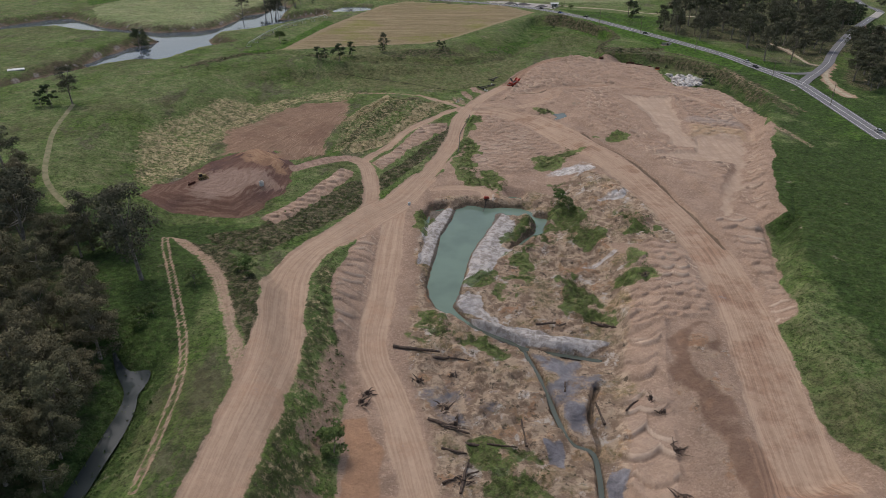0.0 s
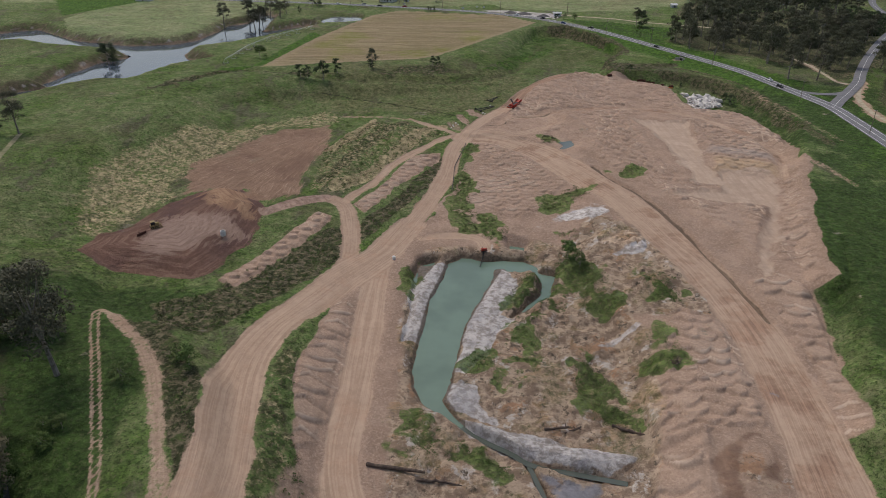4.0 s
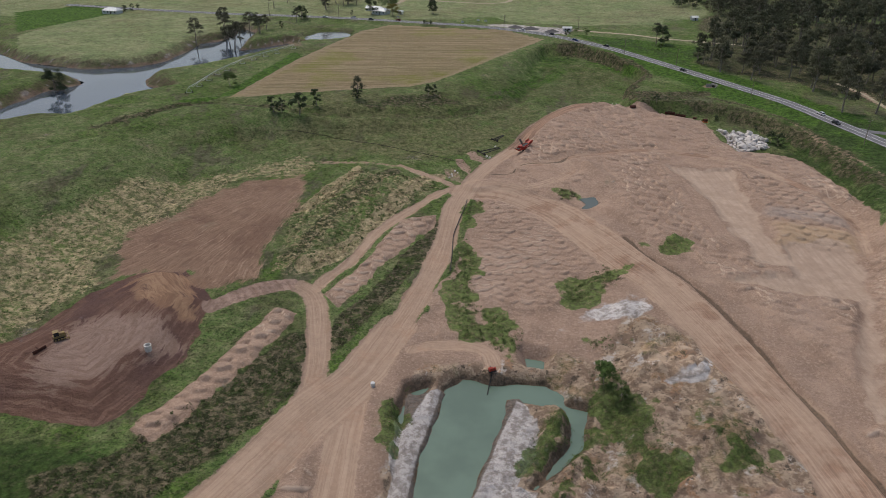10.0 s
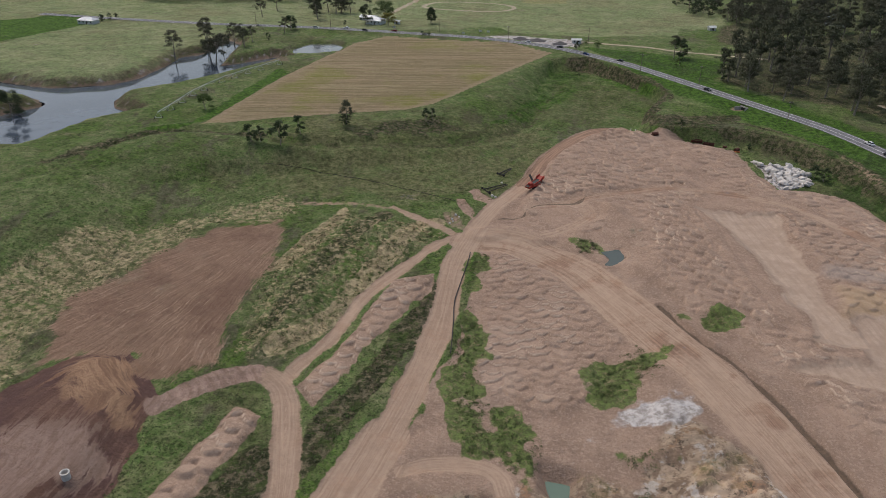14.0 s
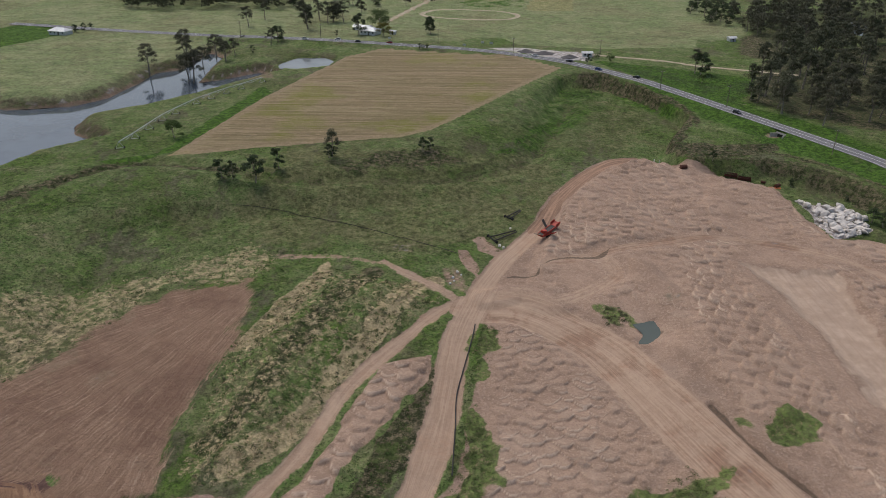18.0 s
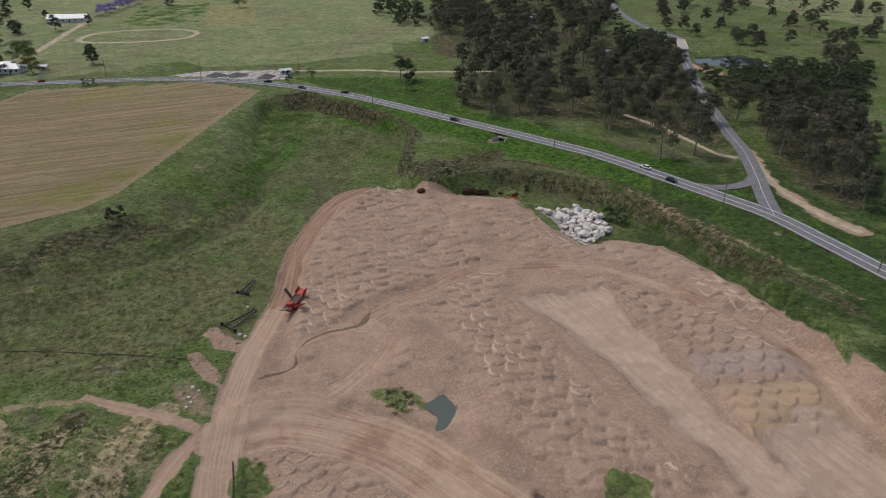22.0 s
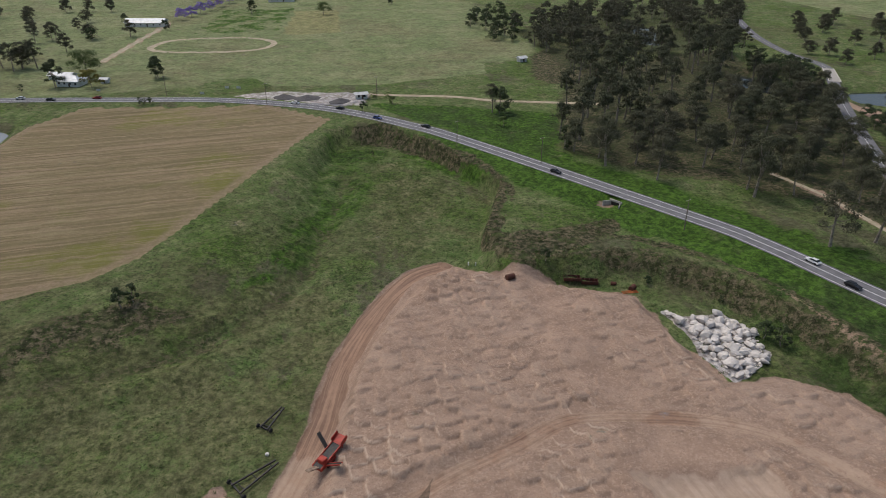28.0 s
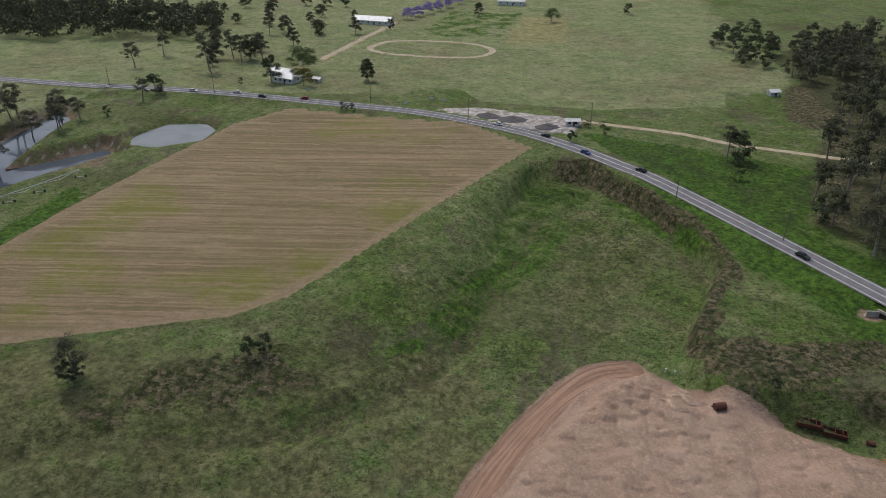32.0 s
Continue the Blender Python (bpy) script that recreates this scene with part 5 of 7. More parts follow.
MASK["rank"] = most(0.9 * smooth((-58 - xi) / 14) * smooth((238 - yi) / 20), 1.0 * smooth((xi - 100 + 8 * fbm(xi, yi, 20, 3, 81)) / 18) * smooth((330 - yi) / 60), 0.6 * smooth((xi - 135) / 30) * smooth((480 - yi) / 60), 0.7 * A("wood_west", 14), 0.9 * A("scrub_a", 16, 6), 0.85 * A("scrub_d", 10, 5), 0.8 * A("lush_west", 12, 5), 0.45 * A("scrub_c", 5), 0.4 * A("lush_b", 12), 0.5 * A("scrub_p", 16, 10), 0.5 * A("verge_b", 14))
MASK["field"] = A("field", 1.5, 0.5)
MASK["dry"] = most(MASK["dry"], 0.75 * A("pad2", 2, 0))
MASK["fieldedge"] = MASK["field"] * (1 - area(xi, yi, "field", 6.0, 1.2, -4.0))
MASK["weedy"] = most(smooth(D("pit") / 10 + 0.7) * 0.34, 0.36 * A("pit_e", 6))
MASK["dug"] = most(smooth(D("pit") / 8 + 0.6) * 0.8, 0.8 * A("pit_e", 6), 0.5 * A("graded", 10, 6))
MASK["slate"], MASK["ochre"] = A("band_grey", 5, 3), A("band_tan", 5, 3)
# painted shade at the cut bank, dark trenches, damp margins of water
MASK["wet"] = most(0.75 * strip(xi, yi, "cutbank", 1.6, 1.2, 0.8), 0.45 * A("scarp_w", 6, 8), 0.8 * strip(xi, yi, "chan_b", 2.2, 1.5, 1.0), 0.8 * strip(xi, yi, "chan_c", 2.2, 1.5, 1.0), *(smooth((D(n) + 2.5) / 3) for n in ("pond", "pool_w", "pool_e")), 0.6 * smooth((D("bushpool") + 1.2 + 2 * fbm(xi, yi, 4, 3, 45)) / 2), 0.45 * A("mud_river", 5), 0.55 * smooth((D("river") + 12) / 6),
                   strip(xi, yi, "wetcrack", 1.1, 0.8, 1.2), strip(xi, yi, "wetcrack2", 1.2, 1.0, 1.0), 0.35 * A("slope_e", 6))
MASK["meadow"] = np.maximum(smooth((yi - 700) / 40 - 0.2 + 0.3 * (xi < 20)), most(A("meadow_a", 5), A("paddock_a", 5, 0), 0.35 * A("park", 10), 0.4 * A("basin", 22, 10))) * (1 - 0.8 * A("darkflat", 12)) * (1 - 0.7 * A("wood_main", 20))
MASK["meadow"] = MASK["meadow"] * (1 - 0.75 * smooth((xi - 190 - 0.12 * (yi - 640)) / 60))
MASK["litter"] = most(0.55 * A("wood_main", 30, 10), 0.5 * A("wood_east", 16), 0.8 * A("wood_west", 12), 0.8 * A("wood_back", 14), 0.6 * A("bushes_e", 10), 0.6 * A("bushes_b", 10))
MASK["stubble"] = A("pad2", 2, 0)
MASK["across"], MASK["along"] = ACROSS, ALONG

COLS, LINES = len(GX), len(GY)
FULL = {k: np.zeros(X.shape, np.float32) for k in MASK}
FULL["meadow"][:] = 1.0
for k, v in MASK.items():
    FULL[k][inner] = v
# which piece of the setting each square of the ground belongs to
kind_of = np.zeros(X.shape, np.int8)
names = ["ground", "bare_earth", "haul_road", "clay_stockpile", "gravel_stockpile", "crop_field", "farm_track"]
sub = kind_of[inner]
sub[MASK["bare"] > 0.5] = 1
sub[(area(xi, yi, "bigpile", 2) > 0.5) | (area(xi, yi, "mounds", 2) > 0.5)] = 4
sub[MASK["field"] > 0.5] = 5
sub[MASK["clay"] > 0.5] = 3
sub[most(roads["haul_west"], roads["haul_mid"], roads["haul_east"]) > 0.5] = 2
sub[most(roads["loop"], roads["bankroad"], roads["spur"], roads["pile_edge"]) > 0.5] = 2
sub[most(roads["track_a"], roads["track_b"], roads["yardtrack"], roads["fieldtrack"]) > 0.35] = 6
kind_of[inner] = sub
i, j = np.meshgrid(np.arange(COLS - 1), np.arange(LINES - 1))
a = (j * COLS + i).ravel()
QUADS = np.stack([a, a + 1, a + COLS + 1, a + COLS], 1)
face_kind = kind_of[QUADS[:, 0]]
LABELS = {"ground": "green grassy pasture with patchy scrub round the quarry", "bare_earth": "pale pinkish bare sandy earth of the quarry floor",
          "haul_road": "wide pale compacted sand haul road with wheel ruts", "clay_stockpile": "flat-topped dark red-brown clay stockpile with smoothed sides",
          "gravel_stockpile": "broad pinkish sand and gravel stockpile of overlapping dumped loads", "crop_field": "straw-brown cropped field in drilled rows",
          "farm_track": "narrow sandy two-wheel farm track through grass"}


def sheet(name, quads, material, smooth_faces=True):
    used, back = np.unique(quads, return_inverse=True)
    me = bpy.data.meshes.new(name)
    me.vertices.add(len(used))
    me.vertices.foreach_set("co", np.stack([X[used], Y[used], Z[used]], 1).astype(np.float32).ravel())
    me.loops.add(quads.size)
    me.loops.foreach_set("vertex_index", back.reshape(-1).astype(np.int32))
    me.polygons.add(len(quads))
    me.polygons.foreach_set("loop_start", np.arange(0, quads.size, 4, dtype=np.int32))
    me.update(calc_edges=True)
    me.polygons.foreach_set("use_smooth", np.full(len(quads), smooth_faces))
    for k, v in FULL.items():
        if np.abs(v[used]).max() > 0:
            me.attributes.new(k, "FLOAT", "POINT").data.foreach_set("value", v[used])
    me.materials.append(material)
    return new(name, me)


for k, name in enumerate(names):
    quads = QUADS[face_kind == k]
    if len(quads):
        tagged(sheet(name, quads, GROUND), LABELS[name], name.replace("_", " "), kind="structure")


ZG = Z.reshape(LINES, COLS)


def surface(x, y):
    """The height of the built ground under places."""
    i = np.clip(np.searchsorted(GX, x) - 1, 0, COLS - 2)
    j = np.clip(np.searchsorted(GY, y) - 1, 0, LINES - 2)
    u, v = (x - GX[i]) / (GX[i + 1] - GX[i]), (y - GY[j]) / (GY[j + 1] - GY[j])
    return (ZG[j, i] * (1 - u) + ZG[j, i + 1] * u) * (1 - v) + (ZG[j + 1, i] * (1 - u) + ZG[j + 1, i + 1] * u) * v


def height(x, y):
    return float(surface(np.array([float(x)]), np.array([float(y)]))[0])


def heights(pts):
    p = np.array(pts, float)
    return surface(p[:, 0], p[:, 1])


def road_at(x, y):
    """How far a place is driven ground, 0 to 1."""
    i = np.clip(np.searchsorted(GX, x) - 1, 0, COLS - 1)
    j = np.clip(np.searchsorted(GY, y) - 1, 0, LINES - 1)
    return FULL["road"].reshape(LINES, COLS)[j, i]


def polygon_sheet(name, pts, z, material, label, category, grow=0.0):
    """A level sheet of water inside an outline."""
    ring = curve(list(pts) + [pts[0]], 4)[:-1]
    t = np.roll(ring, -1, 0) - np.roll(ring, 1, 0)
    turn_ = np.sign(np.sum(ring[:, 0] * np.roll(ring[:, 1], -1) - ring[:, 1] * np.roll(ring[:, 0], -1)))
    ring = ring + turn_ * grow * np.stack([t[:, 1], -t[:, 0]], 1) / np.maximum(np.hypot(t[:, 0], t[:, 1])[:, None], 1e-6)
    bm = bmesh.new()
    vs = [bm.verts.new((*p, z)) for p in ring]
    bm.faces.new(vs)
    bmesh.ops.triangulate(bm, faces=bm.faces[:])
    me = bpy.data.meshes.new(name)
    bm.to_mesh(me)
    bm.free()
    me.materials.append(material)
    return tagged(new(name, me), label, category, kind="structure")


def ribbon(pts, width, zs, offset=0.0, n=6):
    """A strip of quads along a line, seen from above."""
    line = curve(pts, n)
    t = np.gradient(line, axis=0)
    t /= np.maximum(np.hypot(t[:, 0], t[:, 1])[:, None], 1e-6)
    side = np.stack([-t[:, 1], t[:, 0]], 1)
    l, r = line + side * (offset + width / 2), line + side * (offset - width / 2)
    bm = bmesh.new()
    vs = [(bm.verts.new((*p, zs)), bm.verts.new((*q, zs))) for p, q in zip(l, r)]
    for u, v in zip(vs, vs[1:]):
        bm.faces.new((u[0], u[1], v[1], v[0]))
    return bm


def draped(pts, width, lift_=0.07, n=10, offset=0.0):
    """A thin strip that lies on the ground along a line."""
    line = curve(pts, n)
    t = np.gradient(line, axis=0)
    t /= np.maximum(np.hypot(t[:, 0], t[:, 1])[:, None], 1e-6)
    side_ = np.stack([-t[:, 1], t[:, 0]], 1)
    bm = bmesh.new()
    cols = []
    for k in np.linspace(-0.5, 0.5, 4):
        p = line + side_ * (k * width + offset)
        cols.append([bm.verts.new((a, b, z + lift_)) for (a, b), z in zip(p, surface(p[:, 0], p[:, 1]))])
    for a, b in zip(cols, cols[1:]):
        for k in range(len(line) - 1):
            bm.faces.new((a[k], a[k + 1], b[k + 1], b[k]))
    return bm


def mesh_object(name, bm, material):
    bmesh.ops.recalc_face_normals(bm, faces=bm.faces[:])
    me = bpy.data.meshes.new(name)
    bm.to_mesh(me)
    bm.free()
    me.materials.append(material)
    return new(name, me)


def part(name, bm, material, parent, label=""):
    ob = mesh_object(name, bm, material)
    ob.parent = parent
    return tagged(ob, label) if label else ob


for k, n in enumerate(("pond", "pool_w", "pool_e", "pool_n")):
    polygon_sheet("water_" + n, PLAN[n], -0.62 - 0.012 * k, POND, "still milky green quarry pond water", "pond", 2.4 if n in ("pond", "pool_n") else 0.9)
polygon_sheet("water_bushpool", PLAN["bushpool"], 5.75, DITCH, "grey puddle beside reeds", "puddle", 0.3)
polygon_sheet("water_river", PLAN["river"], 8.6, RIVER, "broad calm grey river arm reflecting the sky", "river", 2.0)
polygon_sheet("water_dam", PLAN["dam"], 12.1, DAM, "small pale farm dam filled with water", "dam", 2.0)
polygon_sheet("water_creek", PLAN["creek_pool"], 8.6, CREEK, "narrow dark creek widening to a pool among trees", "creek", 0.35)
polygon_sheet("water_creek_b", PLAN["creek_b"], 11.2, CREEK, "grey creek water between trees", "creek", 1.0)
polygon_sheet("water_creek_c", PLAN["creek_c"], 11.2, CREEK, "grey creek water between trees", "creek", 1.0)
polygon_sheet("water_creek_d", PLAN["creek_d"], 11.2, CREEK, "grey creek water between trees", "creek", 1.0)
polygon_sheet("water_creek_up", PLAN["creek_up"], 8.9, CREEK, "grey creek water between trees", "creek", 1.0)
for n in ("chan_a", "chan_b"):
    tagged(mesh_object("water_" + n, ribbon(PLAN[n], 1.5 if n == "chan_a" else 1.2, -0.66 if n == "chan_a" else -0.8), DITCH), "narrow ditch of dull grey-green water", "ditch", kind="structure")
road = tagged(mesh_object("main_road", ribbon(PLAN["mainroad"], 8.6, ROAD_Z), ASPHALT), "two-lane grey asphalt highway with white edge lines", "road", kind="structure")
side = tagged(mesh_object("side_road", ribbon(PLAN["sideroad"], 6.4, ROAD_Z + 0.006), ASPHALT), "narrow asphalt side road through the trees", "road", kind="structure")
slip = tagged(mesh_object("slip_road", ribbon(PLAN["slip"], 4.6, ROAD_Z + 0.012), ASPHALT), "short curved asphalt slip lane", "road", kind="structure")
for off in (-3.4, 3.4):
    part("edge_line", ribbon(PLAN["mainroad"], 0.22, ROAD_Z + 0.02, off), PAINT, road)
for off in (-0.14, 0.14):
    part("centre_line", ribbon(PLAN["mainroad"], 0.14, ROAD_Z + 0.02, off), PAINT, road)
part("centre_line", ribbon(PLAN["sideroad"], 0.16, ROAD_Z + 0.025), PAINT, side)

loop_line = PLAN["oval"] + PLAN["oval"][:2]
for name, pts, w, label in (("trotting_track", loop_line, 4.4, "pale sandy oval training track in a paddock"), ("yard_track", PLAN["yardtrack"], 3.6, "pale gravel track from the yard to the woods"),
                            ("house_track", PLAN["housetrack"], 4.0, "pale gravel drive to the farm buildings"), ("forest_path", PLAN["forestpath"], 2.0, "sandy path along the edge of the wood"),
                            ("grass_track", PLAN["track_far"], 2.2, "faint sandy track through the pasture"), ("sandy_verge", PLAN["verge"], 3.0, "bare sandy verge beside the side road")):
    tagged(mesh_object(name, draped(pts, w), GRASS_TRACK if name == "grass_track" else TRACK), label, "track", kind="structure")


# ---- trees ----
def tube(bm, pts, radii, sides=7):
    """A tapered tube through points."""
    rings = []
    for k, (p, r) in enumerate(zip(pts, radii)):
        a, b = pts[max(k - 1, 0)], pts[min(k + 1, len(pts) - 1)]
        d = (Vector(b) - Vector(a)).normalized()
        u = d.orthogonal().normalized()
        v = d.cross(u)
        rings.append([bm.verts.new(Vector(p) + r * (math.cos(t) * u + math.sin(t) * v)) for t in np.linspace(0, 2 * math.pi, sides, endpoint=False)])
    for a, b in zip(rings, rings[1:]):
        for k in range(sides):
            bm.faces.new((a[k], a[(k + 1) % sides], b[(k + 1) % sides], b[k]))
    bm.faces.new(rings[-1])
    bm.faces.new(rings[0][::-1])


def leaf_mesh(name, rng, clumps, count, size, material):
    """Many small bent leaf sprays scattered through clumps, thickest in their upper halves."""
    g = np.random.default_rng(rng.randint(0, 10 ** 6))
    c = np.repeat(np.array([tuple(p) for p, r in clumps]), count, 0)
    r = np.repeat(np.array([r for p, r in clumps]), count)[:, None]
    d = g.normal(size=c.shape)
    d /= np.linalg.norm(d, axis=1)[:, None]
    d[:, 2] = np.where(d[:, 2] < -0.3, -d[:, 2], d[:, 2])
    p = c + d * r * g.uniform(0.55, 1.0, (len(c), 1)) * (1, 1, 0.72)
    n = d + g.uniform(-0.8, 0.8, c.shape) + (0, 0, 0.35)
    n /= np.linalg.norm(n, axis=1)[:, None]
    u = np.cross(n, g.normal(size=c.shape))
    u /= np.linalg.norm(u, axis=1)[:, None]
    v = np.cross(n, u)
    s = size * g.uniform(0.6, 1.35, (len(c), 1))
    co = np.stack([p - u * s, p - v * s * 0.5 - n * s * 0.15, p + u * s, p + v * s * 0.6 - n * s * 0.2], 1).reshape(-1, 3)
    me = bpy.data.meshes.new(name)
    me.vertices.add(len(co))
    me.vertices.foreach_set("co", co.astype(np.float32).ravel())
    me.loops.add(len(co))
    me.loops.foreach_set("vertex_index", np.arange(len(co), dtype=np.int32))
    me.polygons.add(len(c))
    me.polygons.foreach_set("loop_start", np.arange(0, len(co), 4, dtype=np.int32))
    me.update(calc_edges=True)
    me.materials.append(material)
    return me


def tree(seed, tall, spread_, leaf, bark, label, bare=0.42, clumps=28, count=80, size=0.3, category="tree"):
    """Trunk, limbs and a broken crown of leaf sprays; the base is at the origin."""
    rng = random.Random(seed)
    base = new("tree")
    top = Vector((rng.uniform(-0.08, 0.08) * tall, rng.uniform(-0.08, 0.08) * tall, tall * 0.72))
    pts = [Vector((0, 0, -0.6)), Vector((0, 0, 0.3)), top * 0.35 + Vector((rng.uniform(-.3, .3), rng.uniform(-.3, .3), 0)), top * 0.7, top]
    r = tall * 0.022
    bm = bmesh.new()
    tube(bm, pts, (r * 1.5, r * 1.15, r * 0.85, r * 0.55, r * 0.25))
    part("trunk", bm, bark, base)
    heads, bm = [], bmesh.new()
    for k in range(clumps):
        h = rng.uniform(bare, 1.0)
        wide = spread_ * (1.0 - 0.55 * max(0.0, h - 0.6) / 0.4) * rng.uniform(0.35, 1.0)
        a = k * 2.4 + rng.uniform(-0.5, 0.5)
        head = Vector((math.cos(a) * wide, math.sin(a) * wide, tall * h * 0.97)) + Vector((top.x, top.y, 0)) * h * 0.8
        heads.append((head, spread_ * rng.uniform(0.26, 0.46)))
        if k < 8:
            root = pts[2].lerp(pts[4], rng.uniform(0.05, 0.95))
            tube(bm, (root, root.lerp(head, 0.5) + Vector((0, 0, -0.04 * tall)), head), (r * 0.4, r * 0.26, r * 0.08), 5)
    part("limb", bm, bark, base)
    crown = new("crown", leaf_mesh("crown", rng, heads, count, size, leaf))
    crown.parent = base
    return tagged(base, label, category)


def plant(models, spots, rng, group, low=0.8, high=1.2):
    """Stand copies of the models on the ground; each model is itself the first of its copies."""
    zs = heights(spots)
    for k, ((x, y), z) in enumerate(zip(spots, zs)):
        m = models[k % len(models)]
        s = rng.uniform(low, high)
        at = Matrix.Translation((x, y, z)) @ Matrix.Rotation(rng.uniform(0, 6.28), 4, "Z")
        if k < len(models):
            m.matrix_world = at
            tagged(m, group=group)
        else:
            ob = copy_thing(m, at)
            ob.scale = (s, s, s * rng.uniform(0.92, 1.08))
            tagged(ob, group=group)


def scatter(name, n, rng, gap, keep=lambda x, y: True):
    """Spots inside an outline, no two closer than gap."""
    pts = np.array(PLAN[name])
    lo, hi = pts.min(0), pts.max(0)
    out, tries = [], 0
    while len(out) < n and tries < 40 * n:
        tries += 60
        c = np.stack([np.array([rng.uniform(lo[0], hi[0]) for _ in range(60)]), np.array([rng.uniform(lo[1], hi[1]) for _ in range(60)])], 1)
        ok = depth_in(c[:, 0], c[:, 1], PLAN[name]) > 0
        for p in c[ok]:
            if len(out) < n and all(abs(p[0] - q[0]) + abs(p[1] - q[1]) > gap for q in out) and keep(p[0], p[1]):
                out.append((float(p[0]), float(p[1])))
    return out


SPOTS = {
    "river_gum": [(-175, 631, 18.5), (-143, 615, 22.0), (-147, 619, 19.2), (-148, 679, 17.0), (-134, 653, 14.3), (-131, 665, 11.8), (-165, 673, 15.9), (-100, 761, 22.9), (-148, 770, 16.3), (-142, 801, 16.4), (-96, 796, 18.1), (-88, 785, 17.6), (-84, 791, 15.5), (-76, 790, 17.3), (-92, 876, 15.3), (-78, 876, 12.6), (-163, 665, 17.9), (-150, 656, 14.6), (-132, 647, 12.6), (-115, 699, 12.5), (-167, 250, 22.8), (155, 622, 14.2), (374, 511, 26.3), (455, 681, 22.9), (481, 619, 19.7)],
    "lone_gum": [(-41, 474, 12.0), (-186, 345, 18.4), (-109, 194, 19.8), (-101, 193, 20.2), (-87, 176, 27.9), (-130, 194, 26.2), (172, 540, 20.2), (208, 496, 23.6), (204, 456, 21.6), (220, 454, 20.9), (183, 520, 16.8), (-146, 214, 19.2)],
    "round_tree": [(-214, 503, 15.4), (-6, 743, 10.2), (158, 620, 13.7), (-58, 737, 15.0), (-112, 709, 11.6), (-5, 744, 12.1), (-55, 874, 9.8), (62, 960, 11.1), (191, 980, 9.6), (-157, 693, 4.8), (-6, 903, 8.3), (-38, 940, 7.9)],
    "dark_bush": [(-80, 451, 7.2), (-76, 451, 7.5), (-67, 450, 11.5), (-60, 460, 8.2), (-41, 475, 4.8), (-4, 484, 6.4), (-1, 486, 5.2), (-42, 473, 5.9), (94, 639, 5.3), (-74, 732, 4.1), (160, 424, 6.2), (116, 475, 4.5), (-195, 342, 10.1), (-199, 340, 8.1), (158, 428, 6.1), (-11, 685, 3.6), (-9, 685, 3.0), (-6, 683, 4.1), (-121, 672, 5.0), (166, 564, 10.3), (144, 462, 3.3), (144, 462, 2.4), (158, 446, 2.7), (89, 597, 2.6), (-268, 739, 5.0), (-264, 743, 6.0), (-260, 746, 5.2), (-271, 741, 5.0)],
    "green_bush": [(-114, 498, 7.9), (-81, 158, 3.0), (-77, 158, 3.4), (-79, 153, 4.1), (-79, 158, 2.3), (-71, 174, 5.4), (-57, 179, 5.1), (-60, 181, 3.9), (112, 653, 3.9), (105, 664, 3.4), (152, 600, 5.0), (112, 663, 3.6), (45, 253, 6.2), (48, 246, 5.7), (-24, 119, 7.3)],
    "creek_tree": [(-116, 202, 11), (-105, 195, 9), (-97, 193, 10), (-118, 187, 12), (-96, 149, 11), (-99, 139, 13), (-82, 129, 10), (-92, 121, 13), (-79, 110, 12), (-84, 101, 13), (-76, 98, 11), (-116, 159, 13)],
    "house_tree": [(-44, 758, 14.2), (121, 939, 9.8)],
    "gold_tree": [(-39, 731, 9.4)],
}

RNG = np.random.default_rng(5)


def spots_in(name, per, jitter_seed=0):
    """Random spots inside an outline, one to so many square metres."""
    pts = np.array(PLAN[name])
    lo, hi = pts.min(0), pts.max(0)
    c = RNG.uniform(lo, hi, (int(np.prod(hi - lo) / per) + 1, 2))
    return c[depth_in(c[:, 0], c[:, 1], PLAN[name]) > 0.3]


def sprays(name, spots, radius, tall, count, size, leaf, label, category, sink=0.1, upright=0.5, z=None):
    """Low plants as one mass of small leaf blades, standing on the ground."""
    spots = spots[road_at(spots[:, 0], spots[:, 1]) < 0.3] if len(spots) else spots
    if not len(spots):
        return None
    z = surface(spots[:, 0], spots[:, 1]) if z is None else z
    k = len(spots)
    r = radius * RNG.uniform(0.5, 1.3, (k, 1))
    a = RNG.uniform(0, 2 * np.pi, (k, count))
    d = np.sqrt(RNG.uniform(0, 1, (k, count)))
    h = np.sqrt(np.maximum(1 - d ** 2, 0.02)) * RNG.uniform(0.25, 1, (k, count)) * tall * RNG.uniform(0.5, 1.3, (k, 1))
    c = np.stack([spots[:, :1] + r * d * np.cos(a), spots[:, 1:] + r * d * np.sin(a), z[:, None] + h - sink], 2).reshape(-1, 3)
    m = len(c)
    u = RNG.normal(size=(m, 3))
    u[:, 2] = np.abs(u[:, 2]) * upright * 2
    u /= np.linalg.norm(u, axis=1)[:, None]
    v = np.cross(u, RNG.normal(size=(m, 3)))
    v /= np.linalg.norm(v, axis=1)[:, None]
    s = size * RNG.uniform(0.6, 1.4, (m, 1))
    co = np.stack([c - u * s, c - v * s * 0.45, c + u * s, c + v * s * 0.45], 1).reshape(-1, 3)
    me = bpy.data.meshes.new(name)
    me.vertices.add(m * 4)
    me.vertices.foreach_set("co", co.astype(np.float32).ravel())
    me.loops.add(m * 4)
    me.loops.foreach_set("vertex_index", np.arange(m * 4, dtype=np.int32))
    me.polygons.add(m)
    me.polygons.foreach_set("loop_start", np.arange(0, m * 4, 4, dtype=np.int32))
    me.update(calc_edges=True)
    me.materials.append(leaf)
    return tagged(new(name, me), label, category, kind="stuff")


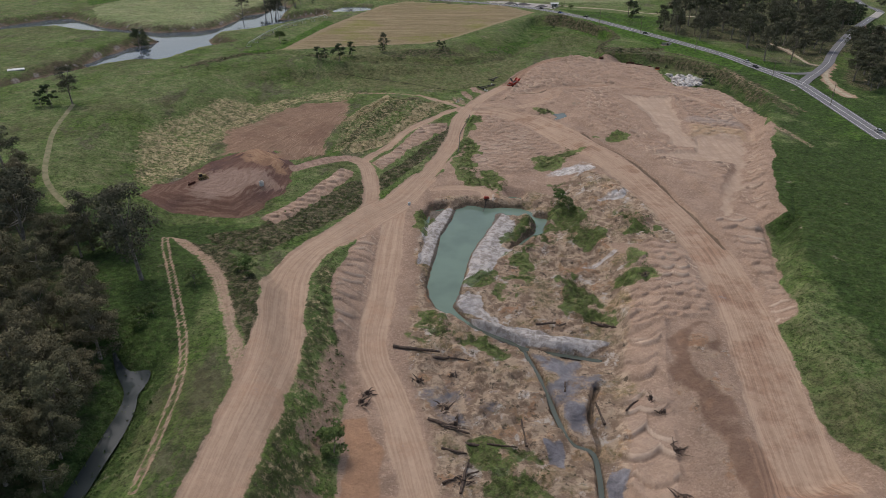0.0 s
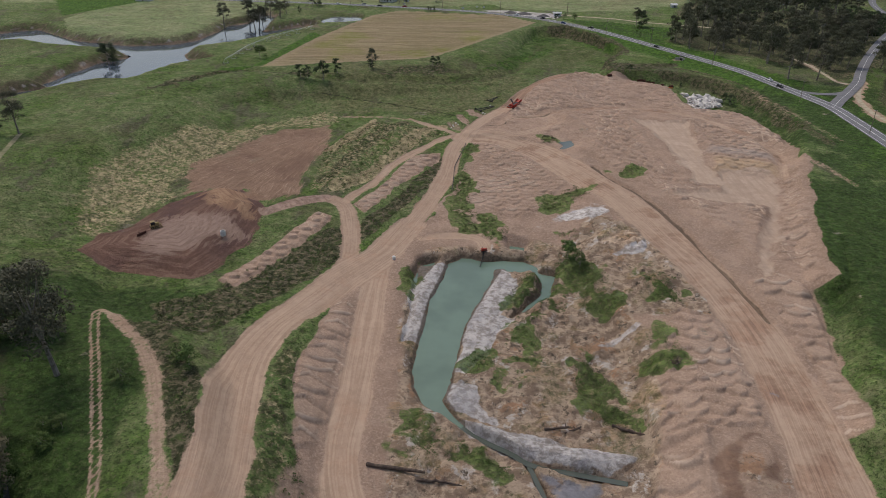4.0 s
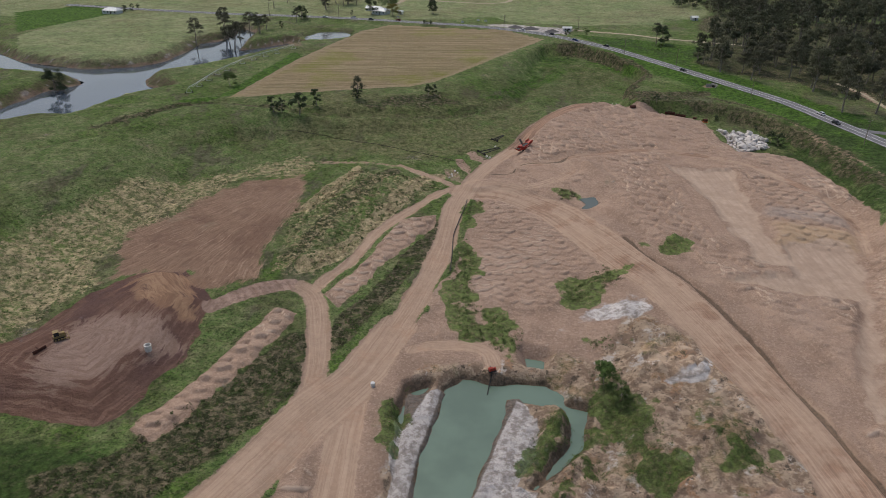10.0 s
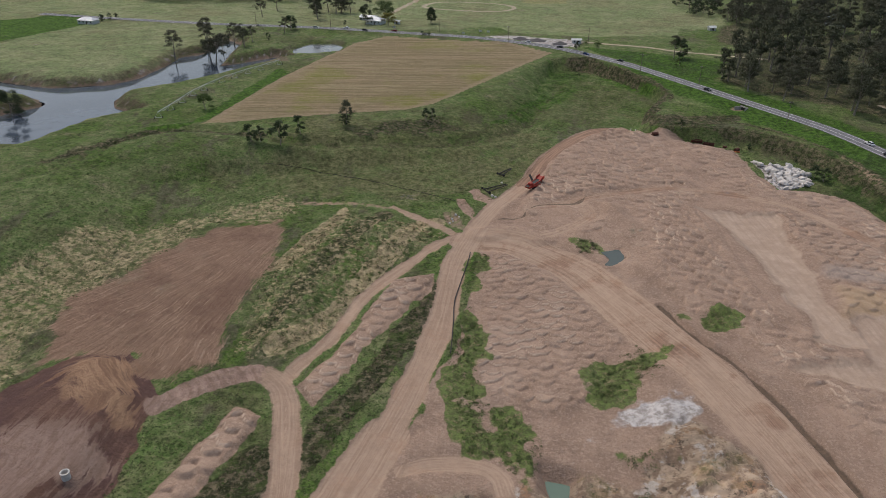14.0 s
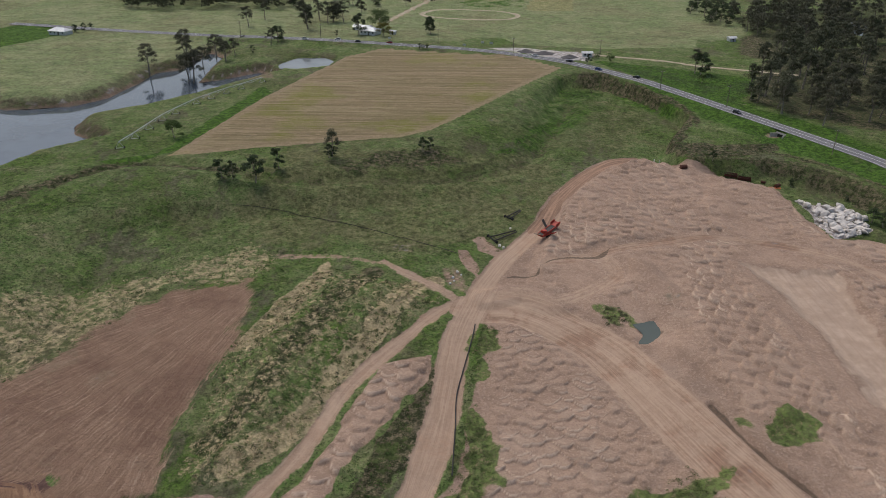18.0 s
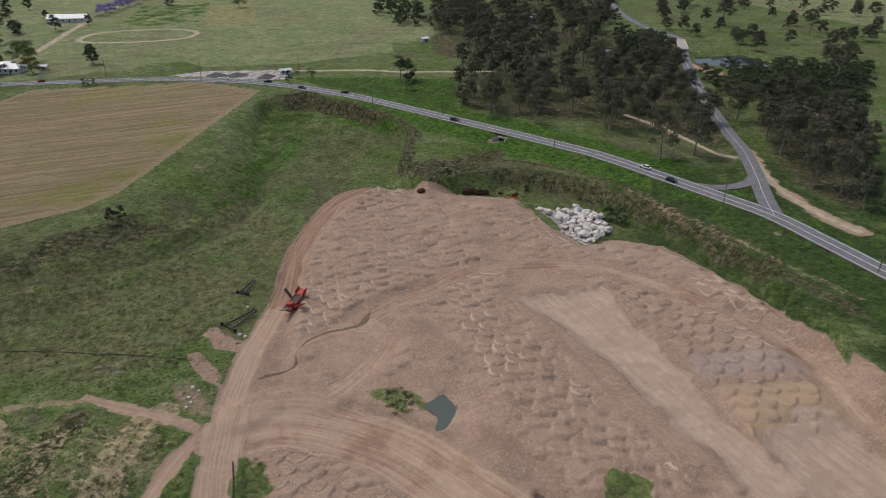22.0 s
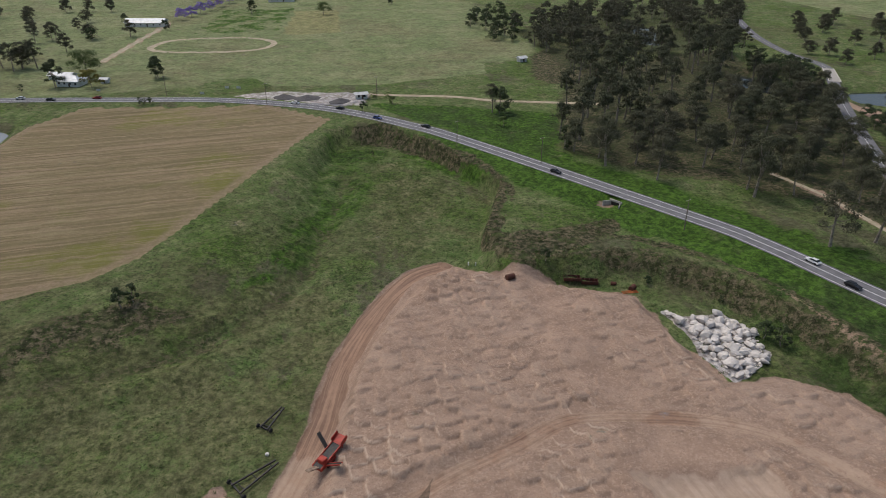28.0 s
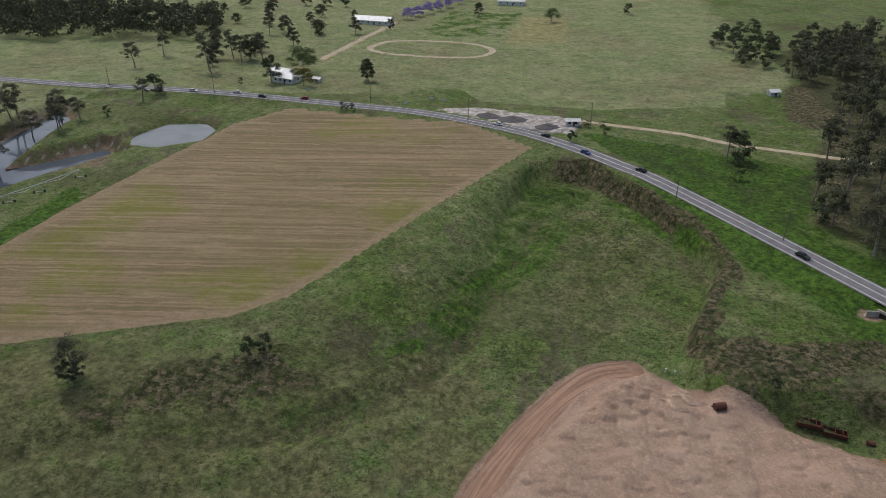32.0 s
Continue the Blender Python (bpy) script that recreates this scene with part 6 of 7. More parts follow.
def spots_along(name, width, per):
    """Random spots beside a line."""
    line = curve(PLAN[name])
    seg = RNG.integers(0, len(line) - 1, int(np.hypot(*np.diff(line, axis=0).T).sum() * width / per))
    p = line[seg] + RNG.uniform(0, 1, (len(seg), 1)) * (line[seg + 1] - line[seg])
    return p + RNG.normal(size=p.shape) * width / 3.2


R = random.Random(7)


def gums(k, h, w, label, leaf=LEAF_GUM, n=5, **kw):
    return [tree(100 * k + s, h * R.uniform(0.85, 1.15), w * R.uniform(0.85, 1.15), leaf, BARK, label, **kw) for s in range(n)]


def single(model_set, spots, group):
    """Trees of a stated height at stated places."""
    zs = heights([(x, y) for x, y, h in spots])
    for k, ((x, y, h), z) in enumerate(zip(spots, zs)):
        model, tall = model_set[k % len(model_set)]
        at = Matrix.Translation((x, y, z)) @ Matrix.Rotation(R.uniform(0, 6.28), 4, "Z")
        ob = model if k < len(model_set) else copy_thing(model, at)
        ob.matrix_world = at
        s = h / tall
        ob.scale = (s * R.uniform(0.9, 1.1), s * R.uniform(0.9, 1.1), s)
        tagged(ob, group=group)


def models(k, n, tall, wide, leaf, label, category="tree", **kw):
    return [(tree(1000 + 50 * k + s, tall, wide, leaf, BARK, label, category=category, **kw), tall) for s in range(n)]


def off_road(x, y):
    p, q = np.array([float(x)]), np.array([float(y)])
    return all(line_distance(p, q, PLAN[n], 30)[0][0] > w for n, w in (("mainroad", 9), ("sideroad", 7), ("forestpath", 5), ("verge", 5), ("slip", 6), ("track_a", 6)))


def wood(name, models_, spots, label, category):
    """Trees past counting, joined into one mass; each is a turned and scaled copy of a model, which is removed."""
    data = []
    for m in models_:
        co, faces, mats = [], [], []
        for ob in m.children:
            v = np.empty(len(ob.data.vertices) * 3)
            ob.data.vertices.foreach_get("co", v)
            first_ = sum(len(c) for c in co)
            co.append(v.reshape(-1, 3))
            faces += [tuple(i + first_ for i in f.vertices) for f in ob.data.polygons]
            mats += [1 if ob.name.startswith("crown") else 0] * len(ob.data.polygons)
        data.append((np.concatenate(co), faces, mats))
    crown = [c for c in models_[0].children if c.name.startswith("crown")][0].data.materials[0]
    zs = heights(spots)
    allco, allf, allm, base = [], [], [], 0
    for k, ((x, y), z) in enumerate(zip(spots, zs)):
        co, faces, mats = data[k % len(data)]
        a, s = R.uniform(0, 6.28), R.uniform(0.8, 1.25)
        c_, s_ = math.cos(a) * s, math.sin(a) * s
        allco.append(np.stack([co[:, 0] * c_ - co[:, 1] * s_ + x, co[:, 0] * s_ + co[:, 1] * c_ + y, co[:, 2] * s + z], 1))
        allf += [tuple(i + base for i in f) for f in faces]
        allm += mats
        base += len(co)
    for m in models_:
        for ob in list(m.children) + [m]:
            bpy.data.objects.remove(ob)
    me = bpy.data.meshes.new(name)
    me.from_pydata(np.concatenate(allco).tolist(), [], allf)
    me.materials.append(BARK)
    me.materials.append(crown)
    me.polygons.foreach_set("material_index", np.array(allm, np.int32))
    return tagged(new(name, me), label, category, kind="stuff")


main_spots = scatter("wood_main", 112, R, 11.0, off_road)
plant(gums(1, 17, 5.2, "tall grey-barked gum tree in dense roadside woodland", clumps=38, count=150, size=0.24), [s for s in main_spots if s[1] - 0.45 * s[0] < 478], R, "gum trees of the roadside wood")
wood("deep_wood", gums(9, 17, 5.4, "gum tree", n=3, clumps=22, count=60, size=0.45), [s for s in main_spots if s[1] - 0.45 * s[0] >= 478], "deep dark roadside wood of tall gum trees", "wood")
plant(gums(2, 16, 5.0, "tall gum tree with dark crown beside the side road", clumps=36, count=150, size=0.24), scatter("wood_east", 30, R, 8.0, off_road), R, "gum trees beside the side road")
plant(gums(3, 15, 5.2, "dense dark gum tree in the creek wood", LEAF_OLIVE_DARK, clumps=40, count=170, size=0.23, bare=0.2), scatter("wood_west", 34, R, 8.5, off_road), R, "trees of the creek wood")
plant(gums(4, 12, 4.6, "dark tree in a clump between paddocks", LEAF_DARK, n=3, clumps=18, count=120, size=0.28, bare=0.2), scatter("wood_north", 22, R, 9.0), R, "trees of the paddock clump")
wood("back_wood", gums(11, 13, 5.0, "tree", LEAF_GUM, n=3, bare=0.2, clumps=22, count=50, size=0.5), scatter("wood_back", 110, R, 8.0, off_road), "dark belt of far trees along the creek", "wood")
wood("creek_bushes", gums(5, 7, 4.0, "bush", LEAF_DARK, n=3, bare=0.12, clumps=16), scatter("bushes_e", 90, R, 6.0, off_road) + scatter("bushes_b", 60, R, 6.0, off_road), "dark bushy trees along the creek", "bushes")
wood("pasture_trees", gums(6, 10, 4.2, "tree", LEAF_GUM, n=3, bare=0.2, clumps=44, count=60), scatter("park", 46, R, 14.0, off_road) + scatter("upland", 22, R, 18.0), "scattered far pasture trees", "trees")
single(models(1, 3, 16, 4.6, LEAF_GUM, "open-crowned gum tree on the river pasture", clumps=24, count=130, size=0.24, bare=0.35), SPOTS["river_gum"], "gum trees by the river")
single(models(2, 3, 17, 5.4, LEAF_GUM, "tall gum tree with pale forked trunk", clumps=28, count=140, size=0.24, bare=0.35), SPOTS["lone_gum"], "tall single gum trees")
single(models(9, 3, 12, 4.6, LEAF_OLIVE_DARK, "bushy olive-brown tree beside the narrow creek", clumps=30, count=150, size=0.22, bare=0.12), SPOTS["creek_tree"], "trees beside the creek")
single(models(3, 2, 11, 4.2, LEAF_DARK, "round dense dark green tree standing in grass", clumps=26, count=150, size=0.24, bare=0.18), SPOTS["round_tree"], "round paddock trees")
single(models(4, 3, 6, 2.2, LEAF_DARK, "dark upright bush beside the field", "bush", clumps=14, count=110, size=0.2, bare=0.1), SPOTS["dark_bush"], "dark bushes")
single(models(5, 2, 5, 2.6, LEAF_GREEN, "low spreading green bush in grass", "bush", clumps=14, count=110, size=0.2, bare=0.12), SPOTS["green_bush"], "green bushes")
single(models(6, 1, 14, 9.5, LEAF_GREEN, "broad spreading green fig tree beside the farmhouse", clumps=34, count=200, size=0.28, bare=0.35), SPOTS["house_tree"], "farmhouse trees")
single(models(7, 1, 9, 5.5, LEAF_GOLD, "golden yellow-leaved tree beside the farmhouse", clumps=22, count=150, size=0.26, bare=0.25), SPOTS["gold_tree"], "farmhouse trees")
row = curve(PLAN["purple"], 6)[::2]
single(models(8, 2, 9, 5.0, LEAF_PURPLE, "purple-blossomed jacaranda tree in a row along the drive", clumps=22, count=150, size=0.26, bare=0.25), [(float(x), float(y), 9.0) for x, y in row], "jacaranda row")
# far woods and low plants
for sp in (spots_in("rim", 2.2), spots_along("band_dry", 6.0, 2.4), spots_in("dry", 22.0), spots_in("terrace", 7.0)):
    sp = sp[area(sp[:, 0], sp[:, 1], "brown", 1, 0) < 0.3]
    sprays("straw_tufts", sp, 0.75, 0.5, 22, 0.2, LEAF_STRAW, "pale dry straw tufts on the bank", "dry grass")
far = spots_in("wood_far", 45)
far_z = 14.0 + RNG.uniform(2.5, 9.0, len(far))
sprays("far_wood", far, 5.0, 6.5, 90, 0.9, LEAF_GUM, "dense dark far wood of gum trees", "wood", z=far_z)
for n in [n for n in PLAN if n.startswith("weed_")]:
    tall = {"weed_a": 2.2, "weed_c": 2.4, "weed_b": 1.6}.get(n, 0.75)
    sp = spots_in(n, 1.0)
    sp = sp + RNG.normal(size=sp.shape) * 0.8
    sp = sp[0.8 + 1.6 * fbm(sp[:, 0], sp[:, 1], 5.0, 3, 61) > (0.2 if n in ("weed_a", "weed_j", "weed_g", "weed_k", "weed_e", "weed_m") else 0.5)]
    third = len(sp) // 3
    sprays("weeds", sp[third:], 0.7, tall, 30, 0.13, LEAF_GREEN, "lush green weeds on the bare quarry ground", "weeds")
    sprays("dry_weeds", sp[:third], 0.8, tall * 0.8, 26, 0.13, LEAF_OLIVE, "half-dry olive weeds on the bare quarry ground", "weeds")
sprays("creek_weeds", spots_along("creek_line", 9.0, 2.2), 0.9, 1.3, 26, 0.25, LEAF_GREEN, "rank green weeds along the creek", "weeds", sink=0.3)
sprays("reeds", spots_in("reedbed", 1.3), 0.6, 0.7, 30, 0.18, LEAF_OLIVE, "olive reeds beside the puddle", "reeds")
for n, per in (("scrub_a", 5.0), ("scrub_b", 4.5), ("scrub_c", 5.0), ("scrub_d", 6.0), ("bank_scrub", 7.0), ("terrace", 9.0)):
    sp = spots_in(n, per)
    half = len(sp) // 2
    sprays("scrub", sp[:half], 0.8, 0.9, 26, 0.2, LEAF_OLIVE, "dry olive-brown scrub on the bank", "scrub")
    sprays("scrub", sp[half:], 0.7, 0.8, 24, 0.2, LEAF_GREEN, "dark green scrub on the bank", "scrub")
for n, w in (("bank_line", 6.0), ("gully", 4.0), ("ditch_line", 3.0), ("dark_bank", 6.0)):
    sp = spots_along(n, w, 11.0)
    half = len(sp) // 2
    sprays("scrub", sp[:half], 0.9, 1.0, 24, 0.24, LEAF_OLIVE, "dry brown scrub along the terrace edge", "scrub")
    sprays("scrub", sp[half:], 0.9, 0.8, 24, 0.22, LEAF_GREEN, "green scrub along the terrace edge", "scrub")
for n, per in (("low", 6.5), ("east_grass", 5.0), ("basin", 9.0), ("scrub_p", 5.0), ("dry", 16.0), ("lush_b", 10.0), ("verge_b", 14.0), ("lush_west", 6.0), ("darkflat", 25.0)):
    sp = spots_in(n, per)
    keep = (area(sp[:, 0], sp[:, 1], "bare", 1, 0) < 0.1) & (area(sp[:, 0], sp[:, 1], "clay", 1, 0) < 0.1) & (area(sp[:, 0], sp[:, 1], "brown", 1, 0) < 0.1)
    for name, w in ROADS.items():
        keep &= line_distance(sp[:, 0], sp[:, 1], curve(PLAN[name]), 20)[0] > w / 2 + 1
    for name in ("strip_a", "strip_b", "strip_mid", "mounds", "eastheap", "bigpile"):
        keep &= depth_in(sp[:, 0], sp[:, 1], PLAN[name]) < -0.5
    keep &= depth_in(sp[:, 0], sp[:, 1], PLAN["river"]) < -3
    sprays("tussocks", sp[keep], 0.6, 0.45, 16, 0.17, LEAF_GREEN if n != "dry" else LEAF_OLIVE, "rank grass tussocks in the pasture", "tussocks")


# ---- things ----
def box(bm, sx, sy, sz, at=(0, 0, 0), turn=None, bevel=0.0):
    """A box centred at a place, with softened edges where asked."""
    made = bmesh.ops.create_cube(bm, size=1.0)["verts"]
    bmesh.ops.scale(bm, vec=(sx, sy, sz), verts=made)
    if bevel:
        es = list({e for v in made for e in v.link_edges})
        out = bmesh.ops.bevel(bm, geom=es, offset=bevel, segments=2, affect="EDGES")
        made = list({v for f in out["faces"] for v in f.verts} | {v for v in made if v.is_valid})
    if turn:
        bmesh.ops.rotate(bm, verts=made, cent=(0, 0, 0), matrix=turn)
    bmesh.ops.translate(bm, verts=made, vec=at)
    return made


def fresh(fn, *args, **kw):
    bm = bmesh.new()
    fn(bm, *args, **kw)
    return bm


def beam(bm, a, b, w, h=None):
    """A square bar from a to b."""
    a, b = Vector(a), Vector(b)
    q = (b - a).to_track_quat("Y", "Z").to_matrix()
    box(bm, w, (b - a).length, h or w, (a + b) / 2, q)


def drum(bm, r, length, at=(0, 0, 0), axis="Z", sides=18):
    made = bmesh.ops.create_cone(bm, cap_ends=True, segments=sides, radius1=r, radius2=r, depth=length)["verts"]
    if axis != "Z":
        bmesh.ops.rotate(bm, verts=made, cent=(0, 0, 0), matrix=Matrix.Rotation(radians(90), 3, "Y" if axis == "X" else "X"))
    bmesh.ops.translate(bm, verts=made, vec=at)
    return made


def stand(ob, x, y, turn=0.0, z=None, tilt=0.0):
    ob.matrix_world = Matrix.Translation((x, y, height(x, y) if z is None else z)) @ Matrix.Rotation(radians(turn), 4, "Z") @ Matrix.Rotation(radians(tilt), 4, "X")
    return ob


STEEL_RED = simple("red_painted_steel", (0.42, 0.050, 0.030), (0.26, 0.035, 0.025), 0.55, size=1.2)
STEEL_BLACK = simple("dark_steel", (0.035, 0.036, 0.038), (0.06, 0.05, 0.042), 0.6, 0.4, size=0.8)
RUST = simple("rusty_steel", (0.115, 0.045, 0.030), (0.065, 0.030, 0.022), 0.8, 0.2, size=0.9)
YELLOW = simple("worn_yellow_paint", (0.32, 0.23, 0.09), (0.20, 0.145, 0.07), 0.6, size=0.7)
RUBBER = simple("rubber", (0.02, 0.02, 0.02), (0.035, 0.032, 0.03), 0.85)
DECK = simple("weathered_concrete", (0.40, 0.37, 0.33), (0.30, 0.28, 0.25), 0.9, size=0.9)
CONCRETE = simple("concrete", (0.66, 0.63, 0.58), (0.52, 0.49, 0.45), 0.9, size=0.8, bump=0.02)
WHITE = simple("white_paint", (0.60, 0.60, 0.59), (0.48, 0.48, 0.47), 0.6, size=1.0)
ROOF = simple("roofing_sheet", (0.46, 0.48, 0.50), (0.36, 0.38, 0.40), 0.5, 0.3, size=2.0)
TIMBER = simple("charred_timber", (0.060, 0.042, 0.033), (0.115, 0.082, 0.062), 0.9, size=0.6, bump=0.05)
PALE_TIMBER = simple("weathered_timber", (0.30, 0.22, 0.16), (0.16, 0.11, 0.08), 0.9, size=0.6, bump=0.04)
POLE_WOOD = simple("pole_timber", (0.20, 0.165, 0.13), (0.12, 0.10, 0.08), 0.9, size=0.7)
GLASS = simple("dark_window_glass", (0.03, 0.035, 0.04), (0.02, 0.024, 0.028), 0.12)
ROCK = simple("white_rock", (0.66, 0.61, 0.56), (0.44, 0.40, 0.36), 0.9, size=1.1, bump=0.08, vary=0.3)
GRAVEL = simple("dark_gravel", (0.085, 0.080, 0.080), (0.13, 0.12, 0.115), 0.95, size=0.5, bump=0.1)
WALL = simple("weatherboard", (0.66, 0.66, 0.64), (0.54, 0.54, 0.53), 0.7, size=1.0)
CAR_PAINTS = [simple("car_paint_" + n, c, tuple(v * 0.85 for v in c), 0.3, 0.2) for n, c in
              (("white", (0.75, 0.75, 0.75)), ("black", (0.02, 0.02, 0.022)), ("blue", (0.03, 0.06, 0.20)), ("red", (0.25, 0.02, 0.02)), ("silver", (0.35, 0.36, 0.37)))]


def car(paint, label):
    """A family car, nose along +x."""
    base = new("car")
    bm = bmesh.new()
    outline = [(-2.2, 0.35), (-2.25, 0.8), (-2.0, 0.98), (0.9, 0.98), (2.05, 0.82), (2.25, 0.6), (2.22, 0.35)]
    rings = [[bm.verts.new((x, s * (0.86 if 0.5 < z < 0.9 else 0.8), z)) for x, z in outline] for s in (-1, 1)]
    for k in range(len(outline)):
        j = (k + 1) % len(outline)
        bm.faces.new((rings[0][k], rings[0][j], rings[1][j], rings[1][k]))
    bm.faces.new(rings[0][::-1])
    bm.faces.new(rings[1])
    body = part("body", bm, paint, base)
    bm = bmesh.new()
    cab = [(-1.9, 0.98, 0.76), (-1.45, 1.42, 0.62), (0.25, 1.44, 0.62), (0.95, 0.98, 0.76)]
    rings = [[bm.verts.new((x, s * w, z)) for x, z, w in cab] for s in (-1, 1)]
    for k in range(3):
        bm.faces.new((rings[0][k], rings[0][k + 1], rings[1][k + 1], rings[1][k]))
    bm.faces.new(rings[0][::-1])
    bm.faces.new(rings[1])
    part("window_band", bm, GLASS, base, "dark tinted car windows")
    part("roof", fresh(box, 1.7, 1.2, 0.06, (-0.6, 0, 1.46), bevel=0.02), paint, base)
    for x in (-1.35, 1.4):
        for y in (-0.8, 0.8):
            part("wheel", fresh(drum, 0.33, 0.22, (x, y, 0.33), "Y", 14), RUBBER, base)
    for y in (-0.6, 0.6):
        part("headlight", fresh(box, 0.06, 0.3, 0.12, (2.24, y, 0.66)), WHITE, base)
    return tagged(base, label, "car", "cars on the highway")


road_line = curve(PLAN["mainroad"], 12)


def on_road(x, y, side_):
    """The nearest place in a lane, and the way the road runs there."""
    k = int(np.argmin(np.hypot(road_line[:, 0] - x, road_line[:, 1] - y)))
    k = min(max(k, 1), len(road_line) - 2)
    d = road_line[k + 1] - road_line[k - 1]
    d = d / np.hypot(*d)
    return road_line[k][0] - d[1] * side_, road_line[k][1] + d[0] * side_, math.degrees(math.atan2(d[1], d[0]))


paints = [(CAR_PAINTS[k], t) for k, t in enumerate(("white car driving on the grey asphalt highway", "black car driving on the grey asphalt highway", "dark blue car driving on the grey asphalt highway",
                                                    "dark red car driving on the grey asphalt highway", "silver car driving on the grey asphalt highway"))]
first = {}
for (x, y), k, lane in (((62, 660), 0, 1.7), ((82, 643), 1, 1.7), ((98, 625), 2, -1.7), ((114, 604), 1, 1.7), ((191, 433), 1, -1.7), ((-71, 714), 0, 1.7), ((-50, 712), 1, -1.7),
                        ((-31, 703), 3, 1.7), ((193, 308), 4, 1.7), ((-90, 720), 0, -1.7), ((188, 446), 0, 1.7), ((150, 535), 1, -1.7)):
    px, py, a = on_road(x, y, lane)
    at = Matrix.Translation((px, py, ROAD_Z + 0.02)) @ Matrix.Rotation(radians(a + (180 if lane > 0 else 0)), 4, "Z")
    if k in first:
        copy_thing(first[k], at)
    else:
        first[k] = car(*paints[k])
        first[k].matrix_world = at


def utility_pole():
    base = new("utility_pole")
    bm = bmesh.new()
    tube(bm, [(0, 0, -0.5), (0, 0, 5), (0, 0, 11)], (0.17, 0.15, 0.11), 10)
    part("post", bm, POLE_WOOD, base)
    part("crossarm", fresh(box, 2.4, 0.12, 0.14, (0, 0.12, 10.4)), POLE_WOOD, base)
    for x in (-1.0, -0.35, 0.35, 1.0):
        part("insulator", fresh(drum, 0.06, 0.2, (x, 0.12, 10.57), sides=8), WHITE, base)
    return tagged(base, "tall bare timber utility pole beside the highway", "utility pole", "utility poles")


pole = None
for x, y in ((188, 405), (167, 479), (122, 578), (50, 665), (107, 667), (147, 547), (-82, 711), (-141, 720), (196, 352), (1, 700)):
    at = Matrix.Translation((x, y, height(x, y))) @ Matrix.Rotation(radians(20), 4, "Z")
    if pole:
        copy_thing(pole, at)
    else:
        pole = utility_pole()
        pole.matrix_world = at


def house(w, d, h, label, walls=WALL, roof=ROOF, hip=True, windows=4):
    """A farm building with a pitched sheet roof, windows and a door."""
    base = new("house")
    part("wall", fresh(box, w, d, h, (0, 0, h / 2 - 0.3), bevel=0.02), walls, base)
    bm = bmesh.new()
    e, rise = 0.7, d * 0.22
    ridge_w = w / 2 - (d * 0.4 if hip else -e)
    lo = [bm.verts.new((sx * (w / 2 + e), sy * (d / 2 + e), h - 0.32)) for sx, sy in ((-1, -1), (1, -1), (1, 1), (-1, 1))]
    a, b = bm.verts.new((-ridge_w, 0, h + rise)), bm.verts.new((ridge_w, 0, h + rise))
    for f in ((lo[0], lo[1], b, a), (lo[2], lo[3], a, b), (lo[1], lo[2], b), (lo[3], lo[0], a), (lo[3], lo[2], lo[1], lo[0])):
        bm.faces.new(f)
    part("roof", bm, roof, base)
    for k in range(windows):
        x = (k + 0.5) / windows * w - w / 2
        for s in (-1, 1):
            win = part("window", fresh(box, 1.1, 0.08, 1.1, (x, s * (d / 2 + 0.03), h * 0.55)), GLASS, base)
            part("sill", fresh(box, 1.3, 0.16, 0.08, (x, s * (d / 2 + 0.05), h * 0.55 - 0.6)), walls, win)
    part("door", fresh(box, 0.95, 0.09, 2.0, (w * 0.08, -d / 2 - 0.03, 1.0)), TIMBER, base)
    return tagged(base, label, "house", "farm buildings")


stand(house(13, 9, 3.4, "white weatherboard farmhouse with pale sheet roof"), -50, 741, -25)
stand(house(14, 6, 2.8, "long pale-roofed open shed behind the farmhouse", windows=2, hip=False), -57, 757, -25)
stand(house(30, 11, 3.6, "long low farm building with pale metal roof", windows=6, hip=False), -21, 926, -18)
stand(house(24, 15, 4.0, "large white-roofed house among trees", WALL, WHITE), 95, 1030, -10)
stand(house(14, 8, 3.2, "pale-roofed farmhouse across the river", WALL, ROOF), -277, 733, -15)
stand(house(6, 3, 2.6, "small white site cabin in the gravel yard", WHITE, WHITE, hip=False, windows=2), 98, 664, 0, ROAD_Z - 0.35)
stand(house(5, 4, 2.8, "small white tin hut in the paddock", WHITE, WHITE, hip=False, windows=1), 214, 724, 10)
stand(house(4, 3, 2.4, "small cream garden shed beside the farmhouse", WALL, WHITE, hip=False, windows=1), -33, 740, -20)


def heap(r, h, seed, label, material):
    rng = random.Random(seed)
    bm = bmesh.new()
    top = bm.verts.new((0, 0, h))
    prev = None
    for k in range(1, 7):
        u = k / 6
        cur = [bm.verts.new((math.cos(a) * r * u * rng.uniform(0.9, 1.1), math.sin(a) * r * u * 0.7 * rng.uniform(0.9, 1.1), h * (1 - u) ** 1.1 * rng.uniform(0.85, 1.1) - (0.4 if k == 6 else 0)))
               for a in np.linspace(0, 2 * math.pi, 18, endpoint=False)]
        for j in range(18):
            if prev:
                bm.faces.new((prev[j], cur[j], cur[(j + 1) % 18], prev[(j + 1) % 18]))
            else:
                bm.faces.new((top, cur[j], cur[(j + 1) % 18]))
        prev = cur
    return tagged(mesh_object("gravel_heap", bm, material), label, "gravel heap", "gravel heaps in the yard")


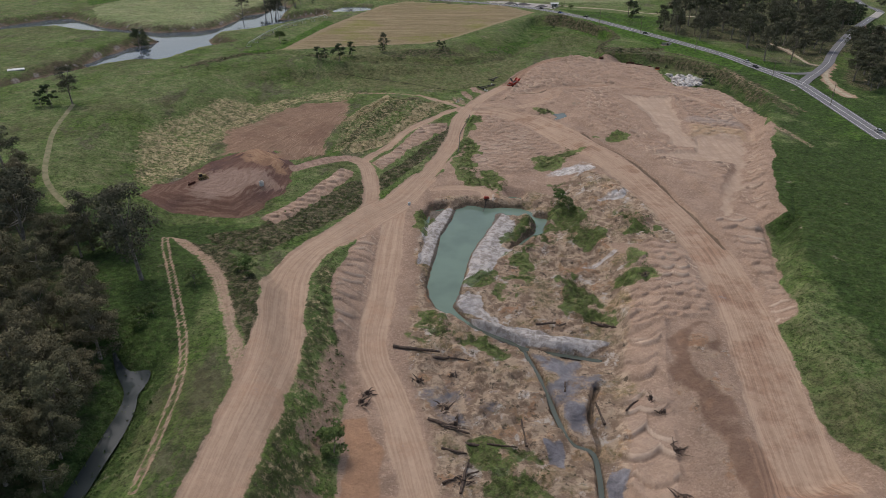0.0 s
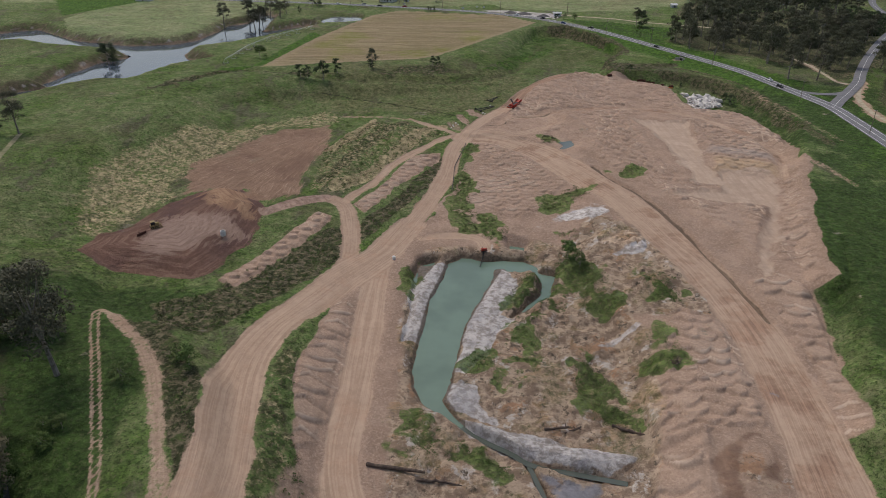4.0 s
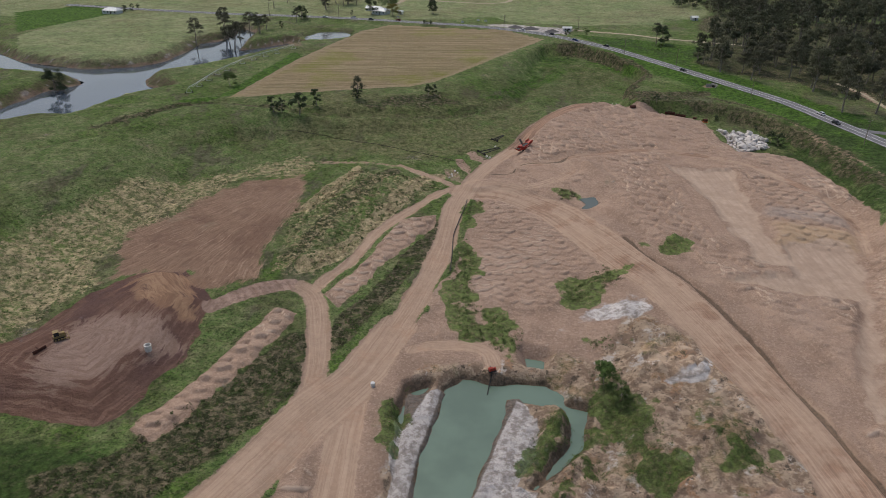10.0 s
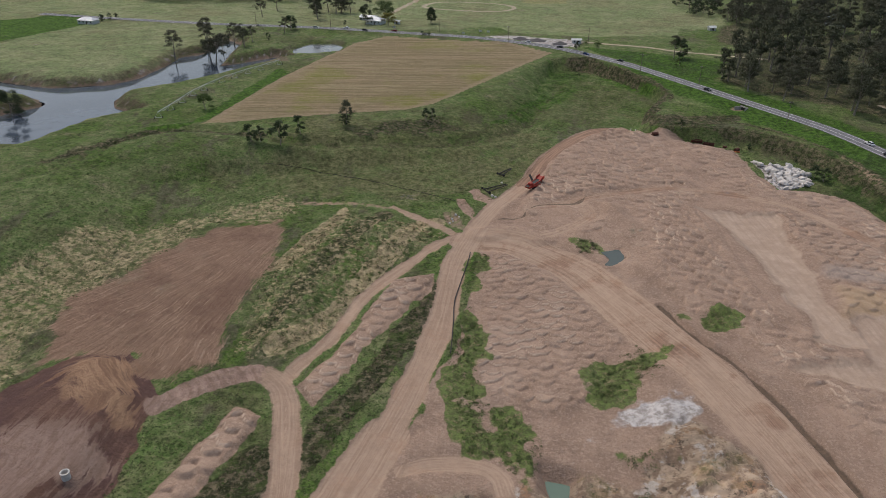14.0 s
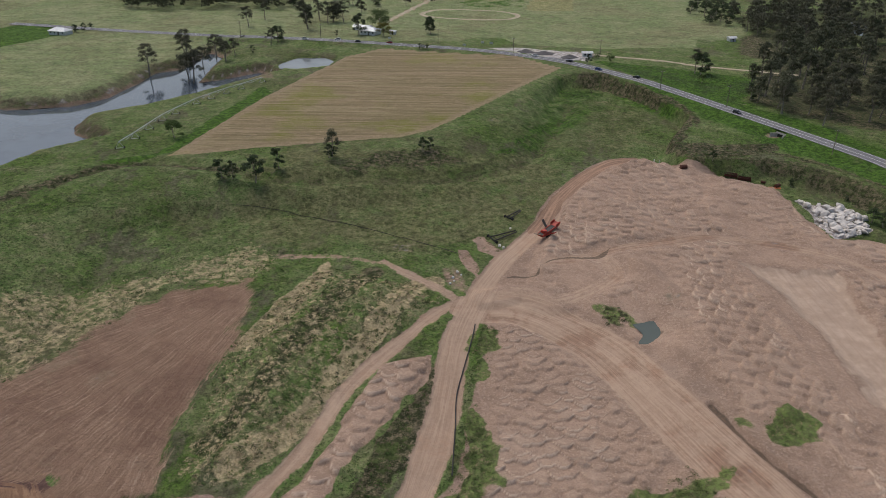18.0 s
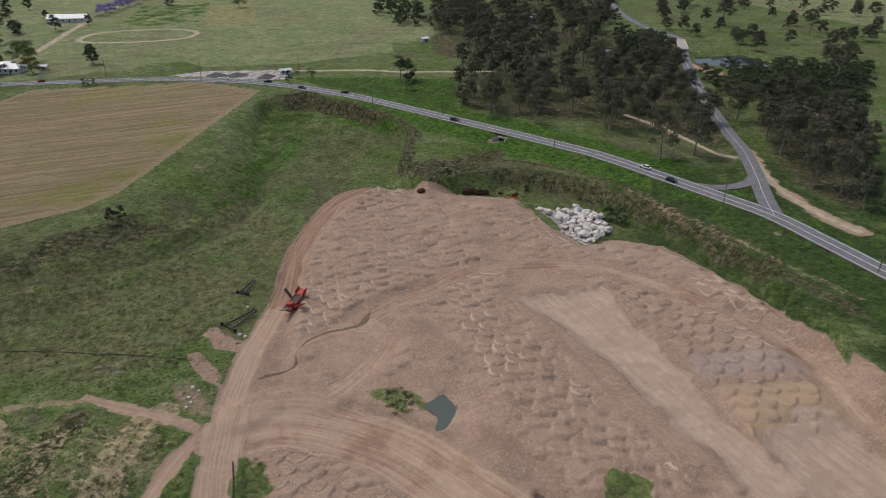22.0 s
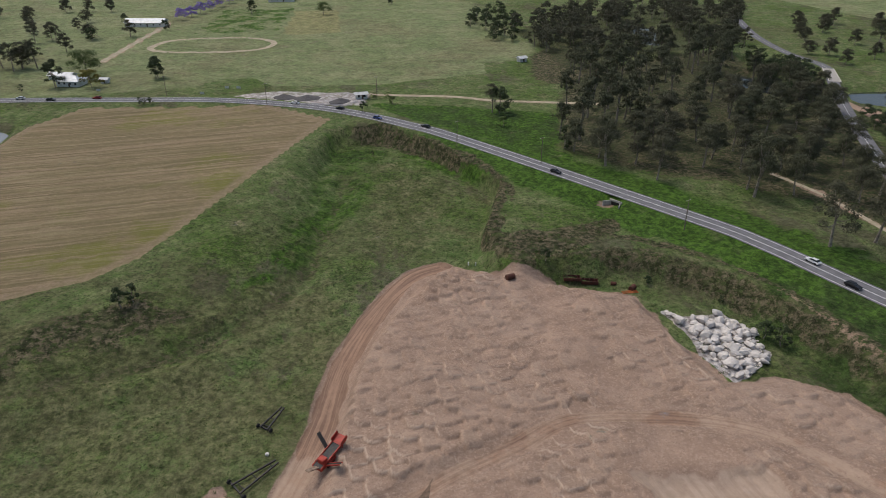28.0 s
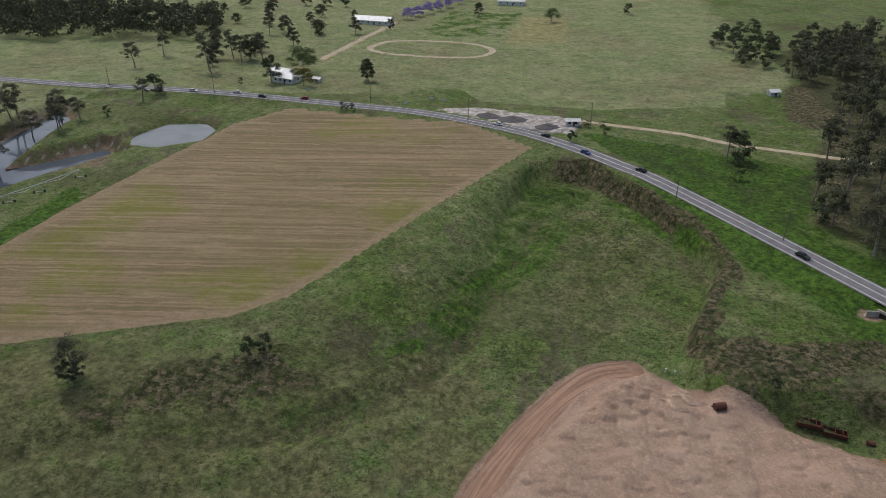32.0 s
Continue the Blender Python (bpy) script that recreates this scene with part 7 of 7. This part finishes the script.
for k, (x, y, r) in enumerate(((60, 676, 7), (71, 671, 8), (86, 660, 6.5))):
    stand(heap(r, 2.0, k, "dark grey gravel heap in the roadside yard", GRAVEL), x, y, -25 + 20 * k, ROAD_Z - 0.35)
for x, y in ((32, 704), (38, 702), (-34, 718), (19, 695)):
    s = new("road_sign")
    part("board", fresh(box, 2.2, 0.06, 1.2, (0, 0, 1.5)), WHITE, s)
    for k in (-0.8, 0.8):
        part("post", fresh(box, 0.1, 0.1, 1.8, (k, 0.08, 0.5)), POLE_WOOD, s)
    tagged(stand(s, x, y, -20), "small blank white board sign beside the highway", "sign", "roadside boards")


def culvert():
    base = new("culvert")
    for s in (-1, 1):
        part("wing_wall", fresh(box, 0.4, 3.4, 2.2, (s * 2.6, -1.3, 0.6), Matrix.Rotation(s * 0.45, 3, "Z"), bevel=0.05), DECK, base)
    part("headwall", fresh(box, 5.0, 0.5, 0.7, (0, 0.2, 1.75), bevel=0.05), DECK, base)
    # solid dark panel in place of the shade inside the culvert
    part("barrel_opening", fresh(box, 3.6, 0.3, 1.7, (0, 0.35, 0.6)), STEEL_BLACK, base, "dark panel painted as the shaded culvert mouth")
    part("apron", fresh(box, 6.0, 3.0, 0.3, (0, -1.4, -0.35), bevel=0.04), DECK, base)
    return tagged(base, "concrete box culvert under the highway", "culvert")


x, y, a = on_road(160, 511, -7.5)
stand(culvert(), x, y, a, ROAD_Z - 2.0)


# --- the red screening plant and the machines near it
def screening_plant():
    base = new("screening_plant")
    part("chassis", fresh(box, 2.4, 8.0, 0.5, (0, 0, 0.9), bevel=0.05), STEEL_RED, base)
    for s in (-1, 1):
        bm = bmesh.new()
        beam(bm, (s * 1.15, -4.0, 1.2), (s * 1.15, 4.2, 3.2), 0.18, 0.5)
        part("side_plate", bm, STEEL_RED, base)
        bm = fresh(box, 0.45, 3.4, 0.8, (s * 1.05, -0.4, 0.4), bevel=0.15)
        part("crawler_track", bm, RUBBER, base)
        for y in (-3.0, 0.0, 3.0):
            bm = bmesh.new()
            beam(bm, (s * 1.1, y, 0.9), (s * 1.1, y, 2.0 + 0.24 * (y + 3)), 0.14)
            part("strut", bm, STEEL_RED, base)
    bm = bmesh.new()
    beam(bm, (0, -4.0, 1.3), (0, 4.2, 3.1), 1.9, 0.12)
    part("screen_deck", bm, STEEL_BLACK, base)
    bm = bmesh.new()
    box(bm, 2.6, 2.2, 0.12, (0, 3.4, 3.3), Matrix.Rotation(radians(20), 3, "X"))
    for s in (-1, 1):
        box(bm, 0.1, 2.2, 0.9, (s * 1.3, 3.4, 3.65), Matrix.Rotation(radians(20), 3, "X"))
    part("hopper", bm, STEEL_RED, base)
    for s, m, turn in ((-1, STEEL_BLACK, 1.0), (1, STEEL_RED, 1.0)):
        bm = bmesh.new()
        for k in (-0.4, 0.4):
            beam(bm, (s * 1.0, (1.0 if s < 0 else -2.2) + k, 1.2), (s * 5.0, (2.4 if s < 0 else -2.0) + k, 3.4), 0.14, 0.3)
        arm = part("side_conveyor", bm, m, base)
        bm = bmesh.new()
        beam(bm, (s * 1.0, 1.0 if s < 0 else -2.2, 1.25), (s * 5.0, 2.4 if s < 0 else -2.0, 3.45), 0.6, 0.05)
        part("belt", bm, RUBBER, arm)
    bm = bmesh.new()
    beam(bm, (0, -3.6, 1.2), (0, -6.8, 2.6), 1.0, 0.2)
    part("tail_conveyor", bm, PALE_TIMBER, base, "dusty pale tail conveyor")
    part("engine_box", fresh(box, 1.6, 1.5, 1.1, (0.2, -2.3, 2.1), bevel=0.08), STEEL_RED, base)
    return tagged(base, "red mobile screening plant with folding conveyors on sand", "screening plant")


stand(screening_plant(), 41, 419, -50, height(41, 419) + 0.0)


def steel_frame(l, w, label):
    base = new("machine_frame")
    for s in (-1, 1):
        bm = bmesh.new()
        beam(bm, (s * w / 2, 0, 0.5), (s * w * 0.16, l, 1.3), 0.28, 0.35)
        part("rail", bm, STEEL_BLACK, base)
    for k in (0.12, 0.45, 0.85):
        bm = bmesh.new()
        half = w / 2 * (1 - 0.7 * k)
        beam(bm, (-half, l * k, 0.55 + 0.7 * k), (half, l * k, 0.55 + 0.7 * k), 0.16)
        part("crossbar", bm, STEEL_BLACK, base)
    bm = bmesh.new()
    beam(bm, (-w * 0.9, 0.4, 0.35), (w * 0.9, 0.1, 0.35), 0.3)
    part("axle", bm, STEEL_BLACK, base)
    for s in (-1, 1):
        part("wheel", fresh(drum, 0.5, 0.3, (s * w * 0.9, 0.2, 0.45), "X", 16), RUBBER, base)
    return tagged(base, label, "machine frame", "steel frames beside the track")


stand(steel_frame(10, 3.2, "long black steel conveyor frame lying in the grass"), 21.5, 417.5, -62)
stand(steel_frame(7, 2.0, "short dark steel frame lying in the grass"), 28.5, 433.5, -44)
for x, y, s in ((28.5, 425.5, 0.8), (23.8, 412.5, 1.0), (25, 411.0, 0.9), (9.1, 394.2, 0.9), (7.7, 390.9, 0.8), (6.8, 387.6, 0.7), (10.3, 392.5, 0.6), (8.0, 389.0, 0.6)):
    bm = bmesh.new()
    box(bm, s, s * 0.9, s * 0.8, (0, 0, s * 0.3), bevel=s * 0.15)
    tagged(stand(mesh_object("concrete_block", bm, CONCRETE), x, y, R.uniform(0, 90)), "small pale concrete block dumped in grass", "concrete block", "dumped concrete blocks")


# --- on the clay stockpile
def pipe_ring():
    base = new("concrete_pipe")
    bm = bmesh.new()
    rings = []
    for r, z in ((1.05, 0), (1.05, 2.1), (0.86, 2.1), (0.86, 0.05)):
        rings.append([bm.verts.new((math.cos(a) * r, math.sin(a) * r, z)) for a in np.linspace(0, 2 * math.pi, 28, endpoint=False)])
    for a, b in zip(rings, rings[1:]):
        for k in range(28):
            bm.faces.new((a[k], a[(k + 1) % 28], b[(k + 1) % 28], b[k]))
    part("barrel", bm, CONCRETE, base)
    bm = bmesh.new()
    ends = []
    for r, z in ((1.05, 1.8), (1.14, 1.82), (1.14, 2.12), (0.9, 2.12)):
        ends.append([bm.verts.new((math.cos(a) * r, math.sin(a) * r, z)) for a in np.linspace(0, 2 * math.pi, 28, endpoint=False)])
    for a, b in zip(ends, ends[1:]):
        for k in range(28):
            bm.faces.new((a[k], a[(k + 1) % 28], b[(k + 1) % 28], b[k]))
    part("collar", bm, CONCRETE, base)
    return tagged(base, "upright pale concrete pipe ring on the clay", "concrete pipe")


def dozer():
    base = new("bulldozer")
    part("hull", fresh(box, 3.6, 1.7, 1.0, (0, 0, 1.15), bevel=0.08), YELLOW, base)
    part("bonnet", fresh(box, 1.7, 1.2, 0.8, (1.0, 0, 1.95), bevel=0.1), YELLOW, base)
    cab = part("cab", fresh(box, 1.5, 1.5, 1.5, (-0.7, 0, 2.3), bevel=0.06), GLASS, base, "dark glazed cab")
    part("cab_roof", fresh(box, 1.8, 1.8, 0.14, (-0.7, 0, 3.1), bevel=0.04), YELLOW, cab)
    for s in (-1, 1):
        t = part("crawler_track", fresh(box, 3.8, 0.5, 1.0, (0, s * 1.1, 0.52), bevel=0.25), RUBBER, base)
        for x in (-1.3, -0.4, 0.4, 1.3):
            part("roller", fresh(drum, 0.3, 0.54, (x, s * 1.1, 0.5), "Y", 12), YELLOW, t)
        bm = bmesh.new()
        beam(bm, (0.2, s * 1.45, 0.7), (2.5, s * 1.45, 0.6), 0.2, 0.25)
        part("push_arm", bm, YELLOW, base)
    part("blade", fresh(box, 0.22, 3.6, 1.1, (2.6, 0, 0.65), bevel=0.05), YELLOW, base)
    part("exhaust", fresh(drum, 0.07, 0.8, (1.2, 0.3, 2.7), sides=8), STEEL_BLACK, base)
    return tagged(base, "old yellow bulldozer parked on the clay stockpile", "bulldozer")


stand(pipe_ring(), -72.9, 261.6, 10).scale = (0.85, 0.85, 0.85)
stand(dozer(), -97.5, 265, 35).scale = (0.82, 0.82, 0.82)
ripper = new("grader_blade")
part("blade", fresh(box, 3.6, 0.3, 0.9, (0, 0, 0.4), bevel=0.06), RUST, ripper)
part("drawbar", fresh(beam, (0, 0, 0.3), (0.3, 2.2, 0.3), 0.25), RUST, ripper)
tagged(stand(ripper, -100, 259.5, 60), "rusty grader blade attachment lying on clay", "grader blade")
tank = new("water_tank")
part("tank", fresh(drum, 0.55, 1.1, (0, 0, 0.55), sides=24), WHITE, tank)
part("lid", fresh(drum, 0.22, 0.12, (0, 0, 1.15), sides=16), WHITE, tank)
tagged(stand(tank, -13.4, 251.9), "small round white plastic water tank beside the haul road", "water tank")

# --- at the pond
pump = new("pump_unit")
part("skid", fresh(box, 2.2, 1.2, 0.2, (0, 0, 0.15), bevel=0.03), STEEL_BLACK, pump)
part("engine", fresh(box, 1.3, 0.9, 0.9, (-0.3, 0, 0.7), bevel=0.1), STEEL_RED, pump)
part("volute", fresh(drum, 0.45, 0.4, (0.75, 0, 0.6), "X"), STEEL_RED, pump)
part("exhaust", fresh(drum, 0.06, 0.6, (-0.5, 0.2, 1.4), sides=8), STEEL_BLACK, pump)
tagged(stand(pump, 17.1, 258.5, 20), "red diesel pump unit on the pond bank", "pump")
bm = bmesh.new()
tube(bm, [(17.1, 258.0, 2.4), (16.6, 256.6, 0.6), (16.0, 254.6, -0.55), (15.6, 252.5, -0.55)], (0.14, 0.14, 0.14, 0.14), 8)
tagged(mesh_object("suction_hose", bm, STEEL_BLACK), "black suction hose running into the pond", "hose")


def hose(name, r, label):
    line = curve(PLAN[name], 8)
    z = surface(line[:, 0], line[:, 1])
    bm = bmesh.new()
    tube(bm, [(p[0], p[1], h + r + 0.12) for p, h in zip(line, z)], [r] * len(line), 6)
    tagged(mesh_object("poly_pipe", bm, STEEL_BLACK), label, "pipe")


hose("hose_a", 0.15, "black poly pipe along the edge of the haul road")
hose("hose_b", 0.09, "black poly pipe lying across the pasture")


# --- logs and stumps in the pit
def log(length, r, seed, material=TIMBER):
    rng = random.Random(seed)
    base = new("log")
    bm = bmesh.new()
    n = 6
    pts = [(length * (k / n - 0.5), rng.uniform(-0.15, 0.15), r * 0.8 + rng.uniform(-0.05, 0.12)) for k in range(n + 1)]
    tube(bm, pts, [r * rng.uniform(0.75, 1.1) * (1 - 0.35 * k / n) for k in range(n + 1)], 9)
    part("stem", bm, material, base)
    for k in range(2):
        bm = bmesh.new()
        p = Vector(pts[rng.randint(2, 5)])
        tube(bm, [p, p + Vector((rng.uniform(-0.6, 0.6), rng.uniform(-1.2, 1.2), rng.uniform(0.1, 0.7)))], (r * 0.4, r * 0.15), 6)
        part("branch_stub", bm, material, base)
    return tagged(base, "dark weathered log lying on the pit floor", "log", "logs in the pit")


for k, (x, y, l, r, a) in enumerate(((-7, 157.8, 13, 0.5, -10), (-1, 155.6, 10, 0.42, -4), (4.5, 154.2, 6, 0.28, -14), (3, 120.2, 6, 0.35, -18), (5.2, 112.5, 10, 0.36, 78), (2.6, 111.6, 5, 0.3, 30), (6, 113, 5, 0.3, 20),
                                     (0.5, 128.6, 8, 0.5, -25), (3.4, 126.8, 7, 0.4, -22), (30, 171, 6, 0.4, 8), (34, 171.6, 5, 0.35, 30), (46, 171.4, 6, 0.42, -30), (49, 168.6, 6, 0.36, -25), (19.3, 126, 9, 0.3, 92),
                                     (45.6, 133.6, 4, 0.25, 50), (47.6, 135.3, 3.5, 0.22, 35), (7, 123, 15, 0.4, -8), (37.4, 136, 10, 0.4, 96), (38.4, 132.8, 8, 0.35, 94), (14, 122, 7, 0.3, -6), (31.5, 143, 4, 0.25, 85))):
    stand(log(l, r, k), x, y, a)


def brushwood(seed, size):
    """A tangle of roots and broken branches."""
    rng = random.Random(seed)
    base = new("stump_pile")
    for k in range(11):
        bm = bmesh.new()
        a = rng.uniform(0, 6.28)
        p = Vector((rng.uniform(-0.5, 0.5) * size, rng.uniform(-0.5, 0.5) * size, 0.1))
        q = p + Vector((math.cos(a), math.sin(a), rng.uniform(0.05, 0.5))) * size * rng.uniform(0.4, 0.95)
        tube(bm, [p, p.lerp(q, 0.5) + Vector((0, 0, rng.uniform(0, 0.35))), q], (0.2, 0.14, 0.05), 6)
        part("branch", bm, TIMBER if k % 3 else PALE_TIMBER, base)
    bm = bmesh.new()
    tube(bm, [(0, 0, -0.2), (0.1, 0, 0.5), (0.15, 0.1, 1.0)], (0.6, 0.42, 0.34), 9)
    part("stump", bm, TIMBER, base)
    return tagged(base, "tangle of dark roots and broken branches on sand", "stump pile", "stump piles")


for k, (x, y, s) in enumerate(((1.2, 134.4, 3.4), (3.2, 129, 3.6), (-19.6, 136, 3.2), (50.7, 134.7, 2.6), (51.7, 116.6, 3.0), (50, 104, 3.0), (-6, 144.6, 2.4), (2.7, 148.1, 2.2), (52.4, 129.6, 2.2), (4.9, 111, 2.6), (-18.5, 139.4, 2.6), (62, 188, 2.2))):
    stand(brushwood(40 + k, s), x, y, 40 * k)


# --- rusty troughs and scrap at the pile's far edge
def trough(label):
    base = new("steel_trough")
    part("floor_plate", fresh(box, 5.0, 1.9, 0.1, (0, 0, 0.15)), RUST, base)
    for s in (-1, 1):
        part("side_plate", fresh(box, 5.0, 0.1, 1.1, (0, s * 0.95, 0.65), Matrix.Rotation(-s * 0.15, 3, "X")), RUST, base)
        part("end_plate", fresh(box, 0.1, 2.0, 1.1, (s * 2.45, 0, 0.65)), RUST, base)
    for x in (-1.5, 0, 1.5):
        part("rib", fresh(box, 0.12, 2.2, 0.14, (x, 0, 1.15)), RUST, base)
    return tagged(base, label, "steel trough", "rusty troughs")


stand(trough("rusty open steel trough in the grass"), 122.4, 469.4, -20)
stand(trough("rusty open steel trough in the grass"), 127.4, 467.4, -22)
for x, y, s in ((134.1, 464.9, 1.0), (138.1, 460.8, 1.4), (103.2, 471.5, 1.6)):
    sc = new("scrap_drum")
    part("shell", fresh(drum, 0.55 * s, 1.6 * s, (0, 0, 0.5 * s), "X", 16), RUST, sc)
    part("bracket", fresh(box, 1.9 * s, 0.16, 0.3, (0, 0.5 * s, 0.3), bevel=0.03), RUST, sc)
    tagged(stand(sc, x, y, R.uniform(-40, 40)), "rusty steel drum scrap lying in grass", "scrap drum", "scrap drums")
for k in range(3):
    bm = bmesh.new()
    beam(bm, (-2.4, 0.35 * k, 0.15), (2.4, 0.35 * k + 0.1, 0.15), 0.2)
    tagged(stand(mesh_object("orange_post", bm, simple("orange_paint", (0.55, 0.16, 0.05), None, 0.6) if k == 0 else bpy.data.materials["orange_paint"]), 136.5, 459.0 + 0.2 * k, -10), "long orange steel post lying in grass", "post", "orange posts")
for x, y in ((96.5, 489.5), (98.6, 488.6)):
    mk = new("marker_post")
    part("post", fresh(box, 0.3, 0.3, 1.1, (0, 0, 0.45), bevel=0.03), WHITE, mk)
    part("cap", fresh(box, 0.4, 0.4, 0.12, (0, 0, 1.05), bevel=0.02), WHITE, mk)
    tagged(stand(mk, x, y), "short white marker post at the pile edge", "marker post", "marker posts")


# --- white rocks dumped beside the stockpile
def boulder(seed):
    rng = random.Random(seed)
    bm = bmesh.new()
    bmesh.ops.create_icosphere(bm, subdivisions=2, radius=1.0)
    cuts = [Vector((rng.gauss(0, 1), rng.gauss(0, 1), rng.gauss(0, 1))).normalized() for _ in range(7)]
    k = Vector((rng.uniform(0, 50), rng.uniform(0, 50), 3))
    for v in bm.verts:
        v.co *= 0.85 + 0.35 * noise.noise(v.co * 1.1 + k) + 0.12 * noise.noise(v.co * 3 + k)
        for d in cuts:
            v.co -= d * max(0.0, v.co.dot(d) - 0.55)
        v.co.z *= 0.7
    me = bpy.data.meshes.new("rock")
    bm.to_mesh(me)
    bm.free()
    me.materials.append(ROCK)
    return me


rock_shapes = [boulder(k) for k in range(8)]
rocks = new("rock_pile")
tagged(rocks, "dumped heap of broken white rocks beside the stockpile", "rock pile")
rs = spots_in("whiterock", 1.1)[:300]
rz = surface(rs[:, 0], rs[:, 1])
centre = rs.mean(0)
rocks.location = (centre[0], centre[1], float(rz.mean()))
for k, ((x, y), z) in enumerate(zip(rs, rz)):
    ob = new("rock", rock_shapes[k % 8])
    ob.parent = rocks
    s = R.choice((0.3, 0.4, 0.5, 0.6, 0.8, 1.1, 1.6, 2.1)) * R.uniform(0.8, 1.2)
    ob.location = (x - centre[0], y - centre[1], float(z - rz.mean()) + 0.25 * s + R.uniform(0, 0.3))
    ob.rotation_euler = (R.uniform(-0.5, 0.5), R.uniform(-0.5, 0.5), R.uniform(0, 6.28))
    ob.scale = (s, s * R.uniform(0.7, 1.1), s * R.uniform(0.7, 1.1))


# --- the irrigator along the field
def irrigator():
    line = curve(PLAN["irrigator"], 10)
    base = new("irrigator")
    z = surface(line[:, 0], line[:, 1])
    base.location = (line[0][0], line[0][1], float(z[0]))
    o = Vector(base.location)
    n = 9
    idx = np.linspace(0, len(line) - 1, n + 1).astype(int)
    pts = [Vector((line[k][0], line[k][1], float(z[k]))) - o for k in idx]
    for a, b in zip(pts, pts[1:]):
        up = Vector((0, 0, 3.2))
        bm = bmesh.new()
        beam(bm, a + up, b + up, 0.22)
        part("water_pipe", bm, ROOF, base)
        bm = bmesh.new()
        mid_ = (a + b) / 2 + Vector((0, 0, 2.1))
        beam(bm, a + up, mid_, 0.1)
        beam(bm, mid_, b + up, 0.1)
        beam(bm, mid_, (a + b) / 2 + up, 0.1)
        part("truss", bm, ROOF, base)
    for p in pts:
        bm = bmesh.new()
        for s in (-1.6, 1.6):
            beam(bm, p + Vector((0, 0, 3.2)), p + Vector((s, s * 0.4, 0.4)), 0.14)
        beam(bm, p + Vector((-1.6, -0.64, 0.4)), p + Vector((1.6, 0.64, 0.4)), 0.14)
        leg = part("tower", bm, ROOF, base)
        for s in (-1.6, 1.6):
            part("wheel", fresh(drum, 0.5, 0.25, p + Vector((s, s * 0.4, 0.45)), "X", 12), RUBBER, leg)
    return tagged(base, "long pale galvanised travelling irrigator beside the crop field", "irrigator")


irrigator()
bm = bmesh.new()
box(bm, 9, 5, 0.5, (0, 0, 0.2), bevel=0.2)
tagged(stand(mesh_object("covered_stack", bm, WHITE), -251.6, 413.8, 30), "low stack under a white tarpaulin in the field", "covered stack")

# --- the low bridge on the side road
bridge = new("road_bridge")
bx, by = 371.0, 632.0
part("deck", fresh(box, 6.6, 34, 0.7, (0, 0, -0.3), bevel=0.05), DECK, bridge)
for s in (-1, 1):
    part("kerb", fresh(box, 0.3, 34, 0.3, (s * 3.1, 0, 0.2), bevel=0.03), CONCRETE, bridge)
for y in (-11, 0, 11):
    part("pier", fresh(box, 5.5, 0.8, 5.0, (0, y, -3.1), bevel=0.05), CONCRETE, bridge)
tagged(bridge, "low pale concrete road bridge over the creek", "bridge")
bridge.matrix_world = Matrix.Translation((bx, by, ROAD_Z + 0.12)) @ Matrix.Rotation(radians(-37), 4, "Z")
